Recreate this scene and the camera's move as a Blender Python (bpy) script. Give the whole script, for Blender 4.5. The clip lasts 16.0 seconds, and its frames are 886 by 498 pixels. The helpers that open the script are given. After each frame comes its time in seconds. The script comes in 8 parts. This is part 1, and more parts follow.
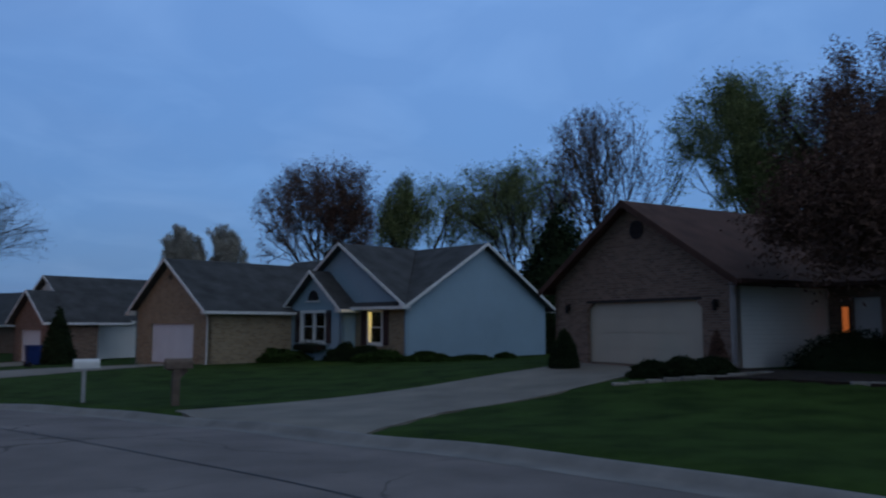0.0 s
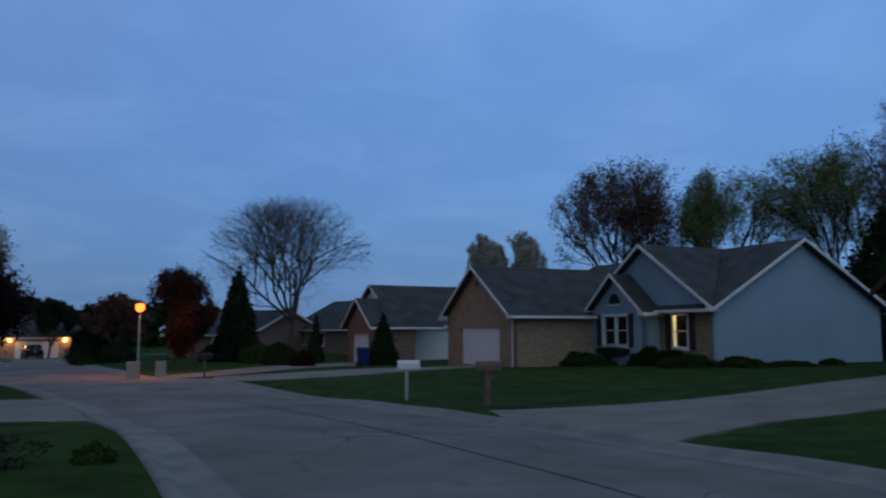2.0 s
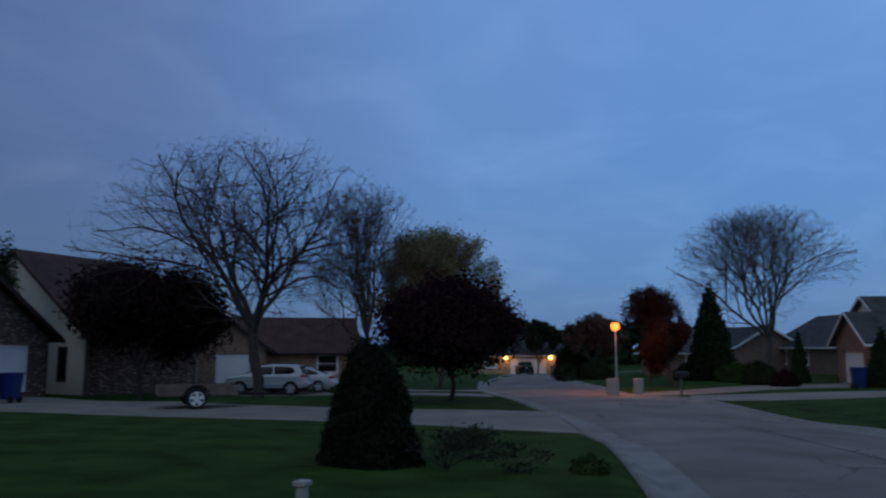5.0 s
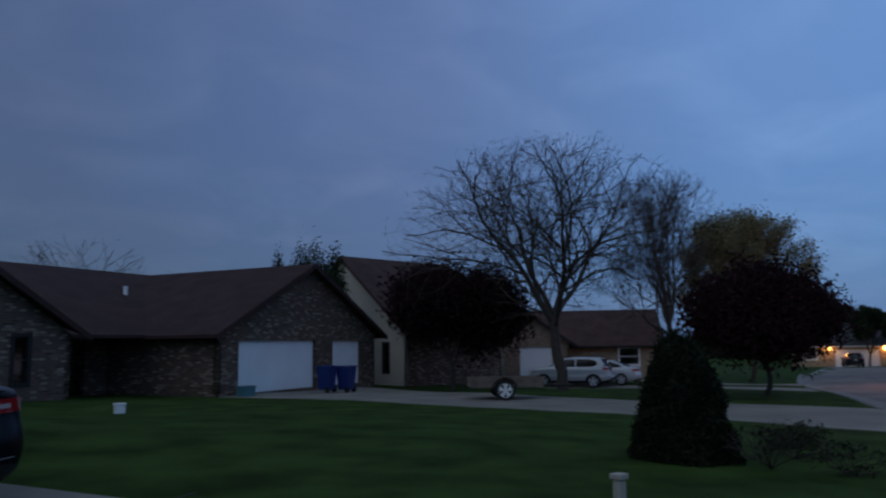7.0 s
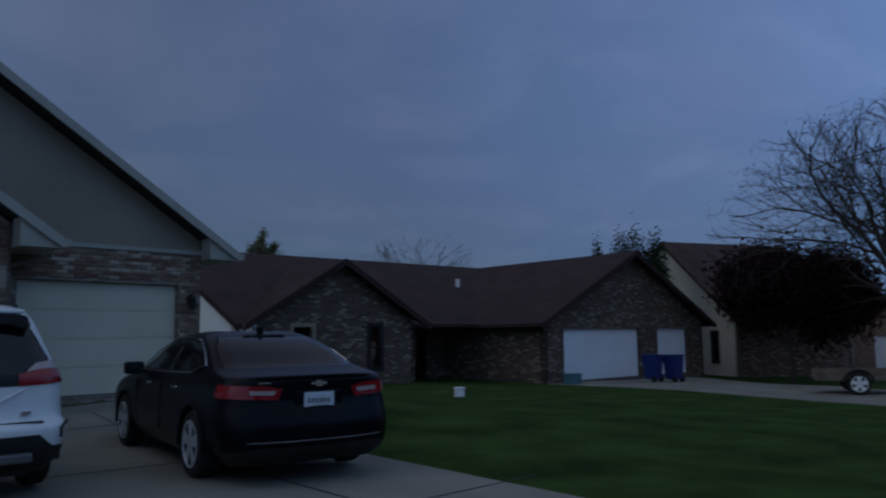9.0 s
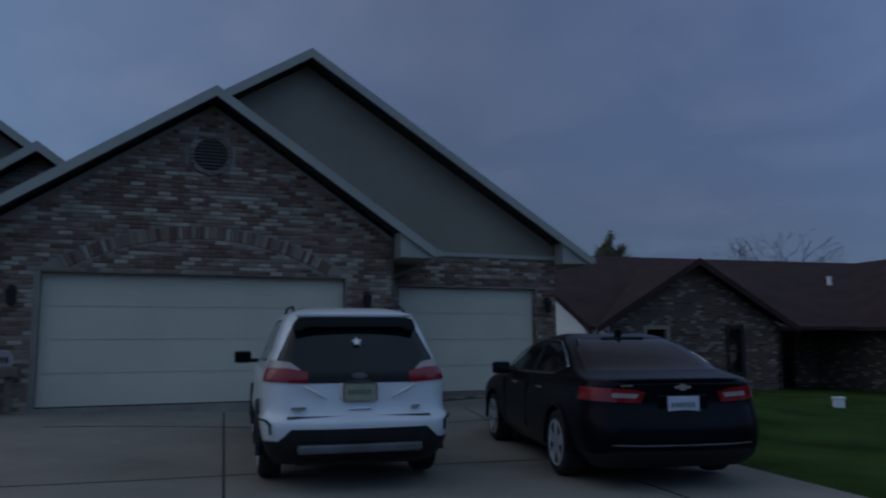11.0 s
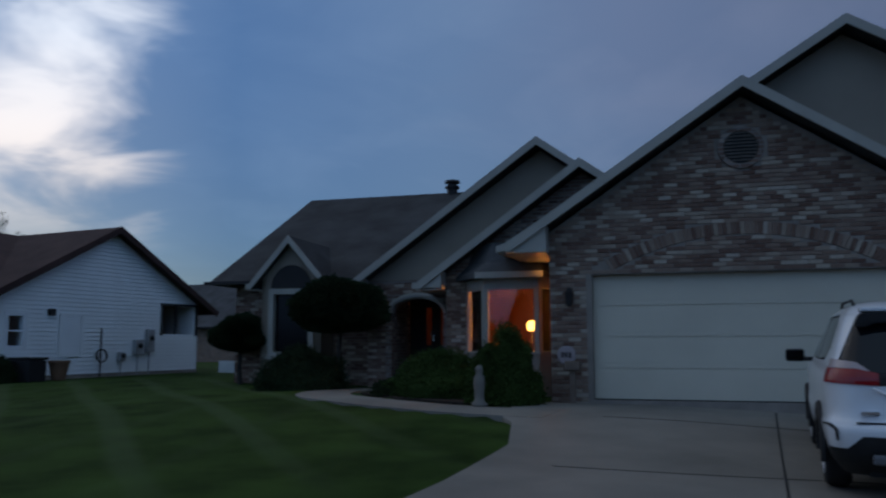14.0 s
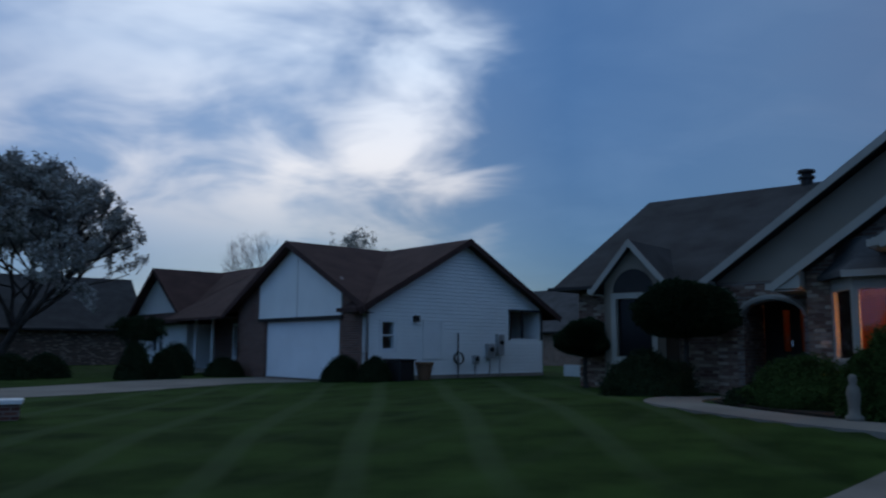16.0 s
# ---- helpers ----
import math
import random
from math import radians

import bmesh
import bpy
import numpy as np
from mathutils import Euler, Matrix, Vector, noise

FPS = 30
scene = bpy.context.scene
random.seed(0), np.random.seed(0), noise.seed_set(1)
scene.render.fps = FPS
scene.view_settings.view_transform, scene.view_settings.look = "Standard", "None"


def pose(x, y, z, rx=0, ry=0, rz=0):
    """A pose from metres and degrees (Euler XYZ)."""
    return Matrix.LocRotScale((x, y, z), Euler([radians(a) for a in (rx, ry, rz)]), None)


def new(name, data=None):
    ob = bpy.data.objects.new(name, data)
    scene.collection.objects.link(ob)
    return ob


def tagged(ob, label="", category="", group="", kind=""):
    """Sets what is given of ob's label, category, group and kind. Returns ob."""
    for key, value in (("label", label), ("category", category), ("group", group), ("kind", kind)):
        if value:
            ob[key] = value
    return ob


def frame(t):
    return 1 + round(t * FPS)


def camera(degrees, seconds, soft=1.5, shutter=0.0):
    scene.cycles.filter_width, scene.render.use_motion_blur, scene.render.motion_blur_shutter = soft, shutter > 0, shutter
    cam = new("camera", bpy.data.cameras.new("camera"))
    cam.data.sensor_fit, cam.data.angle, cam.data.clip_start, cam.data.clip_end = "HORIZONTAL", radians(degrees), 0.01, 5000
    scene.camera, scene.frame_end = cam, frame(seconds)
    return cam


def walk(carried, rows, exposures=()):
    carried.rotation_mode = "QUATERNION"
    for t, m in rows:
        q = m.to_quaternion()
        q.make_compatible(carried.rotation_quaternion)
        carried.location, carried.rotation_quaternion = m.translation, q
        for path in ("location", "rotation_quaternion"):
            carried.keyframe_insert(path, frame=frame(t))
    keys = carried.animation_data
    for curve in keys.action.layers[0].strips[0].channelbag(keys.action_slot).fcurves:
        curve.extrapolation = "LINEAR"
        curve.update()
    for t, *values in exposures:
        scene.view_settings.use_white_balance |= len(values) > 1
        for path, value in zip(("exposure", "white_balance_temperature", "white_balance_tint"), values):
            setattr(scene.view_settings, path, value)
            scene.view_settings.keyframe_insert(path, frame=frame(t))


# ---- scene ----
cam = camera(58.83, 16.0, soft=2.2, shutter=0.35)
PATH = [
    (0, pose(-0.012, 0.200, 1.6, 95.62, -0.11, 3.35)),
    (0.5, pose(-0.033, 0.197, 1.6, 95.75, -0.11, 9.53)),
    (1, pose(-0.050, 0.194, 1.6, 95.80, -0.13, 14.44)),
    (1.5, pose(-0.067, 0.188, 1.6, 95.82, -0.17, 19.65)),
    (2, pose(-0.084, 0.181, 1.6, 95.88, 0.02, 24.87)),
    (2.5, pose(-0.100, 0.173, 1.6, 96.06, 0.15, 29.98)),
    (3, pose(-0.115, 0.164, 1.6, 96.39, 0.33, 35.13)),
    (3.5, pose(-0.130, 0.152, 1.6, 96.77, 0.27, 40.72)),
    (4, pose(-0.144, 0.139, 1.6, 97.03, 0.18, 46.04)),
    (4.5, pose(-0.158, 0.123, 1.6, 97.18, 0.14, 52.16)),
    (7, pose(-0.197, 0.037, 1.6, 96.93, 0.87, 79.48)),
    (7.5, pose(-0.199, 0.017, 1.6, 96.72, 0.97, 85.08)),
    (8, pose(-0.200, -0.002, 1.6, 96.57, 1.16, 90.50)),
    (8.5, pose(-0.199, -0.022, 1.6, 96.49, 1.10, 96.46)),
    (8.7, pose(-0.198, -0.031, 1.6, 96.46, 0.99, 98.88)),
    (11, pose(-0.159, -0.122, 1.6, 96.90, 0.39, 127.45)),
    (11.5, pose(-0.143, -0.140, 1.6, 96.90, 0.16, 134.50)),
    (12, pose(-0.126, -0.155, 1.6, 96.88, 0.10, 140.87)),
    (12.5, pose(-0.110, -0.167, 1.6, 96.95, 0.07, 146.57)),
    (13, pose(-0.092, -0.178, 1.6, 96.97, 0.03, 152.75)),
    (13.5, pose(-0.073, -0.186, 1.6, 96.89, 0.09, 158.67)),
    (14, pose(-0.052, -0.193, 1.6, 96.87, 0.12, 164.83)),
    (14.5, pose(-0.029, -0.198, 1.6, 96.91, 0.06, 171.52)),
    (15, pose(-0.010, -0.200, 1.6, 97.05, 0.03, 177.21)),
    (15.5, pose(0.011, -0.200, 1.6, 97.20, -0.13, 183.23)),
    (16, pose(0.032, -0.197, 1.6, 97.17, -0.29, 189.11)),
]
TINT = [(0.0, 0.0, 6700, 12), (3.5, 0.0, 6450, 10), (8.0, 0.0, 6850, 12), (11.0, 0.0, 7100, 13), (13.0, 0.12, 7350, 14), (13.5, 0.18, 7300, 14), (14.5, 0.05, 6900, 12), (16.0, 0.0, 6500, 10)]
walk(cam, PATH, TINT)

# ---- world ----
def node_tree(owner):
    owner.use_nodes = True
    nt = owner.node_tree
    nt.nodes.clear()
    return nt


def add(nt, kind, **inputs):
    n = nt.nodes.new("ShaderNode" + kind)
    for key, value in inputs.items():
        if key in ("operation", "blend_type", "data_type", "sky_type", "sun_disc", "sun_elevation", "sun_rotation",
                   "interpolation_type", "noise_dimensions", "air_density", "dust_density", "ozone_density", "clamp",
                   "wave_type", "bands_direction", "feature", "offset", "invert"):
            if key == "operation":
                n.operation = value
            elif key == "blend_type":
                n.blend_type = value
            elif key == "data_type":
                n.data_type = value
            elif key == "sky_type":
                n.sky_type = value
            elif key == "sun_disc":
                n.sun_disc = value
            elif key == "sun_elevation":
                n.sun_elevation = value
            elif key == "sun_rotation":
                n.sun_rotation = value
            elif key == "interpolation_type":
                n.interpolation_type = value
            elif key == "bands_direction":
                n.bands_direction = value
            elif key == "feature":
                n.feature = value
            elif key == "offset":
                n.offset = value
            elif key == "invert":
                n.invert = value
        else:
            socket = n.inputs[int(key[1:])] if key[0] == "i" and key[1:].isdigit() else n.inputs[key.replace("_", " ")]
            if hasattr(value, "is_linked"):
                nt.links.new(value, socket)
            else:
                socket.default_value = value
    return n


def maths(nt, operation, a, b=0.0, c=0.0):
    return add(nt, "Math", operation=operation, i0=a, i1=b, i2=c).outputs[0]


def ramp(nt, fac, stops):
    n = nt.nodes.new("ShaderNodeValToRGB")
    while len(n.color_ramp.elements) < len(stops):
        n.color_ramp.elements.new(0.5)
    for e, (at, col) in zip(n.color_ramp.elements, stops):
        e.position, e.color = at, (*col, 1) if len(col) == 3 else col
    nt.links.new(fac, n.inputs[0])
    return n.outputs[0]


def mix(nt, fac, a, b, blend="MIX"):
    n = nt.nodes.new("ShaderNodeMixRGB")
    n.blend_type = blend
    for socket, value in zip(n.inputs, (fac, a, b)):
        if hasattr(value, "is_linked"):
            nt.links.new(value, socket)
        elif isinstance(value, tuple):
            socket.default_value = (*value, 1) if len(value) == 3 else value
        else:
            socket.default_value = value
    return n.outputs[0]


def noise_at(nt, vector, scale, detail=4.0, rough=0.55, distortion=0.0):
    return add(nt, "TexNoise", Vector=vector, Scale=scale, Detail=detail, Roughness=rough, Distortion=distortion).outputs[0]


SUNSET = radians(197)      # azimuth of the afterglow, anticlockwise from +y
world = bpy.data.worlds.new("dusk")
scene.world = world
wt = node_tree(world)
way = add(wt, "TexCoord").outputs["Generated"]
sep = add(wt, "SeparateXYZ", i0=way)
up = maths(wt, "MAXIMUM", sep.outputs[2], 0.0)
sky = add(wt, "TexSky", sky_type="NISHITA", sun_disc=False, sun_elevation=radians(1.5), sun_rotation=-SUNSET)
sky.air_density, sky.dust_density, sky.ozone_density = 1.0, 0.6, 3.0
# stretched cloud sheet: directions flattened on to a layer overhead
flat = add(wt, "VectorMath", operation="DIVIDE", i0=way, i1=add(wt, "CombineXYZ", i0=maths(wt, "ADD", up, 0.22), i1=maths(wt, "ADD", up, 0.22), i2=1.0).outputs[0]).outputs[0]
flat = add(wt, "VectorMath", operation="MULTIPLY", i0=flat, i1=(1.0, 1.0, 0.0)).outputs[0]
big = noise_at(wt, flat, 0.9, 5, 0.52, 0.4)
fine = noise_at(wt, flat, 2.6, 4, 0.5, 0.5)
turn_ = maths(wt, "FRACT", maths(wt, "ADD", maths(wt, "DIVIDE", maths(wt, "ARCTAN2", maths(wt, "MULTIPLY", sep.outputs[0], -1.0), sep.outputs[1]), 2 * math.pi), 1.0))
clear = ramp(wt, turn_, [(0.0, (0.132, 0.295, 0.64)), (0.083, (0.125, 0.268, 0.58)), (0.160, (0.118, 0.245, 0.53)), (0.222, (0.090, 0.155, 0.33)), (0.292, (0.070, 0.108, 0.215)), (0.353, (0.066, 0.094, 0.168)), (0.417, (0.096, 0.142, 0.25)), (0.458, (0.092, 0.160, 0.292)), (0.500, (0.060, 0.132, 0.288)), (0.53, (0.10, 0.185, 0.36)), (0.56, (0.17, 0.28, 0.49)), (0.64, (0.14, 0.24, 0.45)), (0.8, (0.135, 0.27, 0.56)), (1.0, (0.132, 0.295, 0.64))])
veil = mix(wt, ramp(wt, big, [(0.40, (0, 0, 0)), (0.64, (0.55, 0.55, 0.55))]), clear, mix(wt, 1.0, clear, (1.16, 1.0, 0.94), "MULTIPLY"))
veil = mix(wt, ramp(wt, fine, [(0.45, (0, 0, 0)), (0.75, (0.5, 0.5, 0.5))]), veil, mix(wt, 1.0, veil, (1.55, 1.38, 1.24), "MULTIPLY"))
high = ramp(wt, up, [(0.0, (0.72, 0.72, 0.72)), (0.12, (0.86, 0.86, 0.86)), (0.45, (1.05, 1.05, 1.05)), (0.62, (1.36, 1.06, 0.78))])
veil = mix(wt, 1.0, veil, high, "MULTIPLY")
bearing = maths(wt, "ADD", maths(wt, "MULTIPLY", turn_, 360.0), maths(wt, "MULTIPLY", maths(wt, "SUBTRACT", fine, 0.5), 22.0))
east_edge = add(wt, "MapRange", interpolation_type="SMOOTHSTEP", Value=bearing, From_Min=184.0, From_Max=195.0).outputs[0]
west_edge = add(wt, "MapRange", interpolation_type="SMOOTHSTEP", Value=bearing, From_Min=203.0, From_Max=232.0, To_Min=1.0, To_Max=0.30).outputs[0]
west_edge = maths(wt, "MULTIPLY", west_edge, add(wt, "MapRange", interpolation_type="SMOOTHSTEP", Value=bearing, From_Min=232.0, From_Max=300.0, To_Min=1.0, To_Max=0.0).outputs[0])
breaks = add(wt, "MapRange", interpolation_type="SMOOTHSTEP", Value=maths(wt, "ADD", maths(wt, "MULTIPLY", big, 0.55), maths(wt, "MULTIPLY", fine, 0.55)), From_Min=0.40, From_Max=0.62, To_Min=0.08, To_Max=1.0).outputs[0]
lift_ = add(wt, "MapRange", interpolation_type="SMOOTHSTEP", Value=up, From_Min=0.09, From_Max=0.25, To_Min=0.06, To_Max=1.0).outputs[0]
gap = maths(wt, "MULTIPLY", maths(wt, "MULTIPLY", east_edge, west_edge), maths(wt, "MULTIPLY", breaks, lift_))
glow = mix(wt, add(wt, "MapRange", Value=up, From_Min=0.1, From_Max=0.35).outputs[0], (0.95, 0.81, 0.71), (0.68, 0.77, 0.90))
clouds = mix(wt, gap, veil, glow)
bg = add(wt, "Background", Color=clouds, Strength=1.0)
bg_sky = add(wt, "Background", Color=mix(wt, 1.0, sky.outputs[0], (0.35, 0.72, 1.0), "MULTIPLY"), Strength=0.06)
both = add(wt, "AddShader", i0=bg.outputs[0], i1=bg_sky.outputs[0])
wt.links.new(both.outputs[0], wt.nodes.new("ShaderNodeOutputWorld").inputs[0])


# ---- materials ----
def material(name, color, rough=0.8, vary=0.25, scale=3.0, bump=0.2, bump_scale=40.0, metal=0.0, second=None, island=0.0, coords="Object", spec=0.3, coat=0.0):
    """A surface with colour drift at two scales and a fine relief."""
    m = bpy.data.materials.new(name)
    nt = node_tree(m)
    at = add(nt, "TexCoord").outputs[coords]
    large, small = noise_at(nt, at, scale, 5), noise_at(nt, at, bump_scale, 4, 0.65)
    dark = tuple(c * (1 - vary) for c in color)
    lite = tuple(min(1.0, c * (1 + vary)) for c in (second or color))
    col = mix(nt, ramp(nt, large, [(0.3, (0, 0, 0)), (0.7, (1, 1, 1))]), dark, lite)
    col = mix(nt, vary * 0.8, col, mix(nt, small, (0.25, 0.25, 0.25), (1.0, 1.0, 1.0)), "MULTIPLY")
    if island:
        r = add(nt, "NewGeometry").outputs["Random Per Island"]
        o = add(nt, "ObjectInfo").outputs["Random"]
        v = maths(nt, "FRACT", maths(nt, "ADD", r, o))
        col = mix(nt, 1.0, col, ramp(nt, v, [(0, (1 - island,) * 3), (1, (1 + island,) * 3)]), "MULTIPLY")
    p = add(nt, "BsdfPrincipled", Base_Color=col, Roughness=rough, Metallic=metal)
    p.inputs["Specular IOR Level"].default_value = spec
    p.inputs["Coat Weight"].default_value = coat
    if bump:
        b = add(nt, "Bump", Strength=bump, Distance=0.02, Height=small)
        nt.links.new(b.outputs[0], p.inputs["Normal"])
    nt.links.new(p.outputs[0], nt.nodes.new("ShaderNodeOutputMaterial").inputs[0])
    return m


def coursed(name, colors, mortar, wide, high, rough=0.85, mortar_size=0.012, bump=0.5, vary=0.3):
    """Courses of brick or shingle on upright walls: along x + y, up z."""
    m = bpy.data.materials.new(name)
    nt = node_tree(m)
    at = add(nt, "TexCoord").outputs["Object"]
    s = add(nt, "SeparateXYZ", i0=at)
    uv = add(nt, "CombineXYZ", i0=maths(nt, "ADD", s.outputs[0], s.outputs[1]), i1=s.outputs[2]).outputs[0]
    br = add(nt, "TexBrick", Vector=uv, Scale=1.0, Mortar_Size=mortar_size, Brick_Width=wide, Row_Height=high, Bias=0.0,
             Color1=(0, 0, 0, 1), Color2=(1, 1, 1, 1), Mortar=(0.5, 0.5, 0.5, 1))
    pick = ramp(nt, br.outputs["Color"], [(i / (len(colors) - 1), c) for i, c in enumerate(colors)])
    drift = noise_at(nt, at, 1.3, 5)
    grain = noise_at(nt, at, 60, 3)
    col = mix(nt, br.outputs["Fac"], pick, mortar)
    col = mix(nt, vary, col, mix(nt, drift, (0.3, 0.3, 0.3), (1.2, 1.2, 1.2)), "MULTIPLY")
    p = add(nt, "BsdfPrincipled", Base_Color=col, Roughness=rough)
    p.inputs["Specular IOR Level"].default_value = 0.2
    h = maths(nt, "ADD", maths(nt, "MULTIPLY", br.outputs["Fac"], -1.0), maths(nt, "MULTIPLY", grain, 0.3))
    b = add(nt, "Bump", Strength=bump, Distance=0.01, Height=h)
    nt.links.new(b.outputs[0], p.inputs["Normal"])
    nt.links.new(p.outputs[0], nt.nodes.new("ShaderNodeOutputMaterial").inputs[0])
    return m


def glowing(name, color, strength):
    m = bpy.data.materials.new(name)
    nt = node_tree(m)
    e = add(nt, "Emission", Color=(*color, 1), Strength=strength)
    nt.links.new(e.outputs[0], nt.nodes.new("ShaderNodeOutputMaterial").inputs[0])
    return m


def glass(name, tint=(0.9, 0.95, 1.0), rough=0.02):
    m = bpy.data.materials.new(name)
    nt = node_tree(m)
    clear_part = add(nt, "BsdfTransparent", Color=(*tint, 1))
    shine = add(nt, "BsdfGlossy", Color=(1, 1, 1, 1), Roughness=rough)
    f = add(nt, "Fresnel", IOR=1.5)
    s = add(nt, "MixShader", i0=f.outputs[0], i1=clear_part.outputs[0], i2=shine.outputs[0])
    nt.links.new(s.outputs[0], nt.nodes.new("ShaderNodeOutputMaterial").inputs[0])
    return m


M_ASPHALT = material("asphalt", (0.195, 0.170, 0.160), 0.92, 0.30, 0.45, 0.6, 38)


def cracked(m, scale, wide, sparse, tone):
    """Thin wandering cracks over a material, in some places only."""
    nt = m.node_tree
    p = [n for n in nt.nodes if n.type == "BSDF_PRINCIPLED"][0]
    src = p.inputs["Base Color"].links[0].from_socket
    at = add(nt, "TexCoord").outputs["Object"]
    off = add(nt, "TexNoise", Vector=at, Scale=0.8, Detail=4.0).outputs[1]
    at2 = add(nt, "VectorMath", operation="ADD", i0=at, i1=add(nt, "VectorMath", operation="MULTIPLY", i0=off, i1=(1.6, 1.6, 0.0)).outputs[0]).outputs[0]
    v = nt.nodes.new("ShaderNodeTexVoronoi")
    v.feature = "DISTANCE_TO_EDGE"
    v.inputs["Scale"].default_value = scale
    nt.links.new(at2, v.inputs["Vector"])
    line = ramp(nt, v.outputs["Distance"], [(0.0, (1, 1, 1)), (wide, (0, 0, 0))])
    where = ramp(nt, noise_at(nt, at, 0.22, 3), [(sparse, (0, 0, 0)), (sparse + 0.12, (1, 1, 1))])
    nt.links.new(mix(nt, mix(nt, 1.0, line, where, "MULTIPLY"), src, tone), p.inputs["Base Color"])


cracked(M_ASPHALT, 0.28, 0.012, 0.46, (0.05, 0.045, 0.042))
M_CONCRETE = material("concrete", (0.205, 0.187, 0.160), 0.88, 0.24, 0.6, 0.2, 40)
M_KERB = material("kerb_concrete", (0.21, 0.20, 0.187), 0.85, 0.25, 1.2, 0.3, 35)


def turf():
    """Mown grass; the mower's wheel lines show on the lawn beside the path."""
    m = material("lawn", (0.023, 0.047, 0.009), 0.95, 0.3, 0.9, 0.8, 26, second=(0.034, 0.065, 0.014), spec=0.05)
    nt = m.node_tree
    at = add(nt, "TexCoord").outputs["Object"]
    s = add(nt, "SeparateXYZ", i0=at)
    wob = maths(nt, "MULTIPLY", noise_at(nt, at, 0.15, 1), 0.5)
    lines = 0.0
    for deg, gap_, wide, gain in ((102, 1.55, 0.17, 1.0), (64, 1.9, 0.13, 0.3)):
        c, sn = math.cos(radians(deg - 90)), math.sin(radians(deg - 90))
        d = maths(nt, "ADD", maths(nt, "ADD", maths(nt, "MULTIPLY", s.outputs[0], c), maths(nt, "MULTIPLY", s.outputs[1], sn)), wob)
        f = maths(nt, "ABSOLUTE", maths(nt, "SUBTRACT", maths(nt, "FRACT", maths(nt, "DIVIDE", d, gap_)), 0.5))
        band = add(nt, "MapRange", interpolation_type="SMOOTHSTEP", Value=f, From_Min=wide, From_Max=wide * 0.3, To_Min=0.0, To_Max=gain).outputs[0]
        lines = maths(nt, "MAXIMUM", band, lines)
    far = add(nt, "VectorMath", operation="DISTANCE", i0=at, i1=(6.0, -15.5, 0.0)).outputs["Value"]
    here = add(nt, "MapRange", interpolation_type="SMOOTHSTEP", Value=far, From_Min=12.0, From_Max=7.0, To_Min=0.0, To_Max=1.0).outputs[0]
    p = next(n for n in nt.nodes if n.type == "BSDF_PRINCIPLED")
    old = p.inputs["Base Color"].links[0].from_socket
    col = mix(nt, maths(nt, "MULTIPLY", maths(nt, "MULTIPLY", lines, here), 0.36), old, (0.075, 0.105, 0.052))
    nt.links.new(col, p.inputs["Base Color"])
    return m


M_GRASS = turf()
M_MULCH = material("mulch", (0.035, 0.024, 0.018), 0.95, 0.4, 4.0, 1.0, 30)
M_WHITE = material("white_paint", (0.74, 0.75, 0.74), 0.55, 0.06, 1.5, 0.05, 60)
M_TRIM_TAN = material("taupe_trim", (0.33, 0.31, 0.27), 0.55, 0.08, 1.5, 0.05, 60)
M_TAUPE = material("taupe_siding", (0.245, 0.203, 0.158), 0.7, 0.10, 0.8, 0.08, 50)
M_BLUE = material("blue_siding", (0.29, 0.42, 0.50), 0.6, 0.07, 0.6, 0.05, 50)
M_WHITE_SIDING = material("white_siding", (0.78, 0.79, 0.77), 0.6, 0.06, 0.6, 0.05, 50)
M_DOOR_TAN = material("almond_door", (0.56, 0.505, 0.40), 0.55, 0.06, 0.8, 0.05, 50)
M_DOOR_WHITE = material("white_door", (0.74, 0.77, 0.80), 0.5, 0.05, 0.8, 0.05, 50)
M_ROOF_GREY = material("charcoal_shingle", (0.062, 0.064, 0.066), 0.95, 0.35, 1.2, 0.9, 16)
M_ROOF_CHAR = material("black_charcoal_shingle", (0.045, 0.045, 0.045), 0.95, 0.35, 1.2, 0.9, 16)
M_ROOF_RED = material("red_brown_shingle", (0.088, 0.046, 0.036), 0.95, 0.3, 1.2, 0.9, 16)
M_ROOF_PLUM = material("plum_brown_shingle", (0.043, 0.022, 0.022), 0.95, 0.3, 1.2, 0.9, 16)
M_ROOF_BROWN = material("brown_shingle", (0.062, 0.033, 0.029), 0.95, 0.3, 1.2, 0.9, 16)
M_BRICK_TAN = coursed("tan_brick", [(0.24, 0.165, 0.095), (0.35, 0.25, 0.145), (0.42, 0.32, 0.20)], (0.34, 0.30, 0.24), 0.22, 0.075)
M_BRICK_BROWN = coursed("brown_brick", [(0.16, 0.095, 0.07), (0.245, 0.148, 0.108), (0.31, 0.20, 0.15)], (0.26, 0.22, 0.18), 0.22, 0.075)
M_BRICK_RED = coursed("red_brick", [(0.09, 0.035, 0.026), (0.13, 0.055, 0.04), (0.17, 0.075, 0.055)], (0.2, 0.17, 0.15), 0.22, 0.075)
M_BRICK_DARK = coursed("dark_mixed_brick", [(0.06, 0.036, 0.026), (0.13, 0.083, 0.062), (0.10, 0.062, 0.047), (0.33, 0.26, 0.20)], (0.13, 0.115, 0.10), 0.24, 0.085, vary=0.6)
M_BRICK_MIX = coursed("mixed_brick", [(0.10, 0.06, 0.045), (0.22, 0.14, 0.11), (0.16, 0.10, 0.08), (0.40, 0.33, 0.28)], (0.22, 0.20, 0.18), 0.22, 0.075)
M_MORTAR = material("mortar", (0.25, 0.215, 0.185), 0.95, 0.2, 2.0, 0.3, 60)
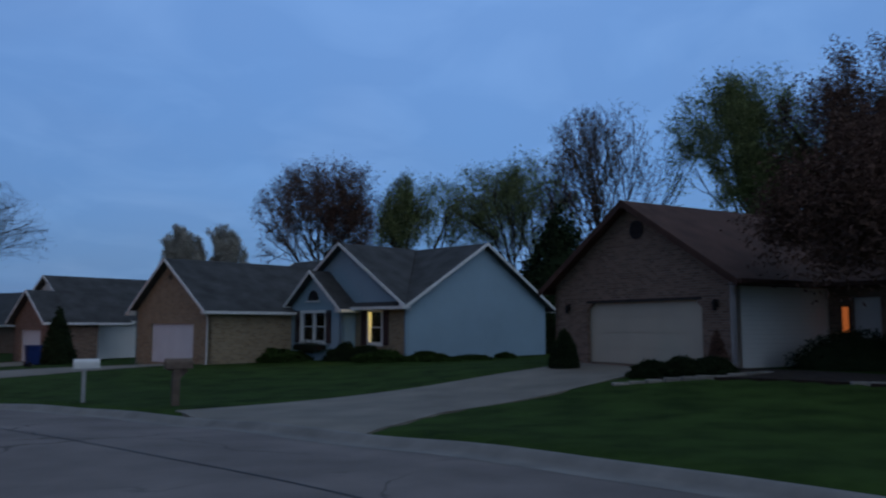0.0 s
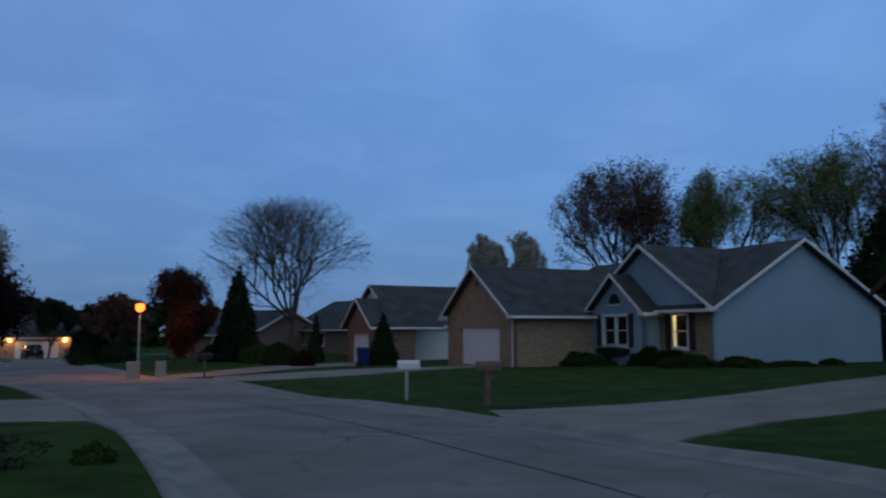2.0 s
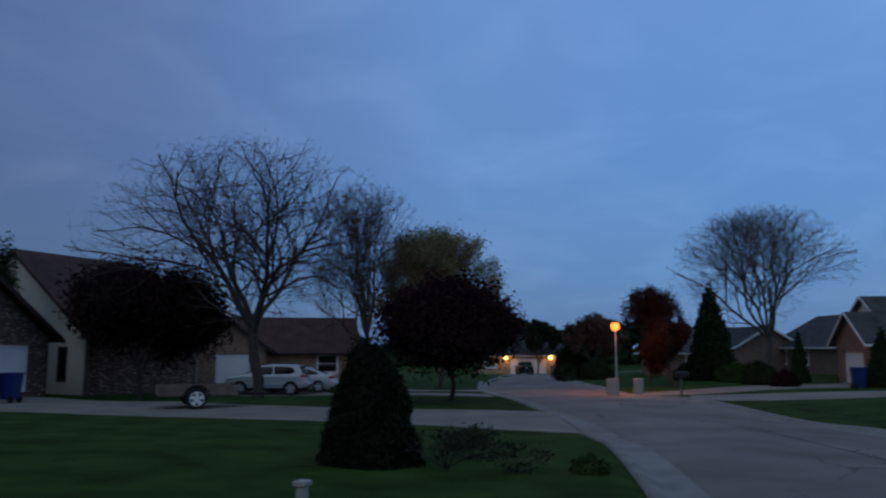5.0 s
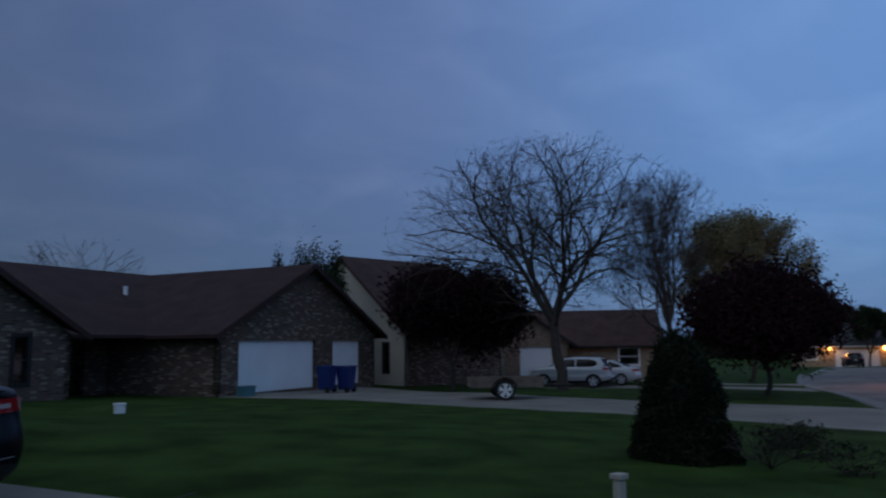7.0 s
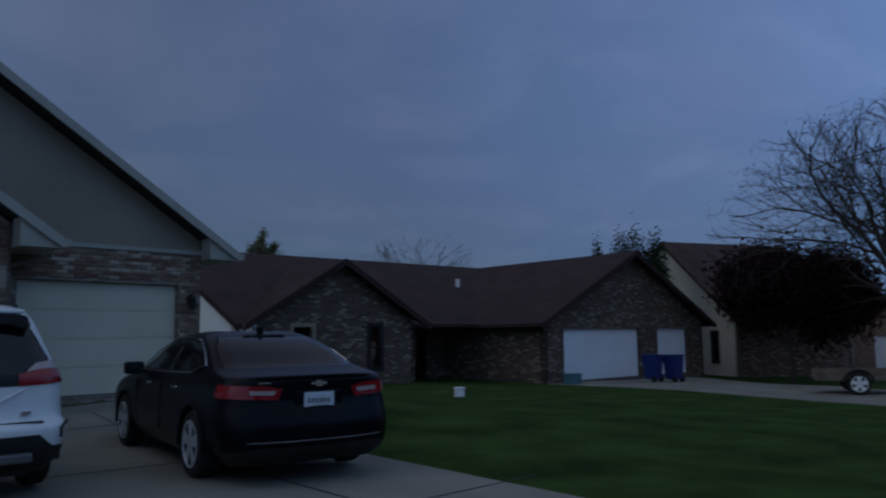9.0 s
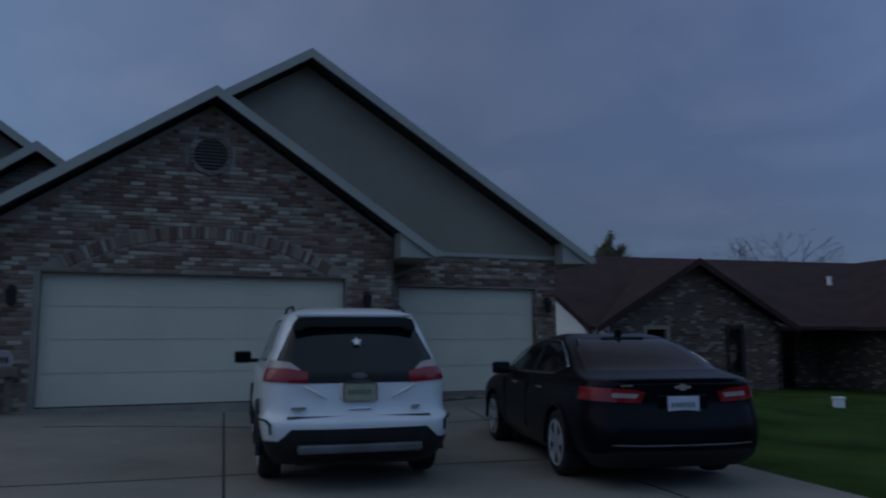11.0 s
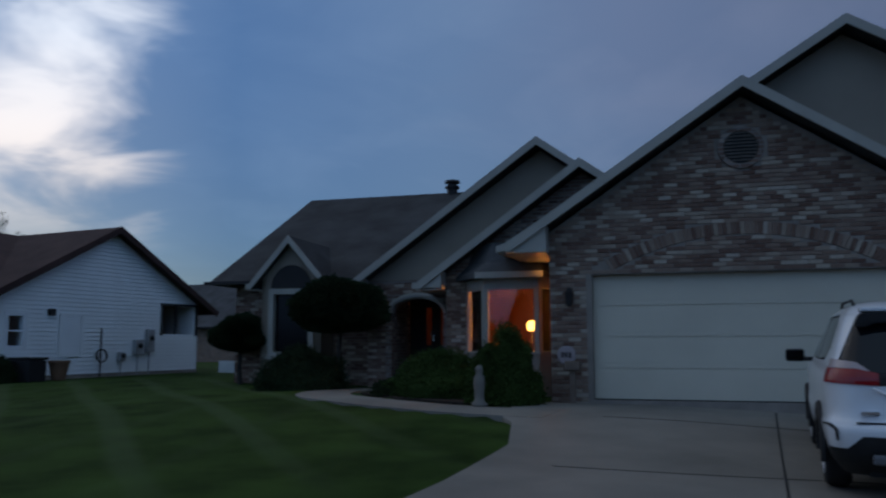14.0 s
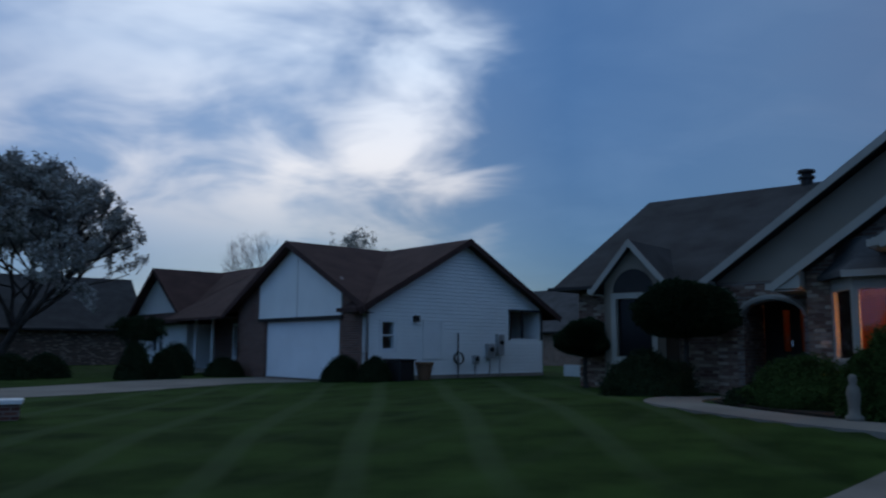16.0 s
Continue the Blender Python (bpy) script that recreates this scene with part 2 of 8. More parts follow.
M_DARK = material("dark_paint", (0.018, 0.016, 0.016), 0.6, 0.2, 3.0, 0.1, 50)
M_SHUTTER = material("shutter_paint", (0.045, 0.026, 0.028), 0.6, 0.15, 3.0, 0.1, 50)
M_ROOM = material("room_paint", (0.55, 0.44, 0.30), 0.8, 0.08, 1.0, 0.05, 30)
M_METAL = material("galvanised", (0.45, 0.46, 0.47), 0.45, 0.1, 5.0, 0.05, 50, metal=0.8)
M_BARK = material("bark", (0.055, 0.045, 0.038), 0.95, 0.35, 4.0, 0.8, 22)
M_BARK_PALE = material("pale_bark", (0.11, 0.10, 0.09), 0.95, 0.3, 4.0, 0.8, 22)
M_WOOD = material("weathered_wood", (0.16, 0.12, 0.095), 0.9, 0.3, 3.0, 0.4, 25)
M_GLASS = glass("window_glass")
M_DARK_PANE = material("dark_pane", (0.006, 0.007, 0.009), 0.12, 0.0, 2.0, 0.0, 20, spec=0.18)


def leafy(name, color, vary=0.4):
    return material(name, color, 0.85, 0.2, 2.0, 0.0, 20, island=vary, spec=0.08)


M_LEAF_GREEN = leafy("spring_leaf", (0.19, 0.235, 0.10))
M_LEAF_OLIVE = leafy("olive_leaf", (0.20, 0.185, 0.10))
M_LEAF_RUSSET = leafy("russet_leaf", (0.040, 0.019, 0.016))
M_LEAF_RED = leafy("bud_red", (0.125, 0.076, 0.060))
M_LEAF_PLUM = leafy("plum_leaf", (0.028, 0.012, 0.014))
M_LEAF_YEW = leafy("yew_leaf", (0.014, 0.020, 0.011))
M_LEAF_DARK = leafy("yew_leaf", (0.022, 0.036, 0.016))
M_LEAF_SHRUB = leafy("shrub_leaf", (0.040, 0.070, 0.018))
M_LEAF_DUSK = leafy("dusky_young_leaf", (0.36, 0.345, 0.31))
M_LEAF_PALE = leafy("pale_bud", (0.408, 0.391, 0.340))


# ---- mesh tools ----
def link(name, bm, mat, parent=None, label="", kind="", smooth=False):
    me = bpy.data.meshes.new(name)
    bm.to_mesh(me)
    bm.free()
    for m in (mat if isinstance(mat, (list, tuple)) else [mat]):
        me.materials.append(m)
    if smooth:
        me.polygons.foreach_set("use_smooth", [True] * len(me.polygons))
    ob = new(name, me)
    ob.parent = parent
    return tagged(ob, label=label, kind=kind)


def part(name, bm, mat, parent, label="", smooth=False):
    return link(name, bm, mat, parent, label, smooth=smooth)


def thing(name, m, label, category, group="", kind=""):
    ob = new(name)
    ob.matrix_world = m
    return tagged(ob, label, category, group, kind)


def box(bm, x0, x1, y0, y1, z0, z1, m=None, bevel=0.0):
    """A box; its corners are bevelled when asked."""
    vs = [bm.verts.new(Vector((x, y, z))) for x in (x0, x1) for y in (y0, y1) for z in (z0, z1)]
    fs = [bm.faces.new([vs[i] for i in q]) for q in ((0, 1, 3, 2), (4, 6, 7, 5), (0, 4, 5, 1), (2, 3, 7, 6), (0, 2, 6, 4), (1, 5, 7, 3))]
    made = list(vs)
    if bevel:
        es = list({e for f in fs for e in f.edges})
        r = bmesh.ops.bevel(bm, geom=es, offset=bevel, segments=2, affect="EDGES", profile=0.6)
        made = list({v for f in r["faces"] for v in f.verts} | {v for v in vs if v.is_valid})
    if m is not None:
        for v in made:
            v.co = m @ v.co
    return made


def boxes(specs, m=None, bevel=0.0):
    bm = bmesh.new()
    for s in specs:
        box(bm, *s, m=m, bevel=bevel)
    return bm


def prism(bm, outline, y0, y1, m=None):
    """An outline of (x, z) pulled from y0 to y1."""
    a = [bm.verts.new(Vector((x, y0, z))) for x, z in outline]
    b = [bm.verts.new(Vector((x, y1, z))) for x, z in outline]
    n = len(a)
    bm.faces.new(a)
    bm.faces.new(b[::-1])
    for i in range(n):
        bm.faces.new((a[i], b[i], b[(i + 1) % n], a[(i + 1) % n]))
    if m is not None:
        for v in a + b:
            v.co = m @ v.co
    bmesh.ops.recalc_face_normals(bm, faces=bm.faces)
    return bm


def tube(bm, pts, radii, sides=6, caps=True):
    rings = []
    for i, p in enumerate(pts):
        d = (pts[min(i + 1, len(pts) - 1)] - pts[max(i - 1, 0)]).normalized()
        a = d.orthogonal().normalized()
        b = d.cross(a)
        rings.append([bm.verts.new(p + (a * math.cos(2 * math.pi * k / sides) + b * math.sin(2 * math.pi * k / sides)) * radii[i]) for k in range(sides)])
    for r0, r1 in zip(rings, rings[1:]):
        best = min(range(sides), key=lambda s: (r0[0].co - r1[s].co).length)
        for k in range(sides):
            bm.faces.new((r0[k], r0[(k + 1) % sides], r1[(k + 1 + best) % sides], r1[(k + best) % sides]))
    if caps:
        bm.faces.new(rings[0][::-1])
        bm.faces.new(rings[-1])
    return bm


def lathe(profile, sides=24, m=None):
    bm = bmesh.new()
    rings = [[bm.verts.new((r * math.cos(2 * math.pi * k / sides), r * math.sin(2 * math.pi * k / sides), z)) for k in range(sides)] for r, z in profile]
    for r0, r1 in zip(rings, rings[1:]):
        for k in range(sides):
            bm.faces.new((r0[k], r0[(k + 1) % sides], r1[(k + 1) % sides], r1[k]))
    bm.faces.new(rings[0][::-1])
    bm.faces.new(rings[-1])
    if m is not None:
        bm.transform(m)
    return bm


# ---- ground ----
HILLS = np.array([(0, 0, 0), (-6.6, 17.3, -.35), (-2.4, 14.1, -.2), (0.9, 10.2, -.05), (2.9, 8.3, 0), (-14, 22.4, -.6),
                  (3.3, 27.3, .3), (8, 22, .42), (-13, 36, -.24), (-3.6, 38, .05), (3, 42, .1), (-20, 42, -.5), (-27, 45, -.7), (-32, 31, -.85),
                  (-61, 48, -1.5), (-90, 66, -2), (-31, -2, -.25), (-36, 2, -.35), (-23, 10, -.3), (-9.5, 9.6, -.1), (-14, 13, -.3),
                  (-9.5, -3, .12), (-5.6, -5.3, .24), (-8.2, -4, .18), (-6, -12.5, .54), (-14, -8, .52), (-2, -15, .62), (1, -22, .6),
                  (11.4, -28.5, .4), (5, -33, .55), (13, -17, .32), (-22, -11, 0.0), (-17, -13, .35), (-22, -4.5, 0), (9, -12, .3), (4, -5, .1),
                  (-44, 17, -1.05), (-47, 29, -1.15), (-38, 8, -.75), (-27, 7.3, -.36), (-62, 20, -1.2), (-10, 20.4, -.45), (-150, 100, -2.5), (80, 60, .5), (60, -80, .6), (-90, -60, -.6), (-60, -5, -.9), (0, 120, .2)])


def height(x, y):
    x, y = np.asarray(x, float), np.asarray(y, float)
    top, low = np.zeros_like(x), np.zeros_like(x)
    for a, b, c in HILLS:
        w = 1.0 / ((x - a) ** 2 + (y - b) ** 2 + 3.0) ** 1.5
        top, low = top + w * c, low + w
    return top / low


CENTRE = [(62, -36), (42, -28.5), (28, -20.5), (19, -13.7), (12.2, -7.3), (6.5, -0.6), (0.5, 5.6), (-5.4, 10.9), (-12.2, 15.9), (-20, 20.4), (-31, 26.6), (-46, 36.2), (-60, 47), (-72, 59), (-77, 74), (-76, 110)]


def smooth_line(pts, n=10):
    """A rounded line through the points."""
    pts = [Vector((*p, 0)) for p in pts]
    out = []
    for i in range(len(pts) - 1):
        a, b, c, d = pts[max(i - 1, 0)], pts[i], pts[i + 1], pts[min(i + 2, len(pts) - 1)]
        for k in range(n):
            t = k / n
            out.append(0.5 * ((2 * b) + (c - a) * t + (2 * a - 5 * b + 4 * c - d) * t * t + (3 * b - a - 3 * c + d) * t ** 3))
    return out + [pts[-1]]


ROAD = smooth_line(CENTRE)
ROAD_HALF = 3.15
ROAD_XY = np.array([(p.x, p.y) for p in ROAD])


def off_road(x, y):
    """Distance from the road's middle line."""
    x, y = np.asarray(x, float), np.asarray(y, float)
    best = np.full(x.shape, 1e9)
    for (ax, ay), (bx, by) in zip(ROAD_XY, ROAD_XY[1:]):
        dx, dy = bx - ax, by - ay
        t = np.clip(((x - ax) * dx + (y - ay) * dy) / (dx * dx + dy * dy), 0, 1)
        best = np.minimum(best, np.hypot(x - ax - t * dx, y - ay - t * dy))
    return best


LAWN = 0.07


def lawn_height(x, y):
    d = off_road(x, y)
    k = np.clip((d - ROAD_HALF - 0.42) / 0.55, 0, 1)
    return height(x, y) - 0.16 + (0.16 + LAWN) * k * k * (3 - 2 * k)


def gz(x, y):
    return float(lawn_height(np.array([x]), np.array([y]))[0])


def strip(line, width):
    out_l, out_r = [], []
    for i, p in enumerate(line):
        d = (line[min(i + 1, len(line) - 1)] - line[max(i - 1, 0)]).normalized()
        s = Vector((d.y, -d.x, 0)) * width / 2
        out_l.append((p.x - s.x, p.y - s.y))
        out_r.append((p.x + s.x, p.y + s.y))
    return out_l + out_r[::-1]


PAVED = {
    "driveway_1": [(-15.3, -7.9), (-9.5, -3.05), (-7.9, -1.2), (-5.6, 1.7), (-3.4, 3.9), (-1.2, 2.4), (1.2, 0.4), (3.6, -2.4), (2.2, -3.3), (0.6, -4.7), (-0.8, -6.1), (-2.0, -7.46), (-3.27, -9.13), (-3.84, -10.57), (-3.9, -11.1), (-4.9, -13.2)],
    "driveway_2": [(-7.0, 17.6), (-5.6, 15.7), (-2.25, 12.6), (-0.95, 16.2), (3.45, 21.3), (6.3, 22.9), (3.1, 27.6), (1.3, 24.8)],
    "driveway_3": [(-13.2, 11.8), (-19.2, 8.0), (-26.1, 2.5), (-30.3, -2.8), (-37.8, 2.8), (-31, 7.2), (-23.6, 10.5), (-18.5, 15.2), (-16.4, 13.9)],
    "driveway_4": [(-24.5, 28.4), (-22.4, 25.6), (-20.1, 25.3), (-13.8, 36.6), (-17.9, 40.6)],
    "driveway_5": [(-31.2, 31.6), (-30.4, 30.3), (-27.6, 28.7), (-24.3, 43.4), (-29, 48)],
    "driveway_6": [(-26.5, 19.0), (-31.5, 22.0), (-46, 19.4), (-49.4, 17.6), (-50.3, 14.2), (-46, 13.2)],
    "driveway_7": [(8.0, -25.2), (10.2, -23.9), (13, -16.7), (14.4, -12.0), (17.6, -14.8), (16.5, -19), (14.5, -25), (11.5, -28.7)],
    "driveway_8": [(-36, 24.8), (-39.5, 27.4), (-55, 24.5), (-55, 20.5)],
    "path_1": strip(smooth_line([(-4.7, -11.2), (-3.5, -12.2), (-2.3, -13.5), (-1.75, -14.9), (-2.4, -16.4), (-3.8, -17.0), (-4.6, -18.0)], 5), 1.0),
    "planting_bed": [(-4.95, -12.35), (-4.0, -12.75), (-3.0, -13.75), (-2.45, -14.9), (-2.9, -16.0), (-4.0, -16.45), (-5.0, -16.0), (-5.6, -13.6)],
    "planting_bed_2": [(3.9, 20.6), (8.2, 18.0), (12.0, 15.5), (12.6, 17.2), (8.6, 20.6), (6.6, 22.2), (4.8, 21.8)],
}


def axis_steps():
    near = np.arange(-46, 46.1, 0.4)
    out, s = [], 0.6
    v = 46.0
    while v < 1500:
        v += s
        s *= 1.16
        out.append(v)
    out = np.array(out)
    return np.concatenate([-out[::-1], near, out])


xs = ys = axis_steps()
gx, gy = np.meshgrid(xs, ys, indexing="ij")
gzz = lawn_height(gx, gy)
for outline in PAVED.values():      # the turf is cut away under slabs
    inside = np.zeros(gx.shape, bool)
    for (ax, ay), (bx, by) in zip(outline, outline[1:] + outline[:1]):
        with np.errstate(divide="ignore", invalid="ignore"):
            inside ^= ((ay > gy) != (by > gy)) & (gx < (bx - ax) * (gy - ay) / (by - ay) + ax)
    gzz -= np.where(inside, 0.07, 0.0)
n_x, n_y = gx.shape
cols, rows_ = np.meshgrid(np.arange(n_x - 1), np.arange(n_y - 1), indexing="ij")
i0 = (cols * n_y + rows_).ravel()
me = bpy.data.meshes.new("ground")
me.from_pydata(np.stack([gx.ravel(), gy.ravel(), gzz.ravel()], 1).tolist(), [], np.stack([i0, i0 + n_y, i0 + n_y + 1, i0 + 1], 1).tolist())
me.polygons.foreach_set("use_smooth", [True] * len(me.polygons))
me.materials.append(M_GRASS)
tagged(new("ground", me), "mown green lawn rolling gently between the houses", "lawn", kind="structure")


def ribbon(name, line, sections, mat, lift, label, category, use_height=height):
    """A strip along a line; sections are (sideways, rise) from left to right."""
    bm = bmesh.new()
    rows = []
    for i, p in enumerate(line):
        d = (line[min(i + 1, len(line) - 1)] - line[max(i - 1, 0)]).normalized()
        side = Vector((d.y, -d.x, 0))
        row = []
        for s, h in sections:
            q = p + side * s
            base = p + side * max(-ROAD_HALF - 1.5, min(ROAD_HALF + 1.5, s))
            row.append(bm.verts.new((q.x, q.y, float(use_height(np.array([base.x]), np.array([base.y]))[0]) + h + lift)))
        rows.append(row)
    for a, b in zip(rows, rows[1:]):
        for k in range(len(sections) - 1):
            bm.faces.new((a[k], b[k], b[k + 1], a[k + 1]))
    bmesh.ops.recalc_face_normals(bm, faces=bm.faces)
    return tagged(link(name, bm, mat, smooth=True), label, category, kind="structure")


ribbon("road", ROAD, [(-ROAD_HALF + k * ROAD_HALF / 4, 0.06 * (1 - ((k - 4) / 4) ** 2)) for k in range(9)], M_ASPHALT, -0.06,
       "worn grey asphalt street with faint cracks", "road")
ribbon("tar_seam", ROAD, [(0.44, 0.004), (0.48, 0.004)], M_DARK, 0.0, "narrow dark tar seam along the street", "tar seam")
for s, side_name in ((1, "kerb"), (-1, "kerb")):
    edge = ROAD_HALF - 0.02
    secs = [(s * (edge + a), b) for a, b in ((0, 0.0), (0.42, -0.025), (0.50, 0.01), (0.62, 0.085), (0.74, 0.095), (0.78, 0.05))]
    ribbon("kerb", ROAD, secs if s > 0 else secs[::-1], M_KERB, -0.055, "rolled concrete kerb and gutter along the street", "kerb")


def paved(name, outline, mat, label, category, lift=0.03, step=0.5, thick=0.3):
    """A slab that follows the ground: outline clipped into a fine grid of cells."""
    bm = bmesh.new()
    vs = [bm.verts.new((x, y, 0)) for x, y in outline]
    bm.faces.new(vs)
    x0, x1 = min(p[0] for p in outline), max(p[0] for p in outline)
    y0, y1 = min(p[1] for p in outline), max(p[1] for p in outline)
    for axis, a, b in (((1, 0, 0), x0, x1), ((0, 1, 0), y0, y1)):
        v = a + step
        while v < b:
            bmesh.ops.bisect_plane(bm, geom=bm.verts[:] + bm.edges[:] + bm.faces[:], plane_co=Vector(axis) * v, plane_no=axis)
            v += step
    bm.verts.ensure_lookup_table()
    px, py = np.array([v.co.x for v in bm.verts]), np.array([v.co.y for v in bm.verts])
    for v in bm.verts:      # slabs end against the back of the kerb
        d = np.hypot(ROAD_XY[:, 0] - v.co.x, ROAD_XY[:, 1] - v.co.y)
        if d.min() < ROAD_HALF + 0.9:
            k = int(d.argmin())
            a, b = Vector((*ROAD_XY[max(k - 1, 0)], 0)), Vector((*ROAD_XY[min(k + 1, len(ROAD_XY) - 1)], 0))
            t = (b - a).normalized()
            side = Vector((t.y, -t.x, 0))
            c = Vector((*ROAD_XY[k], 0))
            across = (v.co - c).dot(side)
            if abs(across) < ROAD_HALF + 0.72:
                v.co += side * (math.copysign(ROAD_HALF + 0.72, across) - across)
    px, py = np.array([v.co.x for v in bm.verts]), np.array([v.co.y for v in bm.verts])
    zz = np.maximum(lawn_height(px, py), height(px, py) + 0.04) + lift - 0.03
    for v, z in zip(bm.verts, zz):
        v.co.z = z
    bmesh.ops.recalc_face_normals(bm, faces=bm.faces)
    if sum(f.normal.z for f in bm.faces) < 0:
        bmesh.ops.reverse_faces(bm, faces=bm.faces)
    rim = [e for e in bm.edges if e.is_boundary]
    r = bmesh.ops.extrude_edge_only(bm, edges=rim)
    for v in r["geom"]:
        if isinstance(v, bmesh.types.BMVert):
            v.co.z -= thick
    return tagged(link(name, bm, mat), label, category, kind="structure")


# ---- houses ----
def house_at(name, x, y, z, normal, label):
    """A house whose front faces the azimuth normal. x runs to the right seen from outside, y into the house."""
    return thing(name, pose(x, y, z, 0, 0, normal + 180), label, "house")


def run(p0, p1):
    """The frame of an upright wall from p0 to p1, its outside on the right hand: x along, y inwards, z up."""
    d = Vector((p1[0] - p0[0], p1[1] - p0[1], 0))
    return Matrix.Translation((p0[0], p0[1], 0)) @ Matrix.Rotation(math.atan2(d.y, d.x), 4, "Z"), d.length


def wall(h, p0, p1, z0, z1, mat, holes=(), gable=None, th=0.2, name="wall", label="", cut=None):
    """An upright wall with through openings (x0, x1, z0, z1) and, if asked, a gable peak (x, z)."""
    m, length = run(p0, p1)
    bm = bmesh.new()
    gxs = sorted({0, length, *[v for o in holes for v in o[:2]]})
    gzs = sorted({z0, z1, *[v for o in holes for v in o[2:]]})
    solid = {}
    for i in range(len(gxs) - 1):
        for k in range(len(gzs) - 1):
            cx, cz = (gxs[i] + gxs[i + 1]) / 2, (gzs[k] + gzs[k + 1]) / 2
            solid[i, k] = not any(o[0] < cx < o[1] and o[2] < cz < o[3] for o in holes)

    def quad(*ps):
        bm.faces.new([bm.verts.new(m @ Vector(p)) for p in ps])
    for (i, k), s in solid.items():
        if not s:
            continue
        a, b, c, d = gxs[i], gxs[i + 1], gzs[k], gzs[k + 1]
        quad((a, 0, c), (b, 0, c), (b, 0, d), (a, 0, d))
        quad((a, th, c), (a, th, d), (b, th, d), (b, th, c))
        if not solid.get((i - 1, k)):
            quad((a, 0, c), (a, 0, d), (a, th, d), (a, th, c))
        if not solid.get((i + 1, k)):
            quad((b, 0, c), (b, th, c), (b, th, d), (b, 0, d))
        if not solid.get((i, k - 1)):
            quad((a, 0, c), (a, th, c), (b, th, c), (b, 0, c))
        if not solid.get((i, k + 1)) and not (gable and k == len(gzs) - 2):
            quad((a, 0, d), (b, 0, d), (b, th, d), (a, th, d))
    if gable:
        pts = [(0, z1), (length, z1), *gable] if isinstance(gable, list) else [(0, z1), (length, z1), gable]
        quad(*[(x, 0, z) for x, z in pts])
        quad(*[(x, th, z) for x, z in pts[::-1]])
    bmesh.ops.remove_doubles(bm, verts=bm.verts, dist=0.0005)
    return part(name, bm, mat, h, label)


def clip_row(poly, za, zb):
    """Left and right end of a convex (x, z) outline between two heights, at both heights."""
    def ends(z):
        hits = []
        for (ax, az), (bx, bz) in zip(poly, poly[1:] + poly[:1]):
            if (az - z) * (bz - z) <= 0 and az != bz:
                hits.append(ax + (bx - ax) * (z - az) / (bz - az))
            elif az == bz == z:
                hits += [ax, bx]
        return (min(hits), max(hits)) if hits else None
    return ends(za + 1e-4), ends(zb - 1e-4)


def siding(h, p0, p1, poly, mat, holes=(), lap=0.128, name="siding", label="", proud=0.012):
    """Lapped boards over a convex outline (x, z) on the wall from p0 to p1."""
    m, _ = run(p0, p1)
    bm = bmesh.new()
    lo, hi = min(z for _, z in poly), max(z for _, z in poly)
    z = lo
    while z < hi - 0.01:
        t = min(z + lap, hi)
        e0, e1 = clip_row(poly, z, t)
        if e0 and e1:
            spans = [(e0[0], e0[1], e1[0], e1[1])]
            for a, b, c, d in holes:
                if c < (z + t) / 2 < d:
                    nxt = []
                    for s in spans:
                        if s[0] < a and s[1] > b:
                            nxt += [(s[0], a, s[2], a), (b, s[1], b, s[3])]
                        elif not (a <= s[0] and s[1] <= b):
                            nxt.append(s)
                    spans = nxt
            for a, b, c, d in spans:
                g = t - 0.014
                v = [bm.verts.new(m @ Vector(q)) for q in ((a, -proud - 0.022, z), (b, -proud - 0.022, z), (d, -proud - 0.002, g), (c, -proud - 0.002, g), (a, -0.004, z), (b, -0.004, z), (d, -0.004, g), (c, -0.004, g), (d, -0.004, t), (c, -0.004, t))]
                for q in ((0, 1, 2, 3), (0, 4, 5, 1), (3, 2, 6, 7), (7, 6, 8, 9)):
                    bm.faces.new([v[k] for k in q])
        z = t
    return part(name, bm, mat, h, label)


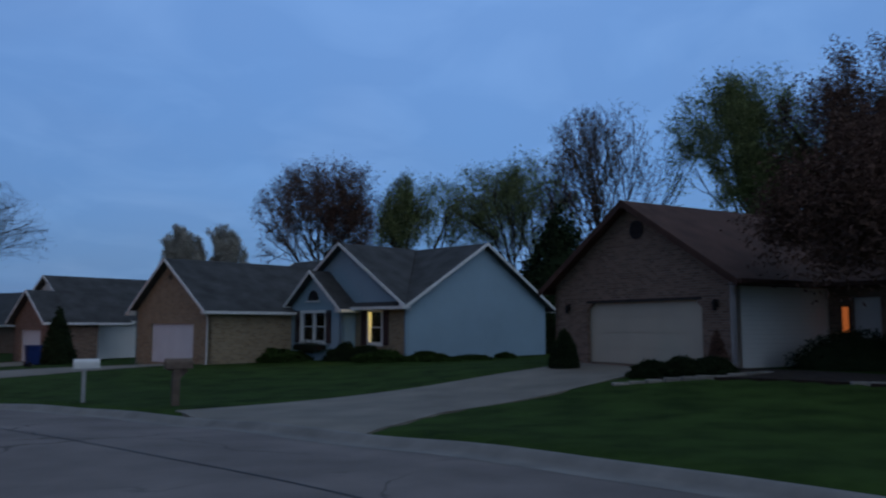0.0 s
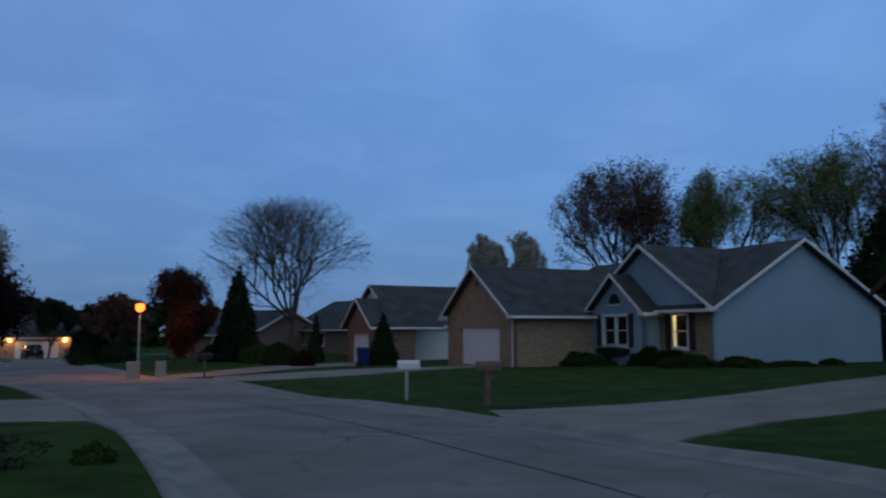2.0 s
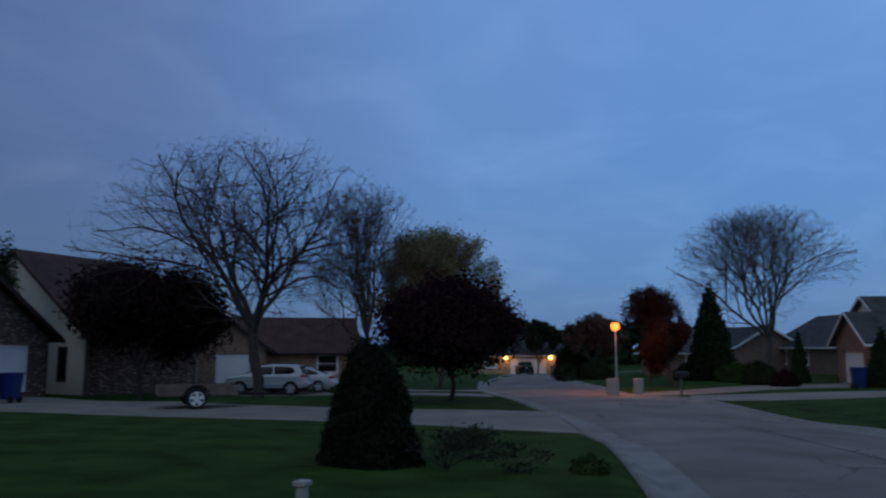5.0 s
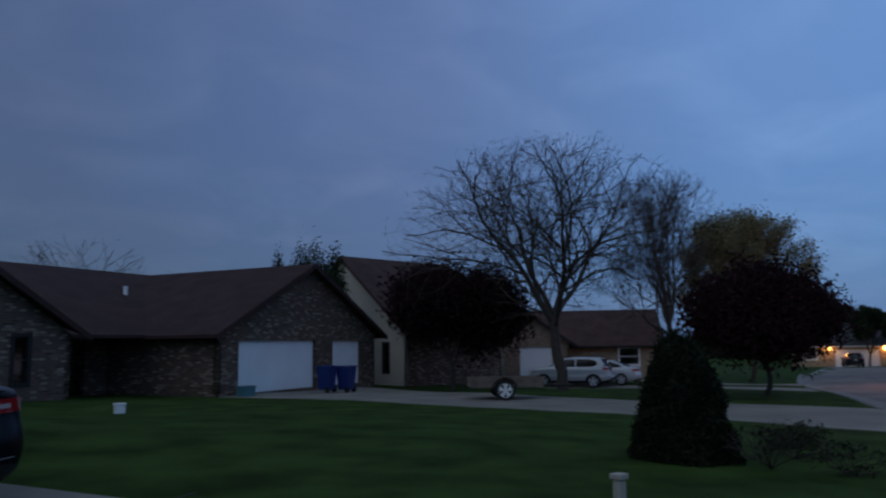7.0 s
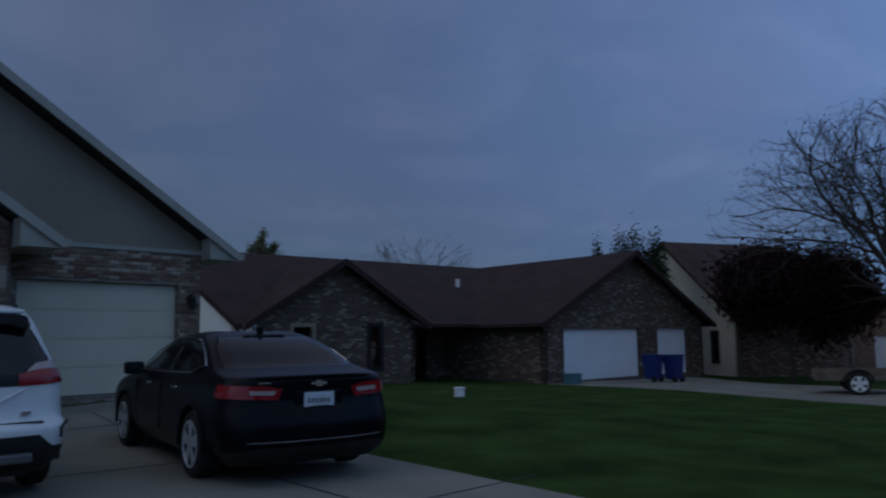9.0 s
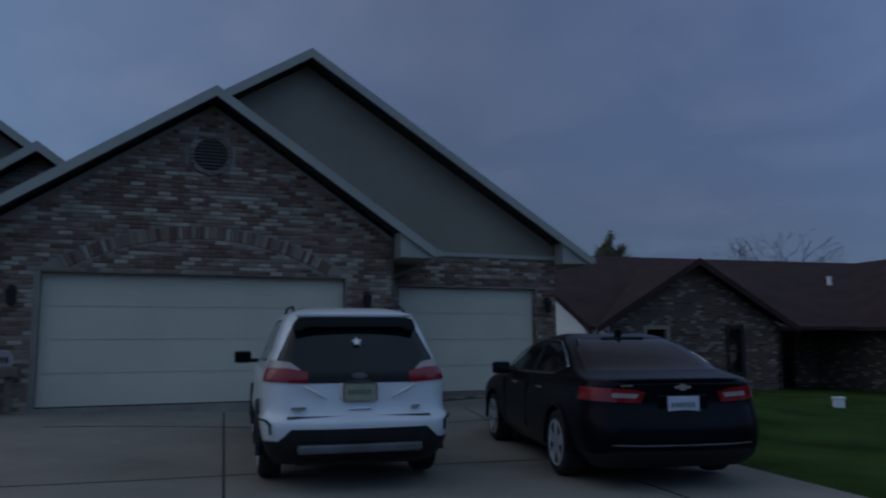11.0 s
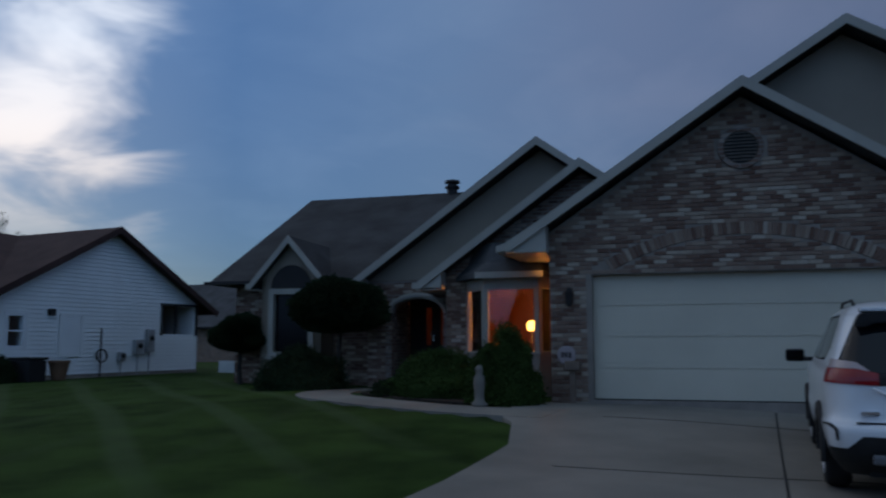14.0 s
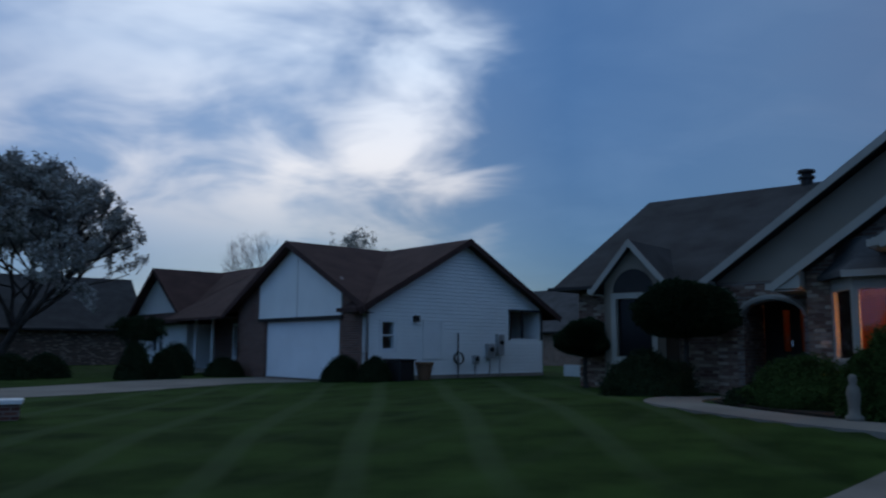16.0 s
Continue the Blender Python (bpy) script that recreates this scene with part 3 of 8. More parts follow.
def roof_gable(h, across, along, eave, ridge, axis, mat, trim, over=0.35, ends=(True, True), gutters=(True, True), name="roof", label="", thick=0.115, rake=0.4, clip=False, board=0.21):
    """A gabled roof. across (a0, a1) spans the gable, along (b0, b1) the ridge. axis 'y': the gable shows to the front."""
    a0, a1 = across
    b0, b1 = along
    mid = (a0 + a1) / 2
    slope = (ridge - eave) / (mid - a0)
    e0, e1, low = a0 - over, a1 + over, eave - slope * over
    f0, f1 = b0 - (rake if ends[0] else 0), b1 + (rake if ends[1] else 0)
    turn = Matrix.Identity(4) if axis == "y" else Matrix(((0, 1, 0, 0), (1, 0, 0, 0), (0, 0, 1, 0), (0, 0, 0, 1)))
    bm = bmesh.new()
    prism(bm, [(e0, low), (mid, ridge), (e1, low), (e1, low + thick), (mid, ridge + thick), (e0, low + thick)], f0, f1, turn)
    bmesh.ops.recalc_face_normals(bm, faces=bm.faces)

    def valley(bm):
        """Where the roof runs into a crossing roof of the same height, it ends along the valleys."""
        for xa, sg in ((a0, -1), (a1, 1)):
            bmesh.ops.bisect_plane(bm, geom=bm.verts[:] + bm.edges[:] + bm.faces[:], plane_co=turn @ Vector((xa, b0 + 0.02, 0)),
                                   plane_no=turn @ Vector((sg, 1, 0)), clear_outer=True)
    if clip:
        valley(bm)
    roof = part(name, bm, mat, h, label)
    for end, f, sgn in ((0, f0, -1), (1, f1, 1)):
        if not ends[end]:
            continue
        for xa, sg in ((e0, 1), (e1, -1)):
            bm = bmesh.new()
            y0, y1 = sorted((f + sgn * 0.004, f + sgn * 0.045))
            prism(bm, [(xa, low + thick + 0.015), (mid, ridge + thick + 0.015), (mid, ridge + thick - board), (xa, low + thick - board)], y0, y1, turn)
            part("rake_board", bm, trim, roof)
    for on, xa, sg in ((gutters[0], e0, -1), (gutters[1], e1, 1)):
        if on:
            bm = bmesh.new()
            xx = sorted((xa + sg * 0.004, xa + sg * 0.12))
            prism(bm, [(xx[0], low), (xx[1], low), (xx[1], low + thick + 0.01), (xx[0], low + thick + 0.01)], f0, f1, turn)
            if clip:
                valley(bm)
            part("gutter", bm, trim, roof)
    for xa, xb in ((e0 + 0.02, a0), (a1, e1 - 0.02)):
        bm = bmesh.new()
        prism(bm, [(xa, low - 0.03), (xb, low - 0.03), (xb, low - 0.012), (xa, low - 0.012)], f0, f1, turn)
        if clip:
            valley(bm)
        if bm.faces:
            part("soffit", bm, trim, roof)
    return roof


def returns(h, ends, y, low, high, mat, out=0.40, name="eave_return"):
    """The boxed triangular ends of the eaves beside a gable: from tip to wall."""
    for xa, xb in ends:
        bm = bmesh.new()
        prism(bm, [(xa, low), (xb, low), (xb, high)], y - out, y - 0.03)
        part(name, bm, mat, h)


def garage_door(h, p0, p1, z0, high, mat, label, rows=4, cols=8, setback=0.12):
    """A sectional door: rows of pressed panels."""
    m, w = run(p0, p1)
    door = part("garage_door", boxes([(0, w, setback + 0.03, setback + 0.06, z0, z0 + high)], m), mat, h, label)
    step = high / rows
    for r in range(rows):
        bm = bmesh.new()
        za, zb = z0 + r * step + 0.006, z0 + (r + 1) * step - 0.006
        box(bm, 0.01, w - 0.01, setback + 0.012, setback + 0.03, za, zb, m)
        cw = w / cols
        for c in range(cols):
            part("pressed_panel", boxes([(c * cw + 0.07, (c + 1) * cw - 0.07, setback + 0.009, setback + 0.0118, za + 0.09, zb - 0.09)], m, bevel=0.0012), mat, door)
        part("door_panel", bm, mat, door)
    part("weather_strip", boxes([(0, w, setback - 0.01, setback + 0.03, z0 - 0.02, z0 + 0.02)], m), M_DARK, door)
    return door


def window(h, p0, p1, x0, x1, z0, z1, trim, cols=1, rows=2, sill=True, depth=0.08, name="window", frame_w=0.07, label=""):
    """A framed window set into an opening of the wall from p0 to p1."""
    m, _ = run(p0, p1)
    w = part(name, boxes([(x0, x1, depth + 0.03, depth + 0.035, z0, z1)], m), M_GLASS, h, label)
    w.visible_shadow = False
    fr = [(x0 - 0.06, x0 + frame_w, -0.03, depth + 0.06, z0 - 0.06, z1 + 0.06), (x1 - frame_w, x1 + 0.06, -0.03, depth + 0.06, z0 - 0.06, z1 + 0.06),
          (x0 + frame_w, x1 - frame_w, -0.03, depth + 0.06, z1 - frame_w, z1 + 0.06), (x0 + frame_w, x1 - frame_w, -0.03, depth + 0.06, z0 - 0.06, z0 + frame_w)]
    part("window_frame", boxes(fr, m), trim, w)
    for c in range(1, cols):
        xc = x0 + (x1 - x0) * c / cols
        part("mullion", boxes([(xc - 0.05, xc + 0.05, 0.0, depth + 0.05, z0 + frame_w, z1 - frame_w)], m), trim, w)
    for r in range(1, rows):
        zc = z0 + (z1 - z0) * r / rows
        part("meeting_rail", boxes([(x0 + frame_w, x1 - frame_w, 0.02, depth + 0.055, zc - 0.025, zc + 0.025)], m), trim, w)
    if sill:
        part("window_sill", boxes([(x0 - 0.1, x1 + 0.1, -0.09, -0.031, z0 - 0.1, z0 - 0.05)], m), trim, w)
    return w


def shutter(h, p0, p1, x0, x1, z0, z1):
    m, _ = run(p0, p1)
    s = part("shutter", boxes([(x0, x0 + 0.05, -0.06, -0.022, z0, z1), (x1 - 0.05, x1, -0.06, -0.022, z0, z1), (x0 + 0.05, x1 - 0.05, -0.06, -0.022, z0, z0 + 0.07), (x0 + 0.05, x1 - 0.05, -0.06, -0.022, z1 - 0.07, z1)], m), M_SHUTTER, h, "dark louvred shutter")
    n = int((z1 - z0 - 0.14) / 0.06)
    for k in range(n):
        z = z0 + 0.07 + k * 0.06
        v = boxes([(x0 + 0.05, x1 - 0.05, -0.05, -0.03, z + 0.005, z + 0.055)], m)
        part("slat", v, M_SHUTTER, s)


def round_vent(h, p0, p1, x, z, r, mat, frame):
    m, _ = run(p0, p1)
    face = m @ pose(x, -0.02, z, 90, 0, 0)
    v = part("gable_vent", lathe([(r * 1.28, -0.02), (r * 1.28, 0.03), (r, 0.035), (r * 0.98, -0.02)], 28, face), frame, h, "round louvred gable vent")
    part("backing", lathe([(r * 0.97, -0.015), (r * 0.97, -0.005)], 24, face), M_DARK, v)
    k = -r + 0.05
    while k < r - 0.03:
        half = math.sqrt(max(r * r - k * k, 0.001)) * 0.96
        part("slat", boxes([(x - half, x + half, -0.045, -0.025, z + k, z + k + 0.028)], m), mat, v)
        k += 0.058


def downspout(h, x, y, top, mat, bottom=0.15):
    bm = bmesh.new()
    tube(bm, [Vector((x, y - 0.3, top)), Vector((x, y - 0.28, top - 0.12)), Vector((x, y - 0.06, top - 0.35)), Vector((x, y - 0.06, bottom)), Vector((x, y - 0.3, bottom - 0.1))], [0.045] * 5, 6)
    part("downspout", bm, mat, h)


def wall_lamp(x, y, z, m, lit=False):
    """A small lantern fixed to a wall: m is the wall's frame in the world."""
    t = thing("wall_lantern", m @ pose(x, y, z), "small black coach lantern on the wall", "wall lamp", "wall lanterns")
    part("back_plate", boxes([(-0.05, 0.05, -0.02, 0.0, -0.1, 0.12)]), M_DARK, t)
    bm = bmesh.new()
    tube(bm, [Vector((0, -0.01, 0.05)), Vector((0, -0.07, 0.11)), Vector((0, -0.12, 0.08))], [0.012] * 3, 6)
    part("arm", bm, M_DARK, t)
    part("cage", lathe([(0.03, -0.20), (0.055, -0.18), (0.075, 0.02), (0.09, 0.03), (0.02, 0.10), (0.01, 0.13)], 8, pose(0, -0.12, 0)), M_DARK, t)
    return t


# ---- paving ----
paved("driveway_1", PAVED["driveway_1"], M_CONCRETE, "pale grey concrete driveway with scored joints", "driveway")
paved("driveway_2", PAVED["driveway_2"], M_CONCRETE, "pale concrete driveway up to a brick garage", "driveway")
paved("driveway_3", PAVED["driveway_3"], M_CONCRETE, "pale concrete driveway to a two-door brick garage", "driveway")
paved("driveway_4", PAVED["driveway_4"], M_CONCRETE, "concrete driveway to a tan brick garage", "driveway")
paved("driveway_5", PAVED["driveway_5"], M_CONCRETE, "concrete driveway to a distant garage", "driveway")
paved("driveway_6", PAVED["driveway_6"], M_CONCRETE, "concrete driveway with parked cars", "driveway")
paved("driveway_7", PAVED["driveway_7"], M_CONCRETE, "concrete driveway to a white garage door", "driveway")
paved("driveway_8", PAVED["driveway_8"], M_CONCRETE, "concrete driveway beside the street", "driveway")
paved("path_1", PAVED["path_1"], M_CONCRETE, "curved concrete path from the driveway to the entry", "path", lift=0.035)
paved("planting_bed", PAVED["planting_bed"], M_MULCH, "dark mulched planting bed by the bay window", "planting bed", lift=0.05)
paved("planting_bed_2", PAVED["planting_bed_2"], M_MULCH, "mulched shrub bed edged with pale stone", "planting bed", lift=0.05)

# ---- house with brown roof and brick gable ----
A = house_at("brick_house", 3.33, 27.29, gz(3.33, 27.29) + 0.04, 123, "brown brick house with brown shingle roof and wide garage")
wall(A, (-1.75, 0), (6.2, 0), -0.3, 2.62, M_BRICK_BROWN, [(1.75, 6.75, 0, 2.02)], (3.97, 5.1), label="brown brick gable wall")
wall(A, (6.2, 0.0), (6.2, 4.0), -0.3, 2.62, M_WHITE_SIDING)
siding(A, (6.2, 0.0), (6.2, 4.0), [(0.15, 0.1), (3.95, 0.1), (3.95, 2.5), (0.15, 2.5)], M_WHITE_SIDING, label="white lapped siding")
wall(A, (-1.75, 12), (-1.75, 0), -0.3, 2.62, M_BRICK_BROWN)
wall(A, (6.2, 4.0), (19, 4.0), -0.3, 2.62, M_BRICK_BROWN, [(0.78, 1.6, 0, 2.05)])
wall(A, (19, 4), (19, 12), -0.3, 2.62, M_BRICK_BROWN, gable=(4, 5.1))
wall(A, (19, 12), (-1.75, 12), -0.3, 2.62, M_BRICK_BROWN)
roof_gable(A, (-1.75, 6.2), (0, 8), 2.62, 5.08, "y", M_ROOF_RED, M_ROOF_RED, over=0.42, ends=(True, False), label="brown shingle roof")
roof_gable(A, (4, 12), (2.2, 19), 2.62, 5.08, "x", M_ROOF_RED, M_ROOF_RED, over=0.42, label="brown shingle roof")
garage_door(A, (0, 0), (5.0, 0), 0, 2.02, M_DOOR_TAN, "almond sectional garage door")
for sx in (0, 5.0):
    s = 1 if sx == 0 else -1
    bm = bmesh.new()
    prism(bm, [(sx, 2.02), (sx + s * 0.28, 2.02), (sx, 1.74)], -0.004, 0.13)
    part("corner_bracket", bm, M_BRICK_BROWN, A)
part("door_head", boxes([(0, 5.0, -0.02, 0.1, 1.98, 2.06)]), M_DARK, A)
round_vent(A, (0, 0), (5, 0), 2.45, 4.25, 0.23, M_DARK, M_DARK)
bm = boxes([(0, 0.82, 0.08, 0.12, 0, 2.05)], run((6.98, 4.0), (7.8, 4.0))[0])
dr = part("entry_door", bm, M_WHITE, A, "white entry door")
part("door_handle", boxes([(0.7, 0.76, 0.02, 0.08, 0.95, 1.05)], run((6.98, 4.0), (7.8, 4.0))[0]), M_METAL, dr)
# added emissive panel in place of the orange-lit spot beside the door
part("sidelight", boxes([(6.66, 6.86, 3.965, 3.995, 1.05, 1.78)]), glowing("amber_panel_glow", (1.0, 0.26, 0.07), 0.26), A, "narrow glowing amber panel standing in for lit wall")
part("sidelight_frame", boxes([(6.62, 6.66, 3.95, 3.995, 1.0, 1.83), (6.86, 6.90, 3.95, 3.995, 1.0, 1.83), (6.66, 6.86, 3.95, 3.995, 1.78, 1.83), (6.66, 6.86, 3.95, 3.995, 1.0, 1.05)]), M_DARK, A)
for lx in (-0.95, 5.55):
    wall_lamp(lx, 0, 1.85, A.matrix_world)

# ---- house with blue siding and tan brick ----
B = house_at("blue_house", -12.96, 35.93, gz(-12.96, 35.93) + 0.02, 137, "blue-sided house with tan brick front and charcoal roof")
wall(B, (-8.1, 0), (0, 0), -0.4, 2.55, M_BRICK_TAN, [(-6.2 + 8.1, -1.45 + 8.1, -0.1, 1.85)], (4.05, 5.0), label="tan brick garage gable")
wall(B, (0, 0), (0, 4.5), -0.4, 2.55, M_BRICK_TAN, label="tan brick side wall")
wall(B, (-8.1, 13), (-8.1, 0), -0.4, 2.55, M_BLUE)
garage_door(B, (-6.2, 0), (-1.45, 0), -0.1, 1.95, M_DOOR_WHITE, "white sectional garage door", setback=0.08)
roof_gable(B, (-8.1, 0), (0, 12), 2.55, 5.0, "y", M_ROOF_GREY, M_WHITE, over=0.4, ends=(True, False), board=0.13, label="charcoal shingle roof")
returns(B, ((-8.5, -8.1), (0.4, 0.0)), 0, 2.32, 2.56, M_WHITE)
returns(B, ((-0.4, 0.0), (4.6, 4.2)), 4.5, 2.40, 2.70, M_WHITE)
returns(B, ((8.2, 7.8),), 5.3, 2.55, 2.80, M_WHITE)
round_vent(B, (-8.1, 0), (0, 0), 4.05, 4.2, 0.16, M_DARK, M_BRICK_TAN)
downspout(B, -0.05, 0.05, 2.5, M_WHITE, 0.0)
# bay with its own gable
wall(B, (0.0, 4.5), (4.2, 4.5), -0.2, 2.7, M_BLUE, [(0.85, 2.95, 1.0, 2.45)], (2.1, 4.25), label="blue panelled bay gable")
wall(B, (4.2, 4.5), (4.2, 5.3), -0.2, 2.7, M_BLUE)
roof_gable(B, (0.0, 4.2), (4.5, 8), 2.7, 4.3, "y", M_ROOF_GREY, M_WHITE, over=0.4, ends=(True, False), board=0.13, label="charcoal shingle roof")
window(B, (0, 4.5), (4.2, 4.5), 0.85, 2.95, 1.0, 2.45, M_WHITE, cols=2)
shutter(B, (0, 4.5), (4.2, 4.5), 0.42, 0.78, 0.95, 2.5)
shutter(B, (0, 4.5), (4.2, 4.5), 3.02, 3.38, 0.95, 2.5)
m_bay, _ = run((0, 4.5), (4.2, 4.5))
half = [(1.9 + 0.45 * math.cos(a * math.pi / 10), 2.98 + 0.5 * math.sin(a * math.pi / 10)) for a in range(11)]
bm = bmesh.new()
prism(bm, half, -0.03, -0.01, m_bay)
arch = part("arched_window", bm, M_DARK, B, "dark half-round window")
part("window_sill", boxes([(1.35, 2.45, -0.08, -0.03, 2.9, 2.97)], m_bay), M_WHITE, arch)
bx = thing("flower_box", B.matrix_world @ pose(1.9, 4.3, 0.62), "dark window box with trailing plants", "flower box")
part("box", boxes([(-1.15, 1.15, -0.16, 0.16, 0, 0.24)], bevel=0.02), M_DARK, bx)
# front wall with the lit window, gable above
wall(B, (4.2, 5.3), (7.8, 5.3), -0.2, 2.75, M_BRICK_TAN, [(0.95, 2.0, 0.95, 2.45)], label="tan brick front wall")
wall(B, (-1.2, 5.3), (7.8, 5.3), 2.75, 2.80, M_BLUE, gable=(4.5, 5.6), label="blue front gable")
siding(B, (-1.2, 5.3), (7.8, 5.3), [(0.05, 2.8), (8.95, 2.8), (4.5, 5.55)], M_BLUE)
part("frieze_board", boxes([(4.2, 7.8, 5.24, 5.295, 2.68, 2.8)]), M_BLUE, B)
roof_gable(B, (-1.2, 7.8), (5.3, 10.1), 2.8, 5.62, "y", M_ROOF_GREY, M_WHITE, over=0.42, clip=True, ends=(True, False), board=0.13, label="charcoal shingle roof")
window(B, (4.2, 5.3), (7.8, 5.3), 0.95, 2.0, 0.95, 2.45, M_WHITE, label="sash window glowing with warm light")
shutter(B, (4.2, 5.3), (7.8, 5.3), 0.5, 0.86, 0.9, 2.5)
shutter(B, (4.2, 5.3), (7.8, 5.3), 2.09, 2.45, 0.9, 2.5)
# end wall in blue siding
END = 9.6
wall(B, (7.8, 5.3), (7.8, 5.3 + END), -0.3, 2.75, M_BLUE, gable=(END / 2, 5.62), label="blue gable end wall")
siding(B, (7.8, 5.3), (7.8, 5.3 + END), [(0.12, 0.15), (END - 0.12, 0.15), (END - 0.12, 2.75), (END / 2, 5.55), (0.12, 2.75)], M_BLUE, label="blue lapped siding")
part("corner_board", boxes([(7.76, 7.86, 5.25, 5.37, -0.1, 2.75)]), M_BLUE, B)
part("foundation", boxes([(7.805, 7.83, 5.4, 5.3 + END, -0.4, 0.14)]), M_CONCRETE, B)
part("crawl_vent", boxes([(7.832, 7.85, 12.9, 13.4, -0.1, 0.08)]), M_DARK, B)
wall(B, (7.8, 5.3 + END), (-8.1, 5.3 + END), -0.3, 2.75, M_BLUE)
roof_gable(B, (5.3, 5.3 + END), (-8.1, 7.8), 2.75, 5.62, "x", M_ROOF_GREY, M_WHITE, over=0.42, ends=(True, True), board=0.13, label="charcoal shingle roof")
# the lit room
rm = B.matrix_world @ pose(5.7, 5.52, 0)
room = thing("lit_room", rm, "warm lit room behind the sash window", "room", kind="structure")
part("room_wall", boxes([(-0.9, 0.9, 2.2, 2.25, 0, 2.7), (-0.95, -0.9, 0, 2.2, 0, 2.7), (0.9, 0.95, 0, 2.2, 0, 2.7), (-0.9, 0.9, 0, 2.2, 2.7, 2.75), (-0.9, 0.9, 0, 2.2, -0.05, 0)]), M_ROOM, room)
lamp = bpy.data.lights.new("room_lamp", "POINT")
lamp.energy, lamp.color, lamp.shadow_soft_size = 90, (1.0, 0.74, 0.22), 0.15
new("room_lamp", lamp).matrix_world = rm @ pose(0.2, 1.0, 2.2)

# ---- white-sided house further down the street ----
C = house_at("grey_roofed_house", -28.56, 47.23, gz(-28.56, 47.23) + 0.02, 142, "white-sided house with charcoal roof and brick garage gable")
wall(C, (-1.6, 0), (3.4, 0), -0.3, 2.5, M_BRICK_BROWN, [(1.0, 4.0, 0, 1.95)], (2.5, 4.2))
wall(C, (3.4, 0), (3.4, 3), -0.3, 2.5, M_BRICK_BROWN)
wall(C, (-1.6, 3), (-1.6, 0), -0.3, 2.5, M_BRICK_BROWN)
garage_door(C, (-0.6, 0), (2.4, 0), 0, 1.95, M_DOOR_WHITE, "white garage door", cols=4)
roof_gable(C, (-1.6, 3.4), (0, 5), 2.5, 4.25, "y", M_ROOF_GREY, M_WHITE, ends=(True, False), board=0.13, label="charcoal shingle roof")
wall(C, (-9, 3), (0.6, 3), -0.3, 2.6, M_WHITE_SIDING, gable=(4.8, 5.4))
wall(C, (0.6, 3), (0.6, 15), -0.3, 2.6, M_WHITE_SIDING)
siding(C, (0.6, 3), (0.6, 15), [(0.1, 0.1), (11.9, 0.1), (11.9, 2.5), (0.1, 2.5)], M_WHITE_SIDING, label="pale lapped siding")
siding(C, (-9, 3), (0.6, 3), [(0.1, 2.6), (9.5, 2.6), (4.8, 5.3)], M_WHITE_SIDING)
wall(C, (0.6, 15), (-9, 15), -0.3, 2.6, M_WHITE_SIDING, gable=(4.8, 5.4))
wall(C, (-9, 15), (-9, 3), -0.3, 2.6, M_WHITE_SIDING)
roof_gable(C, (-9, 0.6), (3, 15), 2.6, 5.5, "y", M_ROOF_GREY, M_WHITE, board=0.13, label="charcoal shingle roof")

# ---- brick house next door ----
E = house_at("brown_roofed_house", -31.12, -2.1, gz(-31.12, -2.1) + 0.02, 324, "mixed brick house with brown roof and two garage doors")
wall(E, (-1.15, 0), (10.1, 0), -0.4, 2.3, M_BRICK_DARK, [(1.15, 6.2, 0, 2.03), (7.55, 9.95, 0, 2.03)], (5.62, 5.25), label="mixed brick garage gable")
garage_door(E, (0, 0), (5.05, 0), 0, 2.03, M_DOOR_WHITE, "white garage door", cols=8)
garage_door(E, (6.4, 0), (8.8, 0), 0, 2.03, M_DOOR_WHITE, "white single garage door", cols=4)
wall(E, (-1.15, 5.6), (-1.15, 0), -0.4, 2.3, M_BRICK_DARK, label="mixed brick side wall")
wall(E, (10.1, 0), (10.1, 14), -0.4, 2.3, M_BRICK_DARK)
roof_gable(E, (-1.15, 10.1), (0, 10), 2.4, 5.2, "y", M_ROOF_PLUM, M_ROOF_PLUM, over=0.55, ends=(True, False), label="brown shingle roof")
wall(E, (-5.4, 5.6), (-1.15, 5.6), -0.4, 2.3, M_BRICK_DARK, [(2.2, 3.2, 0.05, 2.1)])
wall(E, (-12.0, 2.5), (-5.4, 2.5), -0.4, 2.3, M_BRICK_DARK, [(1.45, 2.3, 0.9, 2.25), (4.5, 5.1, 0.7, 2.25)], (3.3, 4.35), label="mixed brick front gable")
wall(E, (-5.4, 2.5), (-5.4, 5.6), -0.4, 2.3, M_BRICK_DARK)
wall(E, (-12.0, 16), (-12.0, 2.5), -0.4, 2.3, M_WHITE_SIDING)
window(E, (-12.0, 2.5), (-5.4, 2.5), 1.45, 2.3, 0.9, 2.25, M_TAUPE, sill=False)
window(E, (-12.0, 2.5), (-5.4, 2.5), 4.5, 5.1, 0.7, 2.25, M_DARK, sill=False)
roof_gable(E, (-12.0, -5.4), (2.5, 10), 2.4, 4.35, "y", M_ROOF_PLUM, M_ROOF_PLUM, over=0.45, clip=True, ends=(True, False), label="brown shingle roof")
wall(E, (-12.0, 16), (-12.0, 3.5), 2.3, 2.35, M_WHITE_SIDING, gable=(6.25, 5.0))
siding(E, (-12.0, 16), (-12.0, 3.5), [(0.1, 0.0), (12.4, 0.0), (12.4, 2.3), (6.25, 4.95), (0.1, 2.3)], M_WHITE_SIDING, label="white lapped gable siding")
roof_gable(E, (3.6, 16), (-12.0, 10.1), 2.4, 5.27, "x", M_ROOF_PLUM, M_ROOF_PLUM, over=0.5, rake=0.12, label="brown shingle roof")
wall(E, (10.1, 14), (-12, 14), -0.4, 2.3, M_BRICK_DARK)
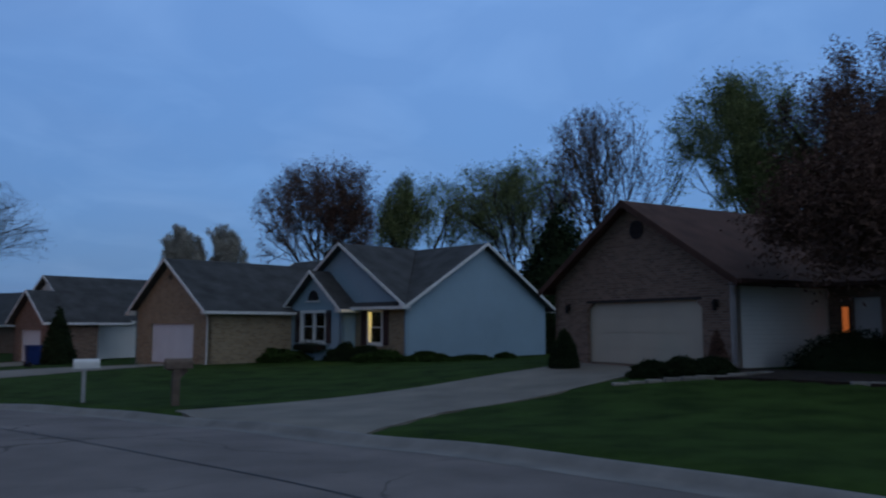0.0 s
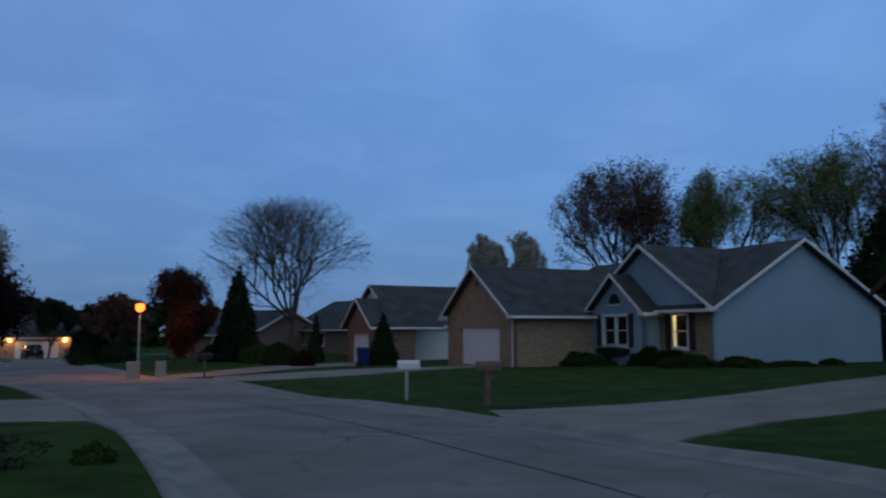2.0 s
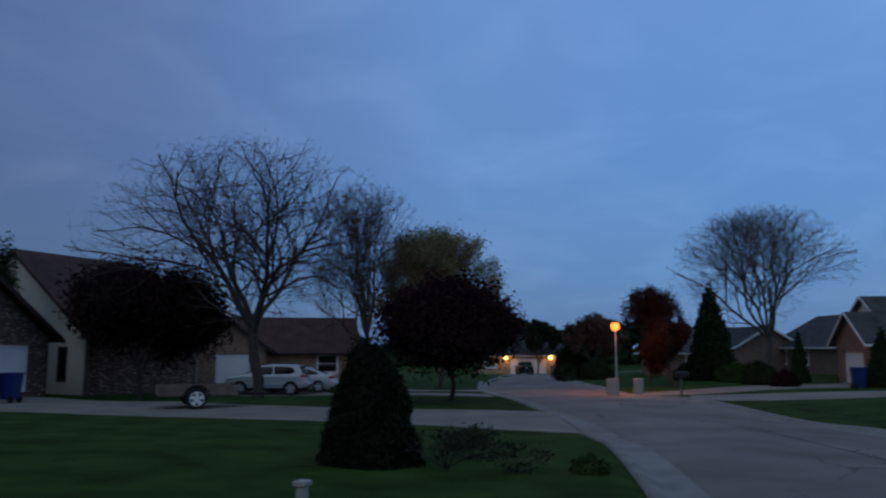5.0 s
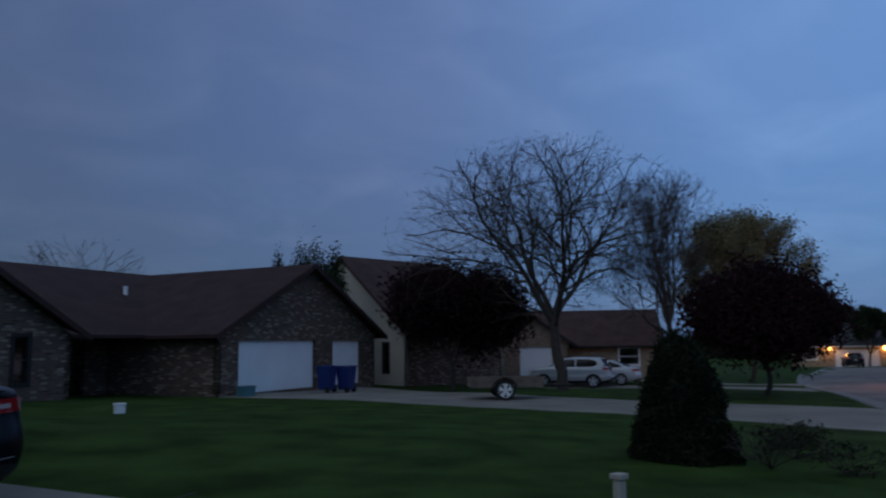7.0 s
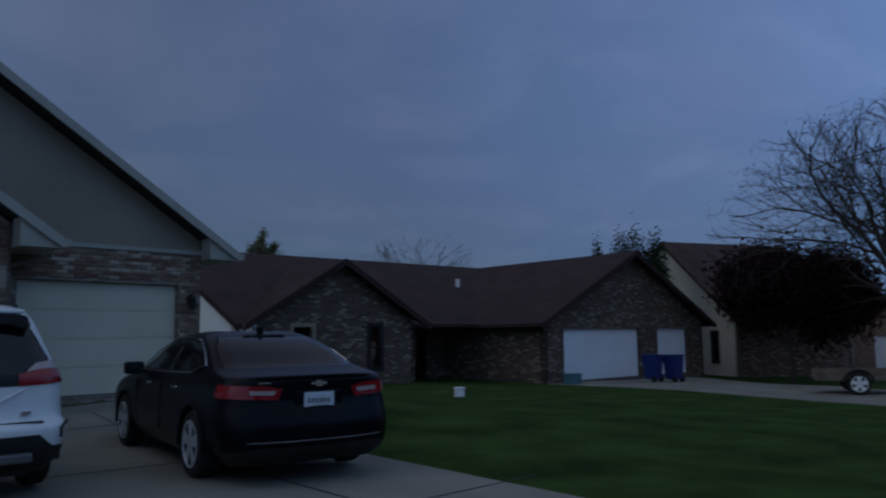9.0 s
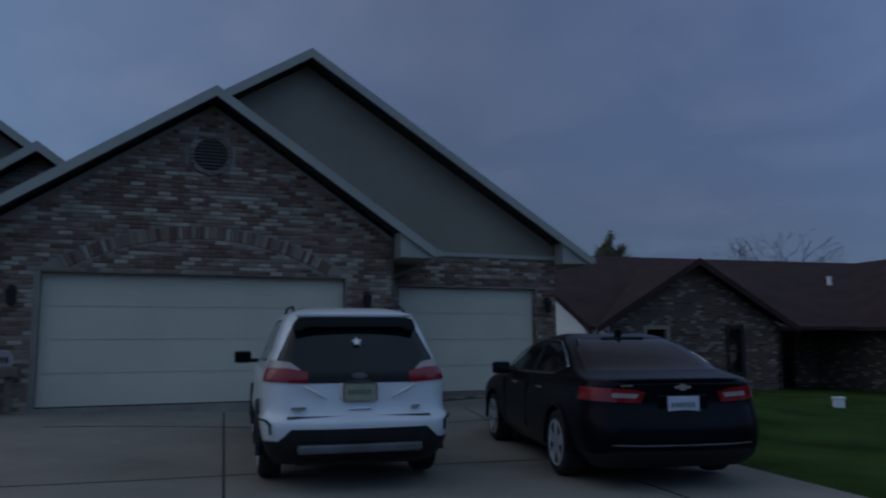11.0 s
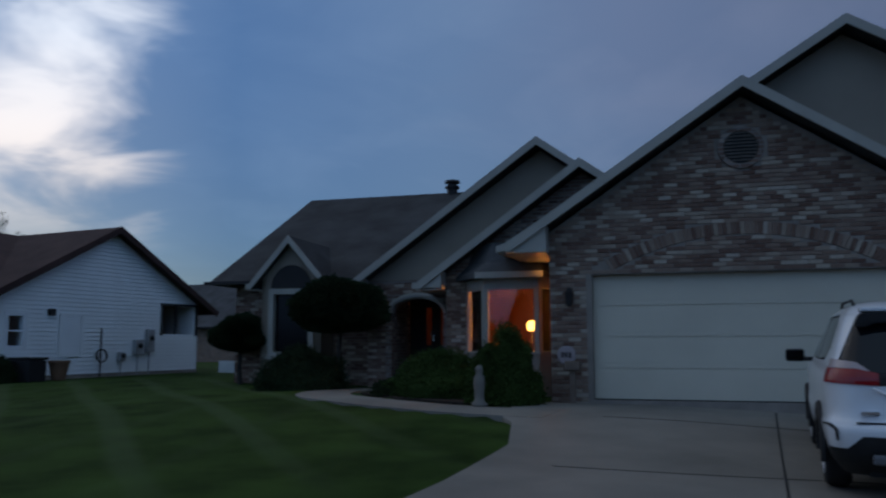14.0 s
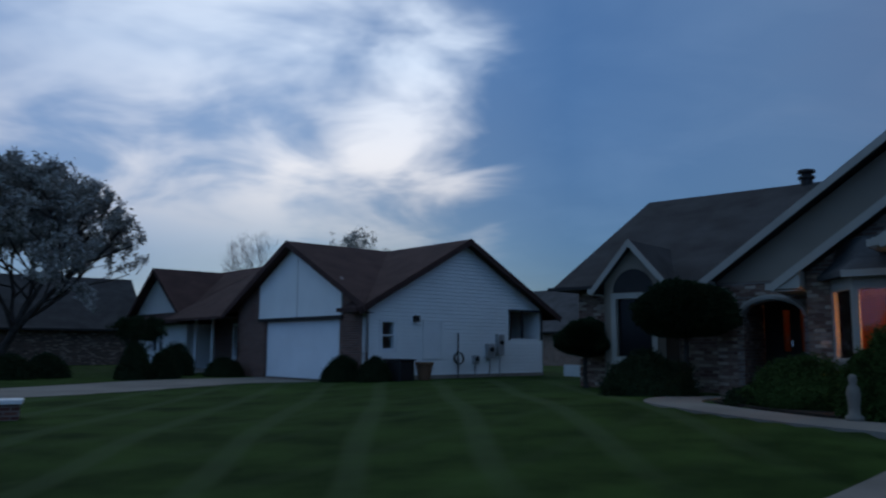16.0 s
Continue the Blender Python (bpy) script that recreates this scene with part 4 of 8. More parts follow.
part("plumbing_vent", lathe([(0.09, 3.3), (0.09, 4.40), (0.11, 4.41), (0.11, 4.46)], 10, pose(1.0, 7.07, 0)), M_WHITE, E, "white roof pipe")

# ---- white house with brown roof ----
H = house_at("white_house", 11.39, -28.5, gz(11.39, -28.5) + 0.03, 320, "white-sided house with brown roof and brick garage piers")
wall(H, (-2.2, 0), (6.6, 0), -0.3, 2.55, M_BRICK_RED, [(2.2, 7.3, 0, 2.03)], (4.3, 4.75), label="red brick garage front")
bm = bmesh.new()
prism(bm, [(-0.35, 2.15), (5.25, 2.15), (5.25, 3.35), (2.1, 4.65), (-0.35, 3.4)], -0.05, -0.004)
part("gable_panel", bm, M_WHITE_SIDING, H, "white painted gable panel")
part("gable_panel_joint", boxes([(2.42, 2.45, -0.056, -0.05, 2.15, 4.4)]), M_TRIM_TAN, H)
part("door_head", boxes([(-0.4, 5.3, -0.07, 0.0, 2.03, 2.14)]), M_DARK, H)
garage_door(H, (0, 0), (5.1, 0), 0, 2.03, M_DOOR_WHITE, "plain white garage door", cols=1)
roof_gable(H, (-2.2, 6.6), (0, 4.6), 2.55, 4.75, "y", M_ROOF_BROWN, M_ROOF_BROWN, over=0.55, clip=True, ends=(True, False), label="brown shingle roof")
SIDE = 8.2
wall(H, (6.6, 0), (6.6, SIDE), -0.3, 2.5, M_WHITE_SIDING, [(0.55, 1.15, 1.0, 1.98), (6.4, SIDE - 0.15, 1.45, 2.45)], (SIDE / 2, 4.75), label="white gable end wall")
siding(H, (6.6, 0), (6.6, SIDE), [(0.08, 0.2), (SIDE - 0.08, 0.2), (SIDE - 0.08, 2.5), (SIDE / 2, 4.7), (0.08, 2.5)], M_WHITE_SIDING, [(0.5, 1.2, 0.95, 2.05), (6.35, SIDE - 0.1, 1.4, 2.5)], label="white lapped siding")
window(H, (6.6, 0), (6.6, SIDE), 0.55, 1.15, 1.0, 1.98, M_WHITE, sill=False)
mh, _ = run((6.6, 0), (6.6, SIDE))
sd = part("window_cover", boxes([(2.35, 3.05, -0.05, -0.03, 0.80, 1.95)], mh, bevel=0.008), M_WHITE, H, "plain white panel over a window")
part("panel_frame", boxes([(2.27, 2.35, -0.06, -0.03, 0.72, 2.03), (3.05, 3.13, -0.06, -0.03, 0.72, 2.03), (2.35, 3.05, -0.06, -0.03, 1.95, 2.03), (2.35, 3.05, -0.06, -0.03, 0.72, 0.80)], mh), M_WHITE_SIDING, sd)
part("screen_porch_frame", boxes([(6.35, 6.42, -0.06, 0.05, 1.4, 2.5), (SIDE - 0.14, SIDE - 0.06, -0.06, 0.05, 1.4, 2.5), (6.35, SIDE - 0.06, -0.06, 0.05, 2.45, 2.52)], mh), M_DARK, H)
part("foundation", boxes([(0.1, SIDE, -0.02, 0.0, -0.35, 0.2)], mh), M_MORTAR, H)
# added back, side and ceiling boards that keep the porch opening dark
part("porch_lining", boxes([(6.3, SIDE - 0.1, 1.6, 1.65, 0, 2.5), (6.25, 6.3, 0.21, 1.6, 0, 2.5), (6.3, SIDE - 0.1, 0.21, 1.6, 2.45, 2.5)], mh), M_WOOD, H)
part("porch_post", boxes([(7.1, 7.16, 0.02, 0.08, 1.45, 2.45)], mh), M_DARK, H)
main_roof = roof_gable(H, (0, SIDE), (-8, 6.6), 2.5, 4.75, "x", M_ROOF_BROWN, M_ROOF_BROWN, over=0.55, label="brown shingle roof")
for ob in (main_roof, *main_roof.children):      # no eave in front of the garage gable
    bm = bmesh.new()
    bm.from_mesh(ob.data)
    for co, no in (((5.9, 0, 0), (1, 0, 0)), ((-2.7, 0, 0), (1, 0, 0)), ((0, 0.12, 0), (0, 1, 0))):
        bmesh.ops.bisect_plane(bm, geom=bm.verts[:] + bm.edges[:] + bm.faces[:], plane_co=co, plane_no=no)
    from_x = -2.7 if ob is main_roof else -20.0
    bmesh.ops.delete(bm, geom=[f for f in bm.faces if from_x < f.calc_center_median().x < 5.9 and f.calc_center_median().y < 0.12], context="FACES")
    bm.to_mesh(ob.data)
    bm.free()
wall(H, (6.6, SIDE), (-16, SIDE), -0.3, 2.5, M_WHITE_SIDING)
wall(H, (-9, 2.2), (-2.2, 2.2), -0.3, 2.5, M_BRICK_RED, [(2.0, 3.2, 0.6, 2.1)])
window(H, (-9, 2.2), (-2.2, 2.2), 2.0, 3.2, 0.6, 2.1, M_WHITE, cols=2)
wall(H, (-2.2, 2.2), (-2.2, 0), -0.3, 2.5, M_BRICK_RED)
wall(H, (-16, 0.8), (-9, 0.8), -0.3, 2.5, M_WHITE_SIDING, [(2.5, 4.2, 0.8, 2.0)], gable=(3.5, 4.85))
window(H, (-16, 0.8), (-9, 0.8), 2.5, 4.2, 0.8, 2.0, M_WHITE, cols=2)
wall(H, (-9, 0.8), (-9, 2.2), -0.3, 2.5, M_WHITE_SIDING)
wall(H, (-16, SIDE), (-16, 0.8), -0.3, 2.5, M_WHITE_SIDING)
roof_gable(H, (-16, -9), (0.8, 6), 2.5, 4.9, "y", M_ROOF_BROWN, M_ROOF_BROWN, over=0.45, ends=(True, False), label="brown shingle roof")
roof_gable(H, (0.6, SIDE), (-16, -8), 2.5, 4.98, "x", M_ROOF_BROWN, M_ROOF_BROWN, over=0.5, ends=(True, False), label="brown shingle roof")
for cx in (-8.2, -6.4):
    part("porch_column", lathe([(0.12, 0), (0.12, 0.06), (0.085, 0.1), (0.08, 2.3), (0.12, 2.36), (0.12, 2.45)], 14, pose(cx, 0.9, 0.1)), M_WHITE, H, "white porch column")
part("porch_step", boxes([(-9, -5.6, 0.5, 2.2, -0.2, 0.1), (-8.6, -6.0, 0.1, 0.5, -0.2, 0.0)], bevel=0.01), M_CONCRETE, H)


# ---- the brick house at the driveway ----
G = house_at("stone_brick_house", -6.04, -12.52, gz(-6.04, -12.52) + 0.05, 329, "mottled brick house with taupe gables and three-car garage")
wall(G, (-0.72, 0), (5.78, 0), -0.2, 2.88, M_MORTAR, [(0.72, 5.6, 0, 2.12)], (3.25, 5.06), label="mottled brick garage gable")
garage_door(G, (0, 0), (4.88, 0), 0, 2.12, M_DOOR_TAN, "wide almond sectional garage door", setback=0.14)
wall(G, (5.78, 0), (5.78, 0.9), -0.2, 2.88, M_BRICK_MIX)
wall(G, (-0.72, 2.0), (-0.72, 0), -0.2, 2.88, M_BRICK_MIX)
roof_gable(G, (-0.72, 5.78), (0, 5), 2.98, 5.15, "y", M_ROOF_CHAR, M_TRIM_TAN, over=0.67, ends=(True, False), rake=0.42, board=0.165, label="charcoal shingle roof")
round_vent(G, (-0.72, 0), (5.78, 0), 3.22, 4.18, 0.28, M_BARK_PALE, M_BRICK_MIX)
returns(G, ((-1.38, -0.72), (6.44, 5.78)), 0, 2.50, 2.96, M_TRIM_TAN)
returns(G, ((10.30, 9.65),), 0.94, 2.62, 3.03, M_TRIM_TAN)
returns(G, ((-3.64, -3.15),), 2.0, 2.08, 2.41, M_TRIM_TAN)
returns(G, ((-5.69, -5.25),), 3.0, 2.10, 2.39, M_TRIM_TAN)
# wide gable behind it
wall(G, (5.78, 0.9), (9.65, 0.9), -0.2, 2.72, M_BRICK_MIX, [(0.4, 3.4, 0, 2.08)], label="mottled brick wall")
wall(G, (-1.0, 0.94), (9.65, 0.94), 2.72, 3.0, M_TAUPE, gable=(5.33, 6.31), label="taupe stucco gable")
part("frieze_board", boxes([(5.78, 9.65, 0.87, 0.935, 2.7, 2.78)]), M_TRIM_TAN, G)
garage_door(G, (6.18, 0.9), (9.18, 0.9), 0, 2.08, M_DOOR_TAN, "single almond garage door", cols=4)
wall(G, (9.65, 0.9), (9.65, 12), -0.2, 2.72, M_BRICK_MIX)
siding(G, (9.65, 0.9), (9.65, 12), [(0.3, 0.0), (11, 0.0), (11, 2.7), (0.3, 2.7)], M_WHITE_SIDING)
roof_gable(G, (-1.0, 9.65), (0.94, 13), 3.04, 6.38, "y", M_ROOF_CHAR, M_TRIM_TAN, over=0.66, ends=(True, False), rake=0.42, board=0.165, label="charcoal shingle roof")
# gable over the bay window
wall(G, (-3.15, 2.0), (-0.72, 2.0), -0.2, 2.38, M_BRICK_MIX, [(0.55, 2.2, 0.72, 2.1)], label="mottled brick wall")
wall(G, (-3.15, 2.0), (2.5, 2.0), 2.38, 2.4, M_BRICK_MIX, gable=(2.82, 4.36))
wall(G, (-3.15, 3.5), (-3.15, 2.0), -0.2, 2.38, M_BRICK_MIX)
roof_gable(G, (-3.15, 2.5), (2.0, 8), 2.42, 4.44, "y", M_ROOF_CHAR, M_TRIM_TAN, over=0.5, ends=(True, False), rake=0.4, board=0.165, label="charcoal shingle roof")
# entry gable
wall(G, (-5.25, 3.0), (-3.15, 3.0), -0.2, 2.36, M_BRICK_MIX, [(0.55, 1.75, 0, 1.95)], label="brick entry wall")
wall(G, (-5.25, 3.0), (2.6, 3.0), 2.36, 2.38, M_TAUPE, gable=(3.93, 5.12), label="taupe stucco gable")
roof_gable(G, (-5.25, 2.6), (3.0, 9), 2.40, 5.20, "y", M_ROOF_CHAR, M_TRIM_TAN, over=0.45, ends=(True, False), rake=0.4, board=0.165, label="charcoal shingle roof")
wall(G, (-9.2, 4.0), (-5.25, 4.0), -0.2, 2.4, M_BRICK_MIX, [(1.55, 2.65, 0.9, 2.35)], label="mottled brick wall")
wall(G, (-5.25, 4.0), (-5.25, 3.0), -0.2, 2.36, M_BRICK_MIX)
wall(G, (-9.2, 14), (-9.2, 4.0), -0.2, 2.4, M_BRICK_MIX)
# hipped main roof
bm = bmesh.new()
a0, a1, b0, b1 = -9.75, 3.0, 3.5, 14.5
low, top, inset = 2.42, 5.5, 4.2
pts = [Vector(p) for p in ((a0, b0, low), (a1, b0, low), (a1, b1, low), (a0, b1, low), (a0 + 0.3, (b0 + b1) / 2, top), (a1, (b0 + b1) / 2, top))]
pts[4].x = a0 + inset - 4.0
vs = [bm.verts.new(p) for p in pts]
for q in ((0, 1, 5, 4), (2, 3, 4, 5), (3, 0, 4), (1, 2, 5), (0, 3, 2, 1)):
    bm.faces.new([vs[i] for i in q])
bmesh.ops.recalc_face_normals(bm, faces=bm.faces)
part("roof", bm, M_ROOF_CHAR, G, "charcoal hipped shingle roof")
part("gutter", boxes([(a0 - 0.02, -8.36, b0 - 0.1, b0 - 0.004, low - 0.02, low + 0.06)]), M_DARK, G)
# small arched-window gable
wall(G, (-8.1, 3.3), (-6.55, 3.3), -0.2, 2.5, M_TAUPE, [(0.25, 1.3, 0.7, 2.2)], (0.775, 3.35), label="taupe gable with arched window")
wall(G, (-6.55, 3.3), (-6.55, 4.0), -0.2, 2.5, M_TAUPE)
wall(G, (-8.1, 4.0), (-8.1, 3.3), -0.2, 2.5, M_TAUPE)
roof_gable(G, (-8.1, -6.55), (3.3, 7), 2.5, 3.38, "y", M_ROOF_CHAR, M_TRIM_TAN, over=0.22, ends=(True, False), rake=0.2, board=0.165, label="charcoal shingle roof")
tall_window = window(G, (-8.1, 3.3), (-6.55, 3.3), 0.25, 1.3, 0.7, 2.2, M_TRIM_TAN, cols=1, rows=1)
# opaque near-black pane: the unlit interior is put into its colour
tall_window.data.materials[0] = M_DARK_PANE
bm = bmesh.new()
prism(bm, [(-7.325 + 0.52 * math.cos(a * math.pi / 12), 2.27 + 0.55 * math.sin(a * math.pi / 12)) for a in range(13)], 3.262, 3.29)
part("fanlight", bm, M_DARK, G, "dark half-round window")
# dark sheet in place of the shade inside the unlit room
part("dark_room", boxes([(-7.9, -6.75, 3.52, 3.56, 0.5, 2.3)]), M_DARK, G)
# chimney cap
ch = part("chimney_cap", lathe([(0.16, 5.3), (0.16, 5.60), (0.22, 5.62), (0.22, 5.68), (0.15, 5.70), (0.15, 5.77), (0.24, 5.79), (0.22, 5.86), (0.05, 5.90)], 18, pose(-4.9, 9.0, 0)), M_DARK, G, "black metal chimney cap")


# ---- trees ----
def grow(rng, levels, spread, up_pull, first, split, shrink=0.72, crook=0.16, fork_low=0.3, bole=0.7):
    """Limbs as (start, end, r0, r1, level), from a unit trunk."""
    segs, tips = [], []

    def limb(p, d, length, r, level):
        n = 4 if level < 2 else 3
        pts, q = [p], d
        for k in range(n):
            q = (q + Vector((rng.gauss(0, crook), rng.gauss(0, crook), rng.gauss(0, crook) + up_pull))).normalized()
            pts.append(pts[-1] + q * length / n)
        taper = 0.62 if level else 0.75
        for k in range(n):
            ra, rb = r * (1 - (1 - taper) * k / n), r * (1 - (1 - taper) * (k + 1) / n)
            segs.append((pts[k], pts[k + 1], ra, rb, level))
        if level >= levels:
            tips.append((pts[-1], q))
            tips.append((pts[-2], q))
            return
        kids = split[min(level, len(split) - 1)]
        turn = rng.random() * 6.28
        for k in range(kids):
            t = fork_low + (1 - fork_low) * (k + 0.6 * rng.random() + 0.4) / kids if level else 0.72 + 0.28 * (k + 1) / kids
            t = min(t, 1.0)
            i = min(int(t * n), n - 1)
            at = pts[i].lerp(pts[i + 1], t * n - i)
            turn += 2.4 + rng.gauss(0, 0.3)
            side = q.orthogonal().normalized()
            side = Matrix.Rotation(turn, 3, q) @ side
            ang = spread * (0.6 + 0.6 * rng.random()) * (0.5 if t > 0.93 and level else 1.0)
            nd = (q * math.cos(ang) + side * math.sin(ang)).normalized()
            limb(at, nd, length * shrink * (0.75 + 0.4 * rng.random()) * (first / bole if level == 0 else 1), r * (0.50 if level else 0.52), level + 1)
    limb(Vector((0, 0, 0)), Vector((0, 0, 1)), bole, 0.09, 0)
    return segs, tips


def seg_mesh(name, segs, mat, parent, scale, sides):
    verts, faces = [], []
    for p, q, ra, rb, level in segs:
        n = sides[min(level, len(sides) - 1)]
        p, q = Vector(p[k] * scale[k] for k in range(3)), Vector(q[k] * scale[k] for k in range(3))
        d = (q - p).normalized()
        a = d.orthogonal().normalized()
        b = d.cross(a)
        s = len(verts)
        for c, r in ((p, ra), (q + d * rb * 0.3, rb)):
            for k in range(n):
                w = 2 * math.pi * k / n
                verts.append(c + (a * math.cos(w) + b * math.sin(w)) * r)
        for k in range(n):
            faces.append((s + k, s + (k + 1) % n, s + n + (k + 1) % n, s + n + k))
    me = bpy.data.meshes.new(name)
    me.from_pydata([tuple(v) for v in verts], [], faces)
    me.polygons.foreach_set("use_smooth", [True] * len(me.polygons))
    me.materials.append(mat)
    ob = new(name, me)
    ob.parent = parent
    return ob


def leaf_mesh(name, centres, size, mat, parent, seed, label="", flat=0.0, tall=1.0):
    """Many small folded leaves at the given places."""
    r = np.random.RandomState(seed)
    c = np.asarray(centres, float)
    n = len(c)
    a = r.normal(size=(n, 3))
    a[:, 2] *= (1 - flat)
    a /= np.linalg.norm(a, axis=1)[:, None]
    b = np.cross(a, r.normal(size=(n, 3)))
    b /= np.linalg.norm(b, axis=1)[:, None] + 1e-9
    s = size * (0.6 + 0.8 * r.rand(n))[:, None]
    up_ = np.cross(a, b) * s * 0.25
    v = np.stack([c - a * s * 0.5 * tall, c + b * s * 0.34 + up_, c + a * s * 0.5 * tall, c - b * s * 0.34 + up_], 1).reshape(-1, 3)
    i = np.arange(n) * 4
    f = np.concatenate([np.stack([i, i + 1, i + 2], 1), np.stack([i, i + 2, i + 3], 1)])
    me = bpy.data.meshes.new(name)
    me.from_pydata(v.tolist(), [], f.tolist())
    me.materials.append(mat)
    ob = new(name, me)
    ob.parent = parent
    return tagged(ob, label=label)


def tree(x, y, high, wide, label, seed, bark=None, leaf=None, leaves=0, leaf_size=0.12, levels=5, spread=0.6, up_pull=0.05, first=0.8, split=(5, 4, 3, 3), trunk=0.16, shrink=0.72, category="tree", haze=0.5, name="tree", thick=1.0, sink=0.05, bole=0.7, low_crown=0.25):
    rng = random.Random(seed)
    segs, tips = grow(rng, levels, spread, up_pull, first, split, shrink, bole=bole)
    pts = np.array([t[0][:] for t in tips])
    w = max(np.percentile(np.abs(pts[:, 0]), 85), np.percentile(np.abs(pts[:, 1]), 85)) * 2
    hh = np.percentile(pts[:, 2], 92)
    sc = (wide / w, wide / w, high / hh)
    rx, rz, cz = wide / 2, high * (1 - low_crown) / 2, high * (1 + low_crown) / 2
    sized = lambda p: Vector((p[0] * sc[0], p[1] * sc[1], p[2] * sc[2]))

    def outside(q):
        """How far a twig stands out of the rounded crown; 1 is its edge."""
        return math.sqrt((q.x / rx) ** 2 + (q.y / rx) ** 2 + (max(q.z - cz, 0) / rz) ** 2 + (min(q.z - cz, 0) / (rz * 1.6)) ** 2)
    segs = [(sized(p), sized(q), ra, rb, lv) for p, q, ra, rb, lv in segs]
    segs = [g for g in segs if g[4] == 0 or outside(g[1]) < 0.95 + 0.13 * rng.random()]
    sc = (1.0, 1.0, 1.0)
    k = trunk / 0.09
    floor = 0.006 * thick
    segs = [(p, q, max(ra * k, floor), max(rb * k, floor * 0.8), lv) for p, q, ra, rb, lv in segs]
    t = thing(name, pose(x, y, gz(x, y) - sink), label, category)
    seg_mesh("trunk", [s for s in segs if s[4] == 0], bark or M_BARK, t, sc, (9,))
    seg_mesh("crown", [s for s in segs if s[4] > 0], bark or M_BARK, t, sc, (6, 5, 4, 3, 3))
    if leaf and leaves:
        r = np.random.RandomState(seed)
        fine = [g for g in segs if g[4] >= levels - 1]
        ends_ = np.array([(*g[0], *g[1]) for g in fine])[r.randint(0, len(fine), leaves)]
        pick = ends_[:, :3] + (ends_[:, 3:] - ends_[:, :3]) * r.rand(leaves, 1) + r.normal(size=(leaves, 3)) * haze * 0.30
        leaf_mesh("foliage", pick, leaf_size, leaf, t, seed, tall=1.7)
    return t


def shrub(x, y, size, label, seed, leaf, n=2500, leaf_size=0.06, shape="ball", category="shrub", name="shrub", z=None, skirt=0.0, rough=0.10, dark=None, tall=1.0):
    """A dense bush: a lumpy inner mass under a coat of leaves. size: wide, deep, high."""
    r = np.random.RandomState(seed)
    t = thing(name, pose(x, y, (gz(x, y) if z is None else z) - 0.03), label, category)
    d = r.normal(size=(n, 3))
    d[:, 2] = np.abs(d[:, 2]) if shape != "ball_up" else d[:, 2]
    d /= np.linalg.norm(d, axis=1)[:, None]
    w, dp, h = size

    def surface(d, k):
        lump = np.array([noise.noise(Vector(v) * 2.3 + Vector((seed, 0, 0))) for v in d])
        s = k * (1 + rough * 2.2 * lump)
        if shape == "cone":
            u = np.clip(np.arcsin(np.clip(d[:, 2], -1, 1)) / (math.pi / 2), 0, 1)
            rad = (1 - u) ** 0.75 * 1.0
            a = np.arctan2(d[:, 1], d[:, 0])
            return np.stack([np.cos(a) * rad * w / 2 * s, np.sin(a) * rad * dp / 2 * s, u * h * (0.97 + 0.03 * s)], 1)
        if shape == "dome":
            u = np.clip(np.arcsin(np.clip(d[:, 2], -1, 1)) / (math.pi / 2), 0, 1)
            rad = (1 - u ** 2.4) ** 0.6 * (1.0 - 0.12 * u)
            a = np.arctan2(d[:, 1], d[:, 0])
            return np.stack([np.cos(a) * rad * w / 2 * s, np.sin(a) * rad * dp / 2 * s, u * h * s], 1)
        return d * np.array([w / 2, dp / 2, h]) * s[:, None]
    if shape in ("cone", "dome"):
        u = r.rand(n) ** (1.25 if shape == "cone" else 0.9)
        a = r.rand(n) * 6.283
        e = u * math.pi / 2
        d = np.stack([np.cos(a) * np.cos(e), np.sin(a) * np.cos(e), np.sin(e)], 1)
    bm = bmesh.new()
    bmesh.ops.create_icosphere(bm, subdivisions=3, radius=1.0)
    dirs = np.array([v.co[:] for v in bm.verts])
    dirs[:, 2] = np.maximum(dirs[:, 2], -0.02) if shape != "ball_up" else dirs[:, 2]
    dirs /= np.linalg.norm(dirs, axis=1)[:, None]
    for v, c in zip(bm.verts, surface(dirs, 0.90)):
        v.co = c
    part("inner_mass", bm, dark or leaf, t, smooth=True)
    c = surface(d, 0.97) * (1 + 0.07 * r.normal(size=(n, 1)))
    leaf_mesh("foliage", c, leaf_size, leaf, t, seed + 1, tall=tall)
    return t


bare = dict(bark=M_BARK, levels=6, up_pull=0.015, split=(7, 5, 5, 4, 3, 3))
tree(-31.4, 10.8, 10.4, 14.2, "large bare spreading tree with fine dark branches", 11, trunk=0.24, spread=0.75, first=1.0, bole=0.55, thick=0.85, low_crown=0.18, **bare)
tree(-41.4, 20.5, 12.2, 9.5, "tall bare tree with pale bark", 12, trunk=0.17, spread=0.6, first=0.95, bole=0.55, thick=1.3, **bare)
tree(-47, 29, 11.2, 9.5, "tree coming into yellow-green leaf", 13, leaf=M_LEAF_OLIVE, leaves=50000, leaf_size=0.10, trunk=0.15, haze=0.9, bole=0.5)
tree(-24.6, 15.6, 3.9, 5.0, "round purple-leaved plum tree on a short trunk", 14, leaf=M_LEAF_PLUM, leaves=60000, leaf_size=0.11, levels=4, trunk=0.09, haze=1.2, bole=0.45)
tree(-38.5, 7.6, 6.2, 6.6, "spreading dark purple-leaved tree", 15, leaf=M_LEAF_PLUM, leaves=42000, leaf_size=0.15, levels=4, trunk=0.12, haze=1.7, bole=0.35)
back = dict(levels=5, split=(7, 5, 4, 3, 3), up_pull=0.06, spread=0.55, first=1.0, bole=0.45, thick=1.8)
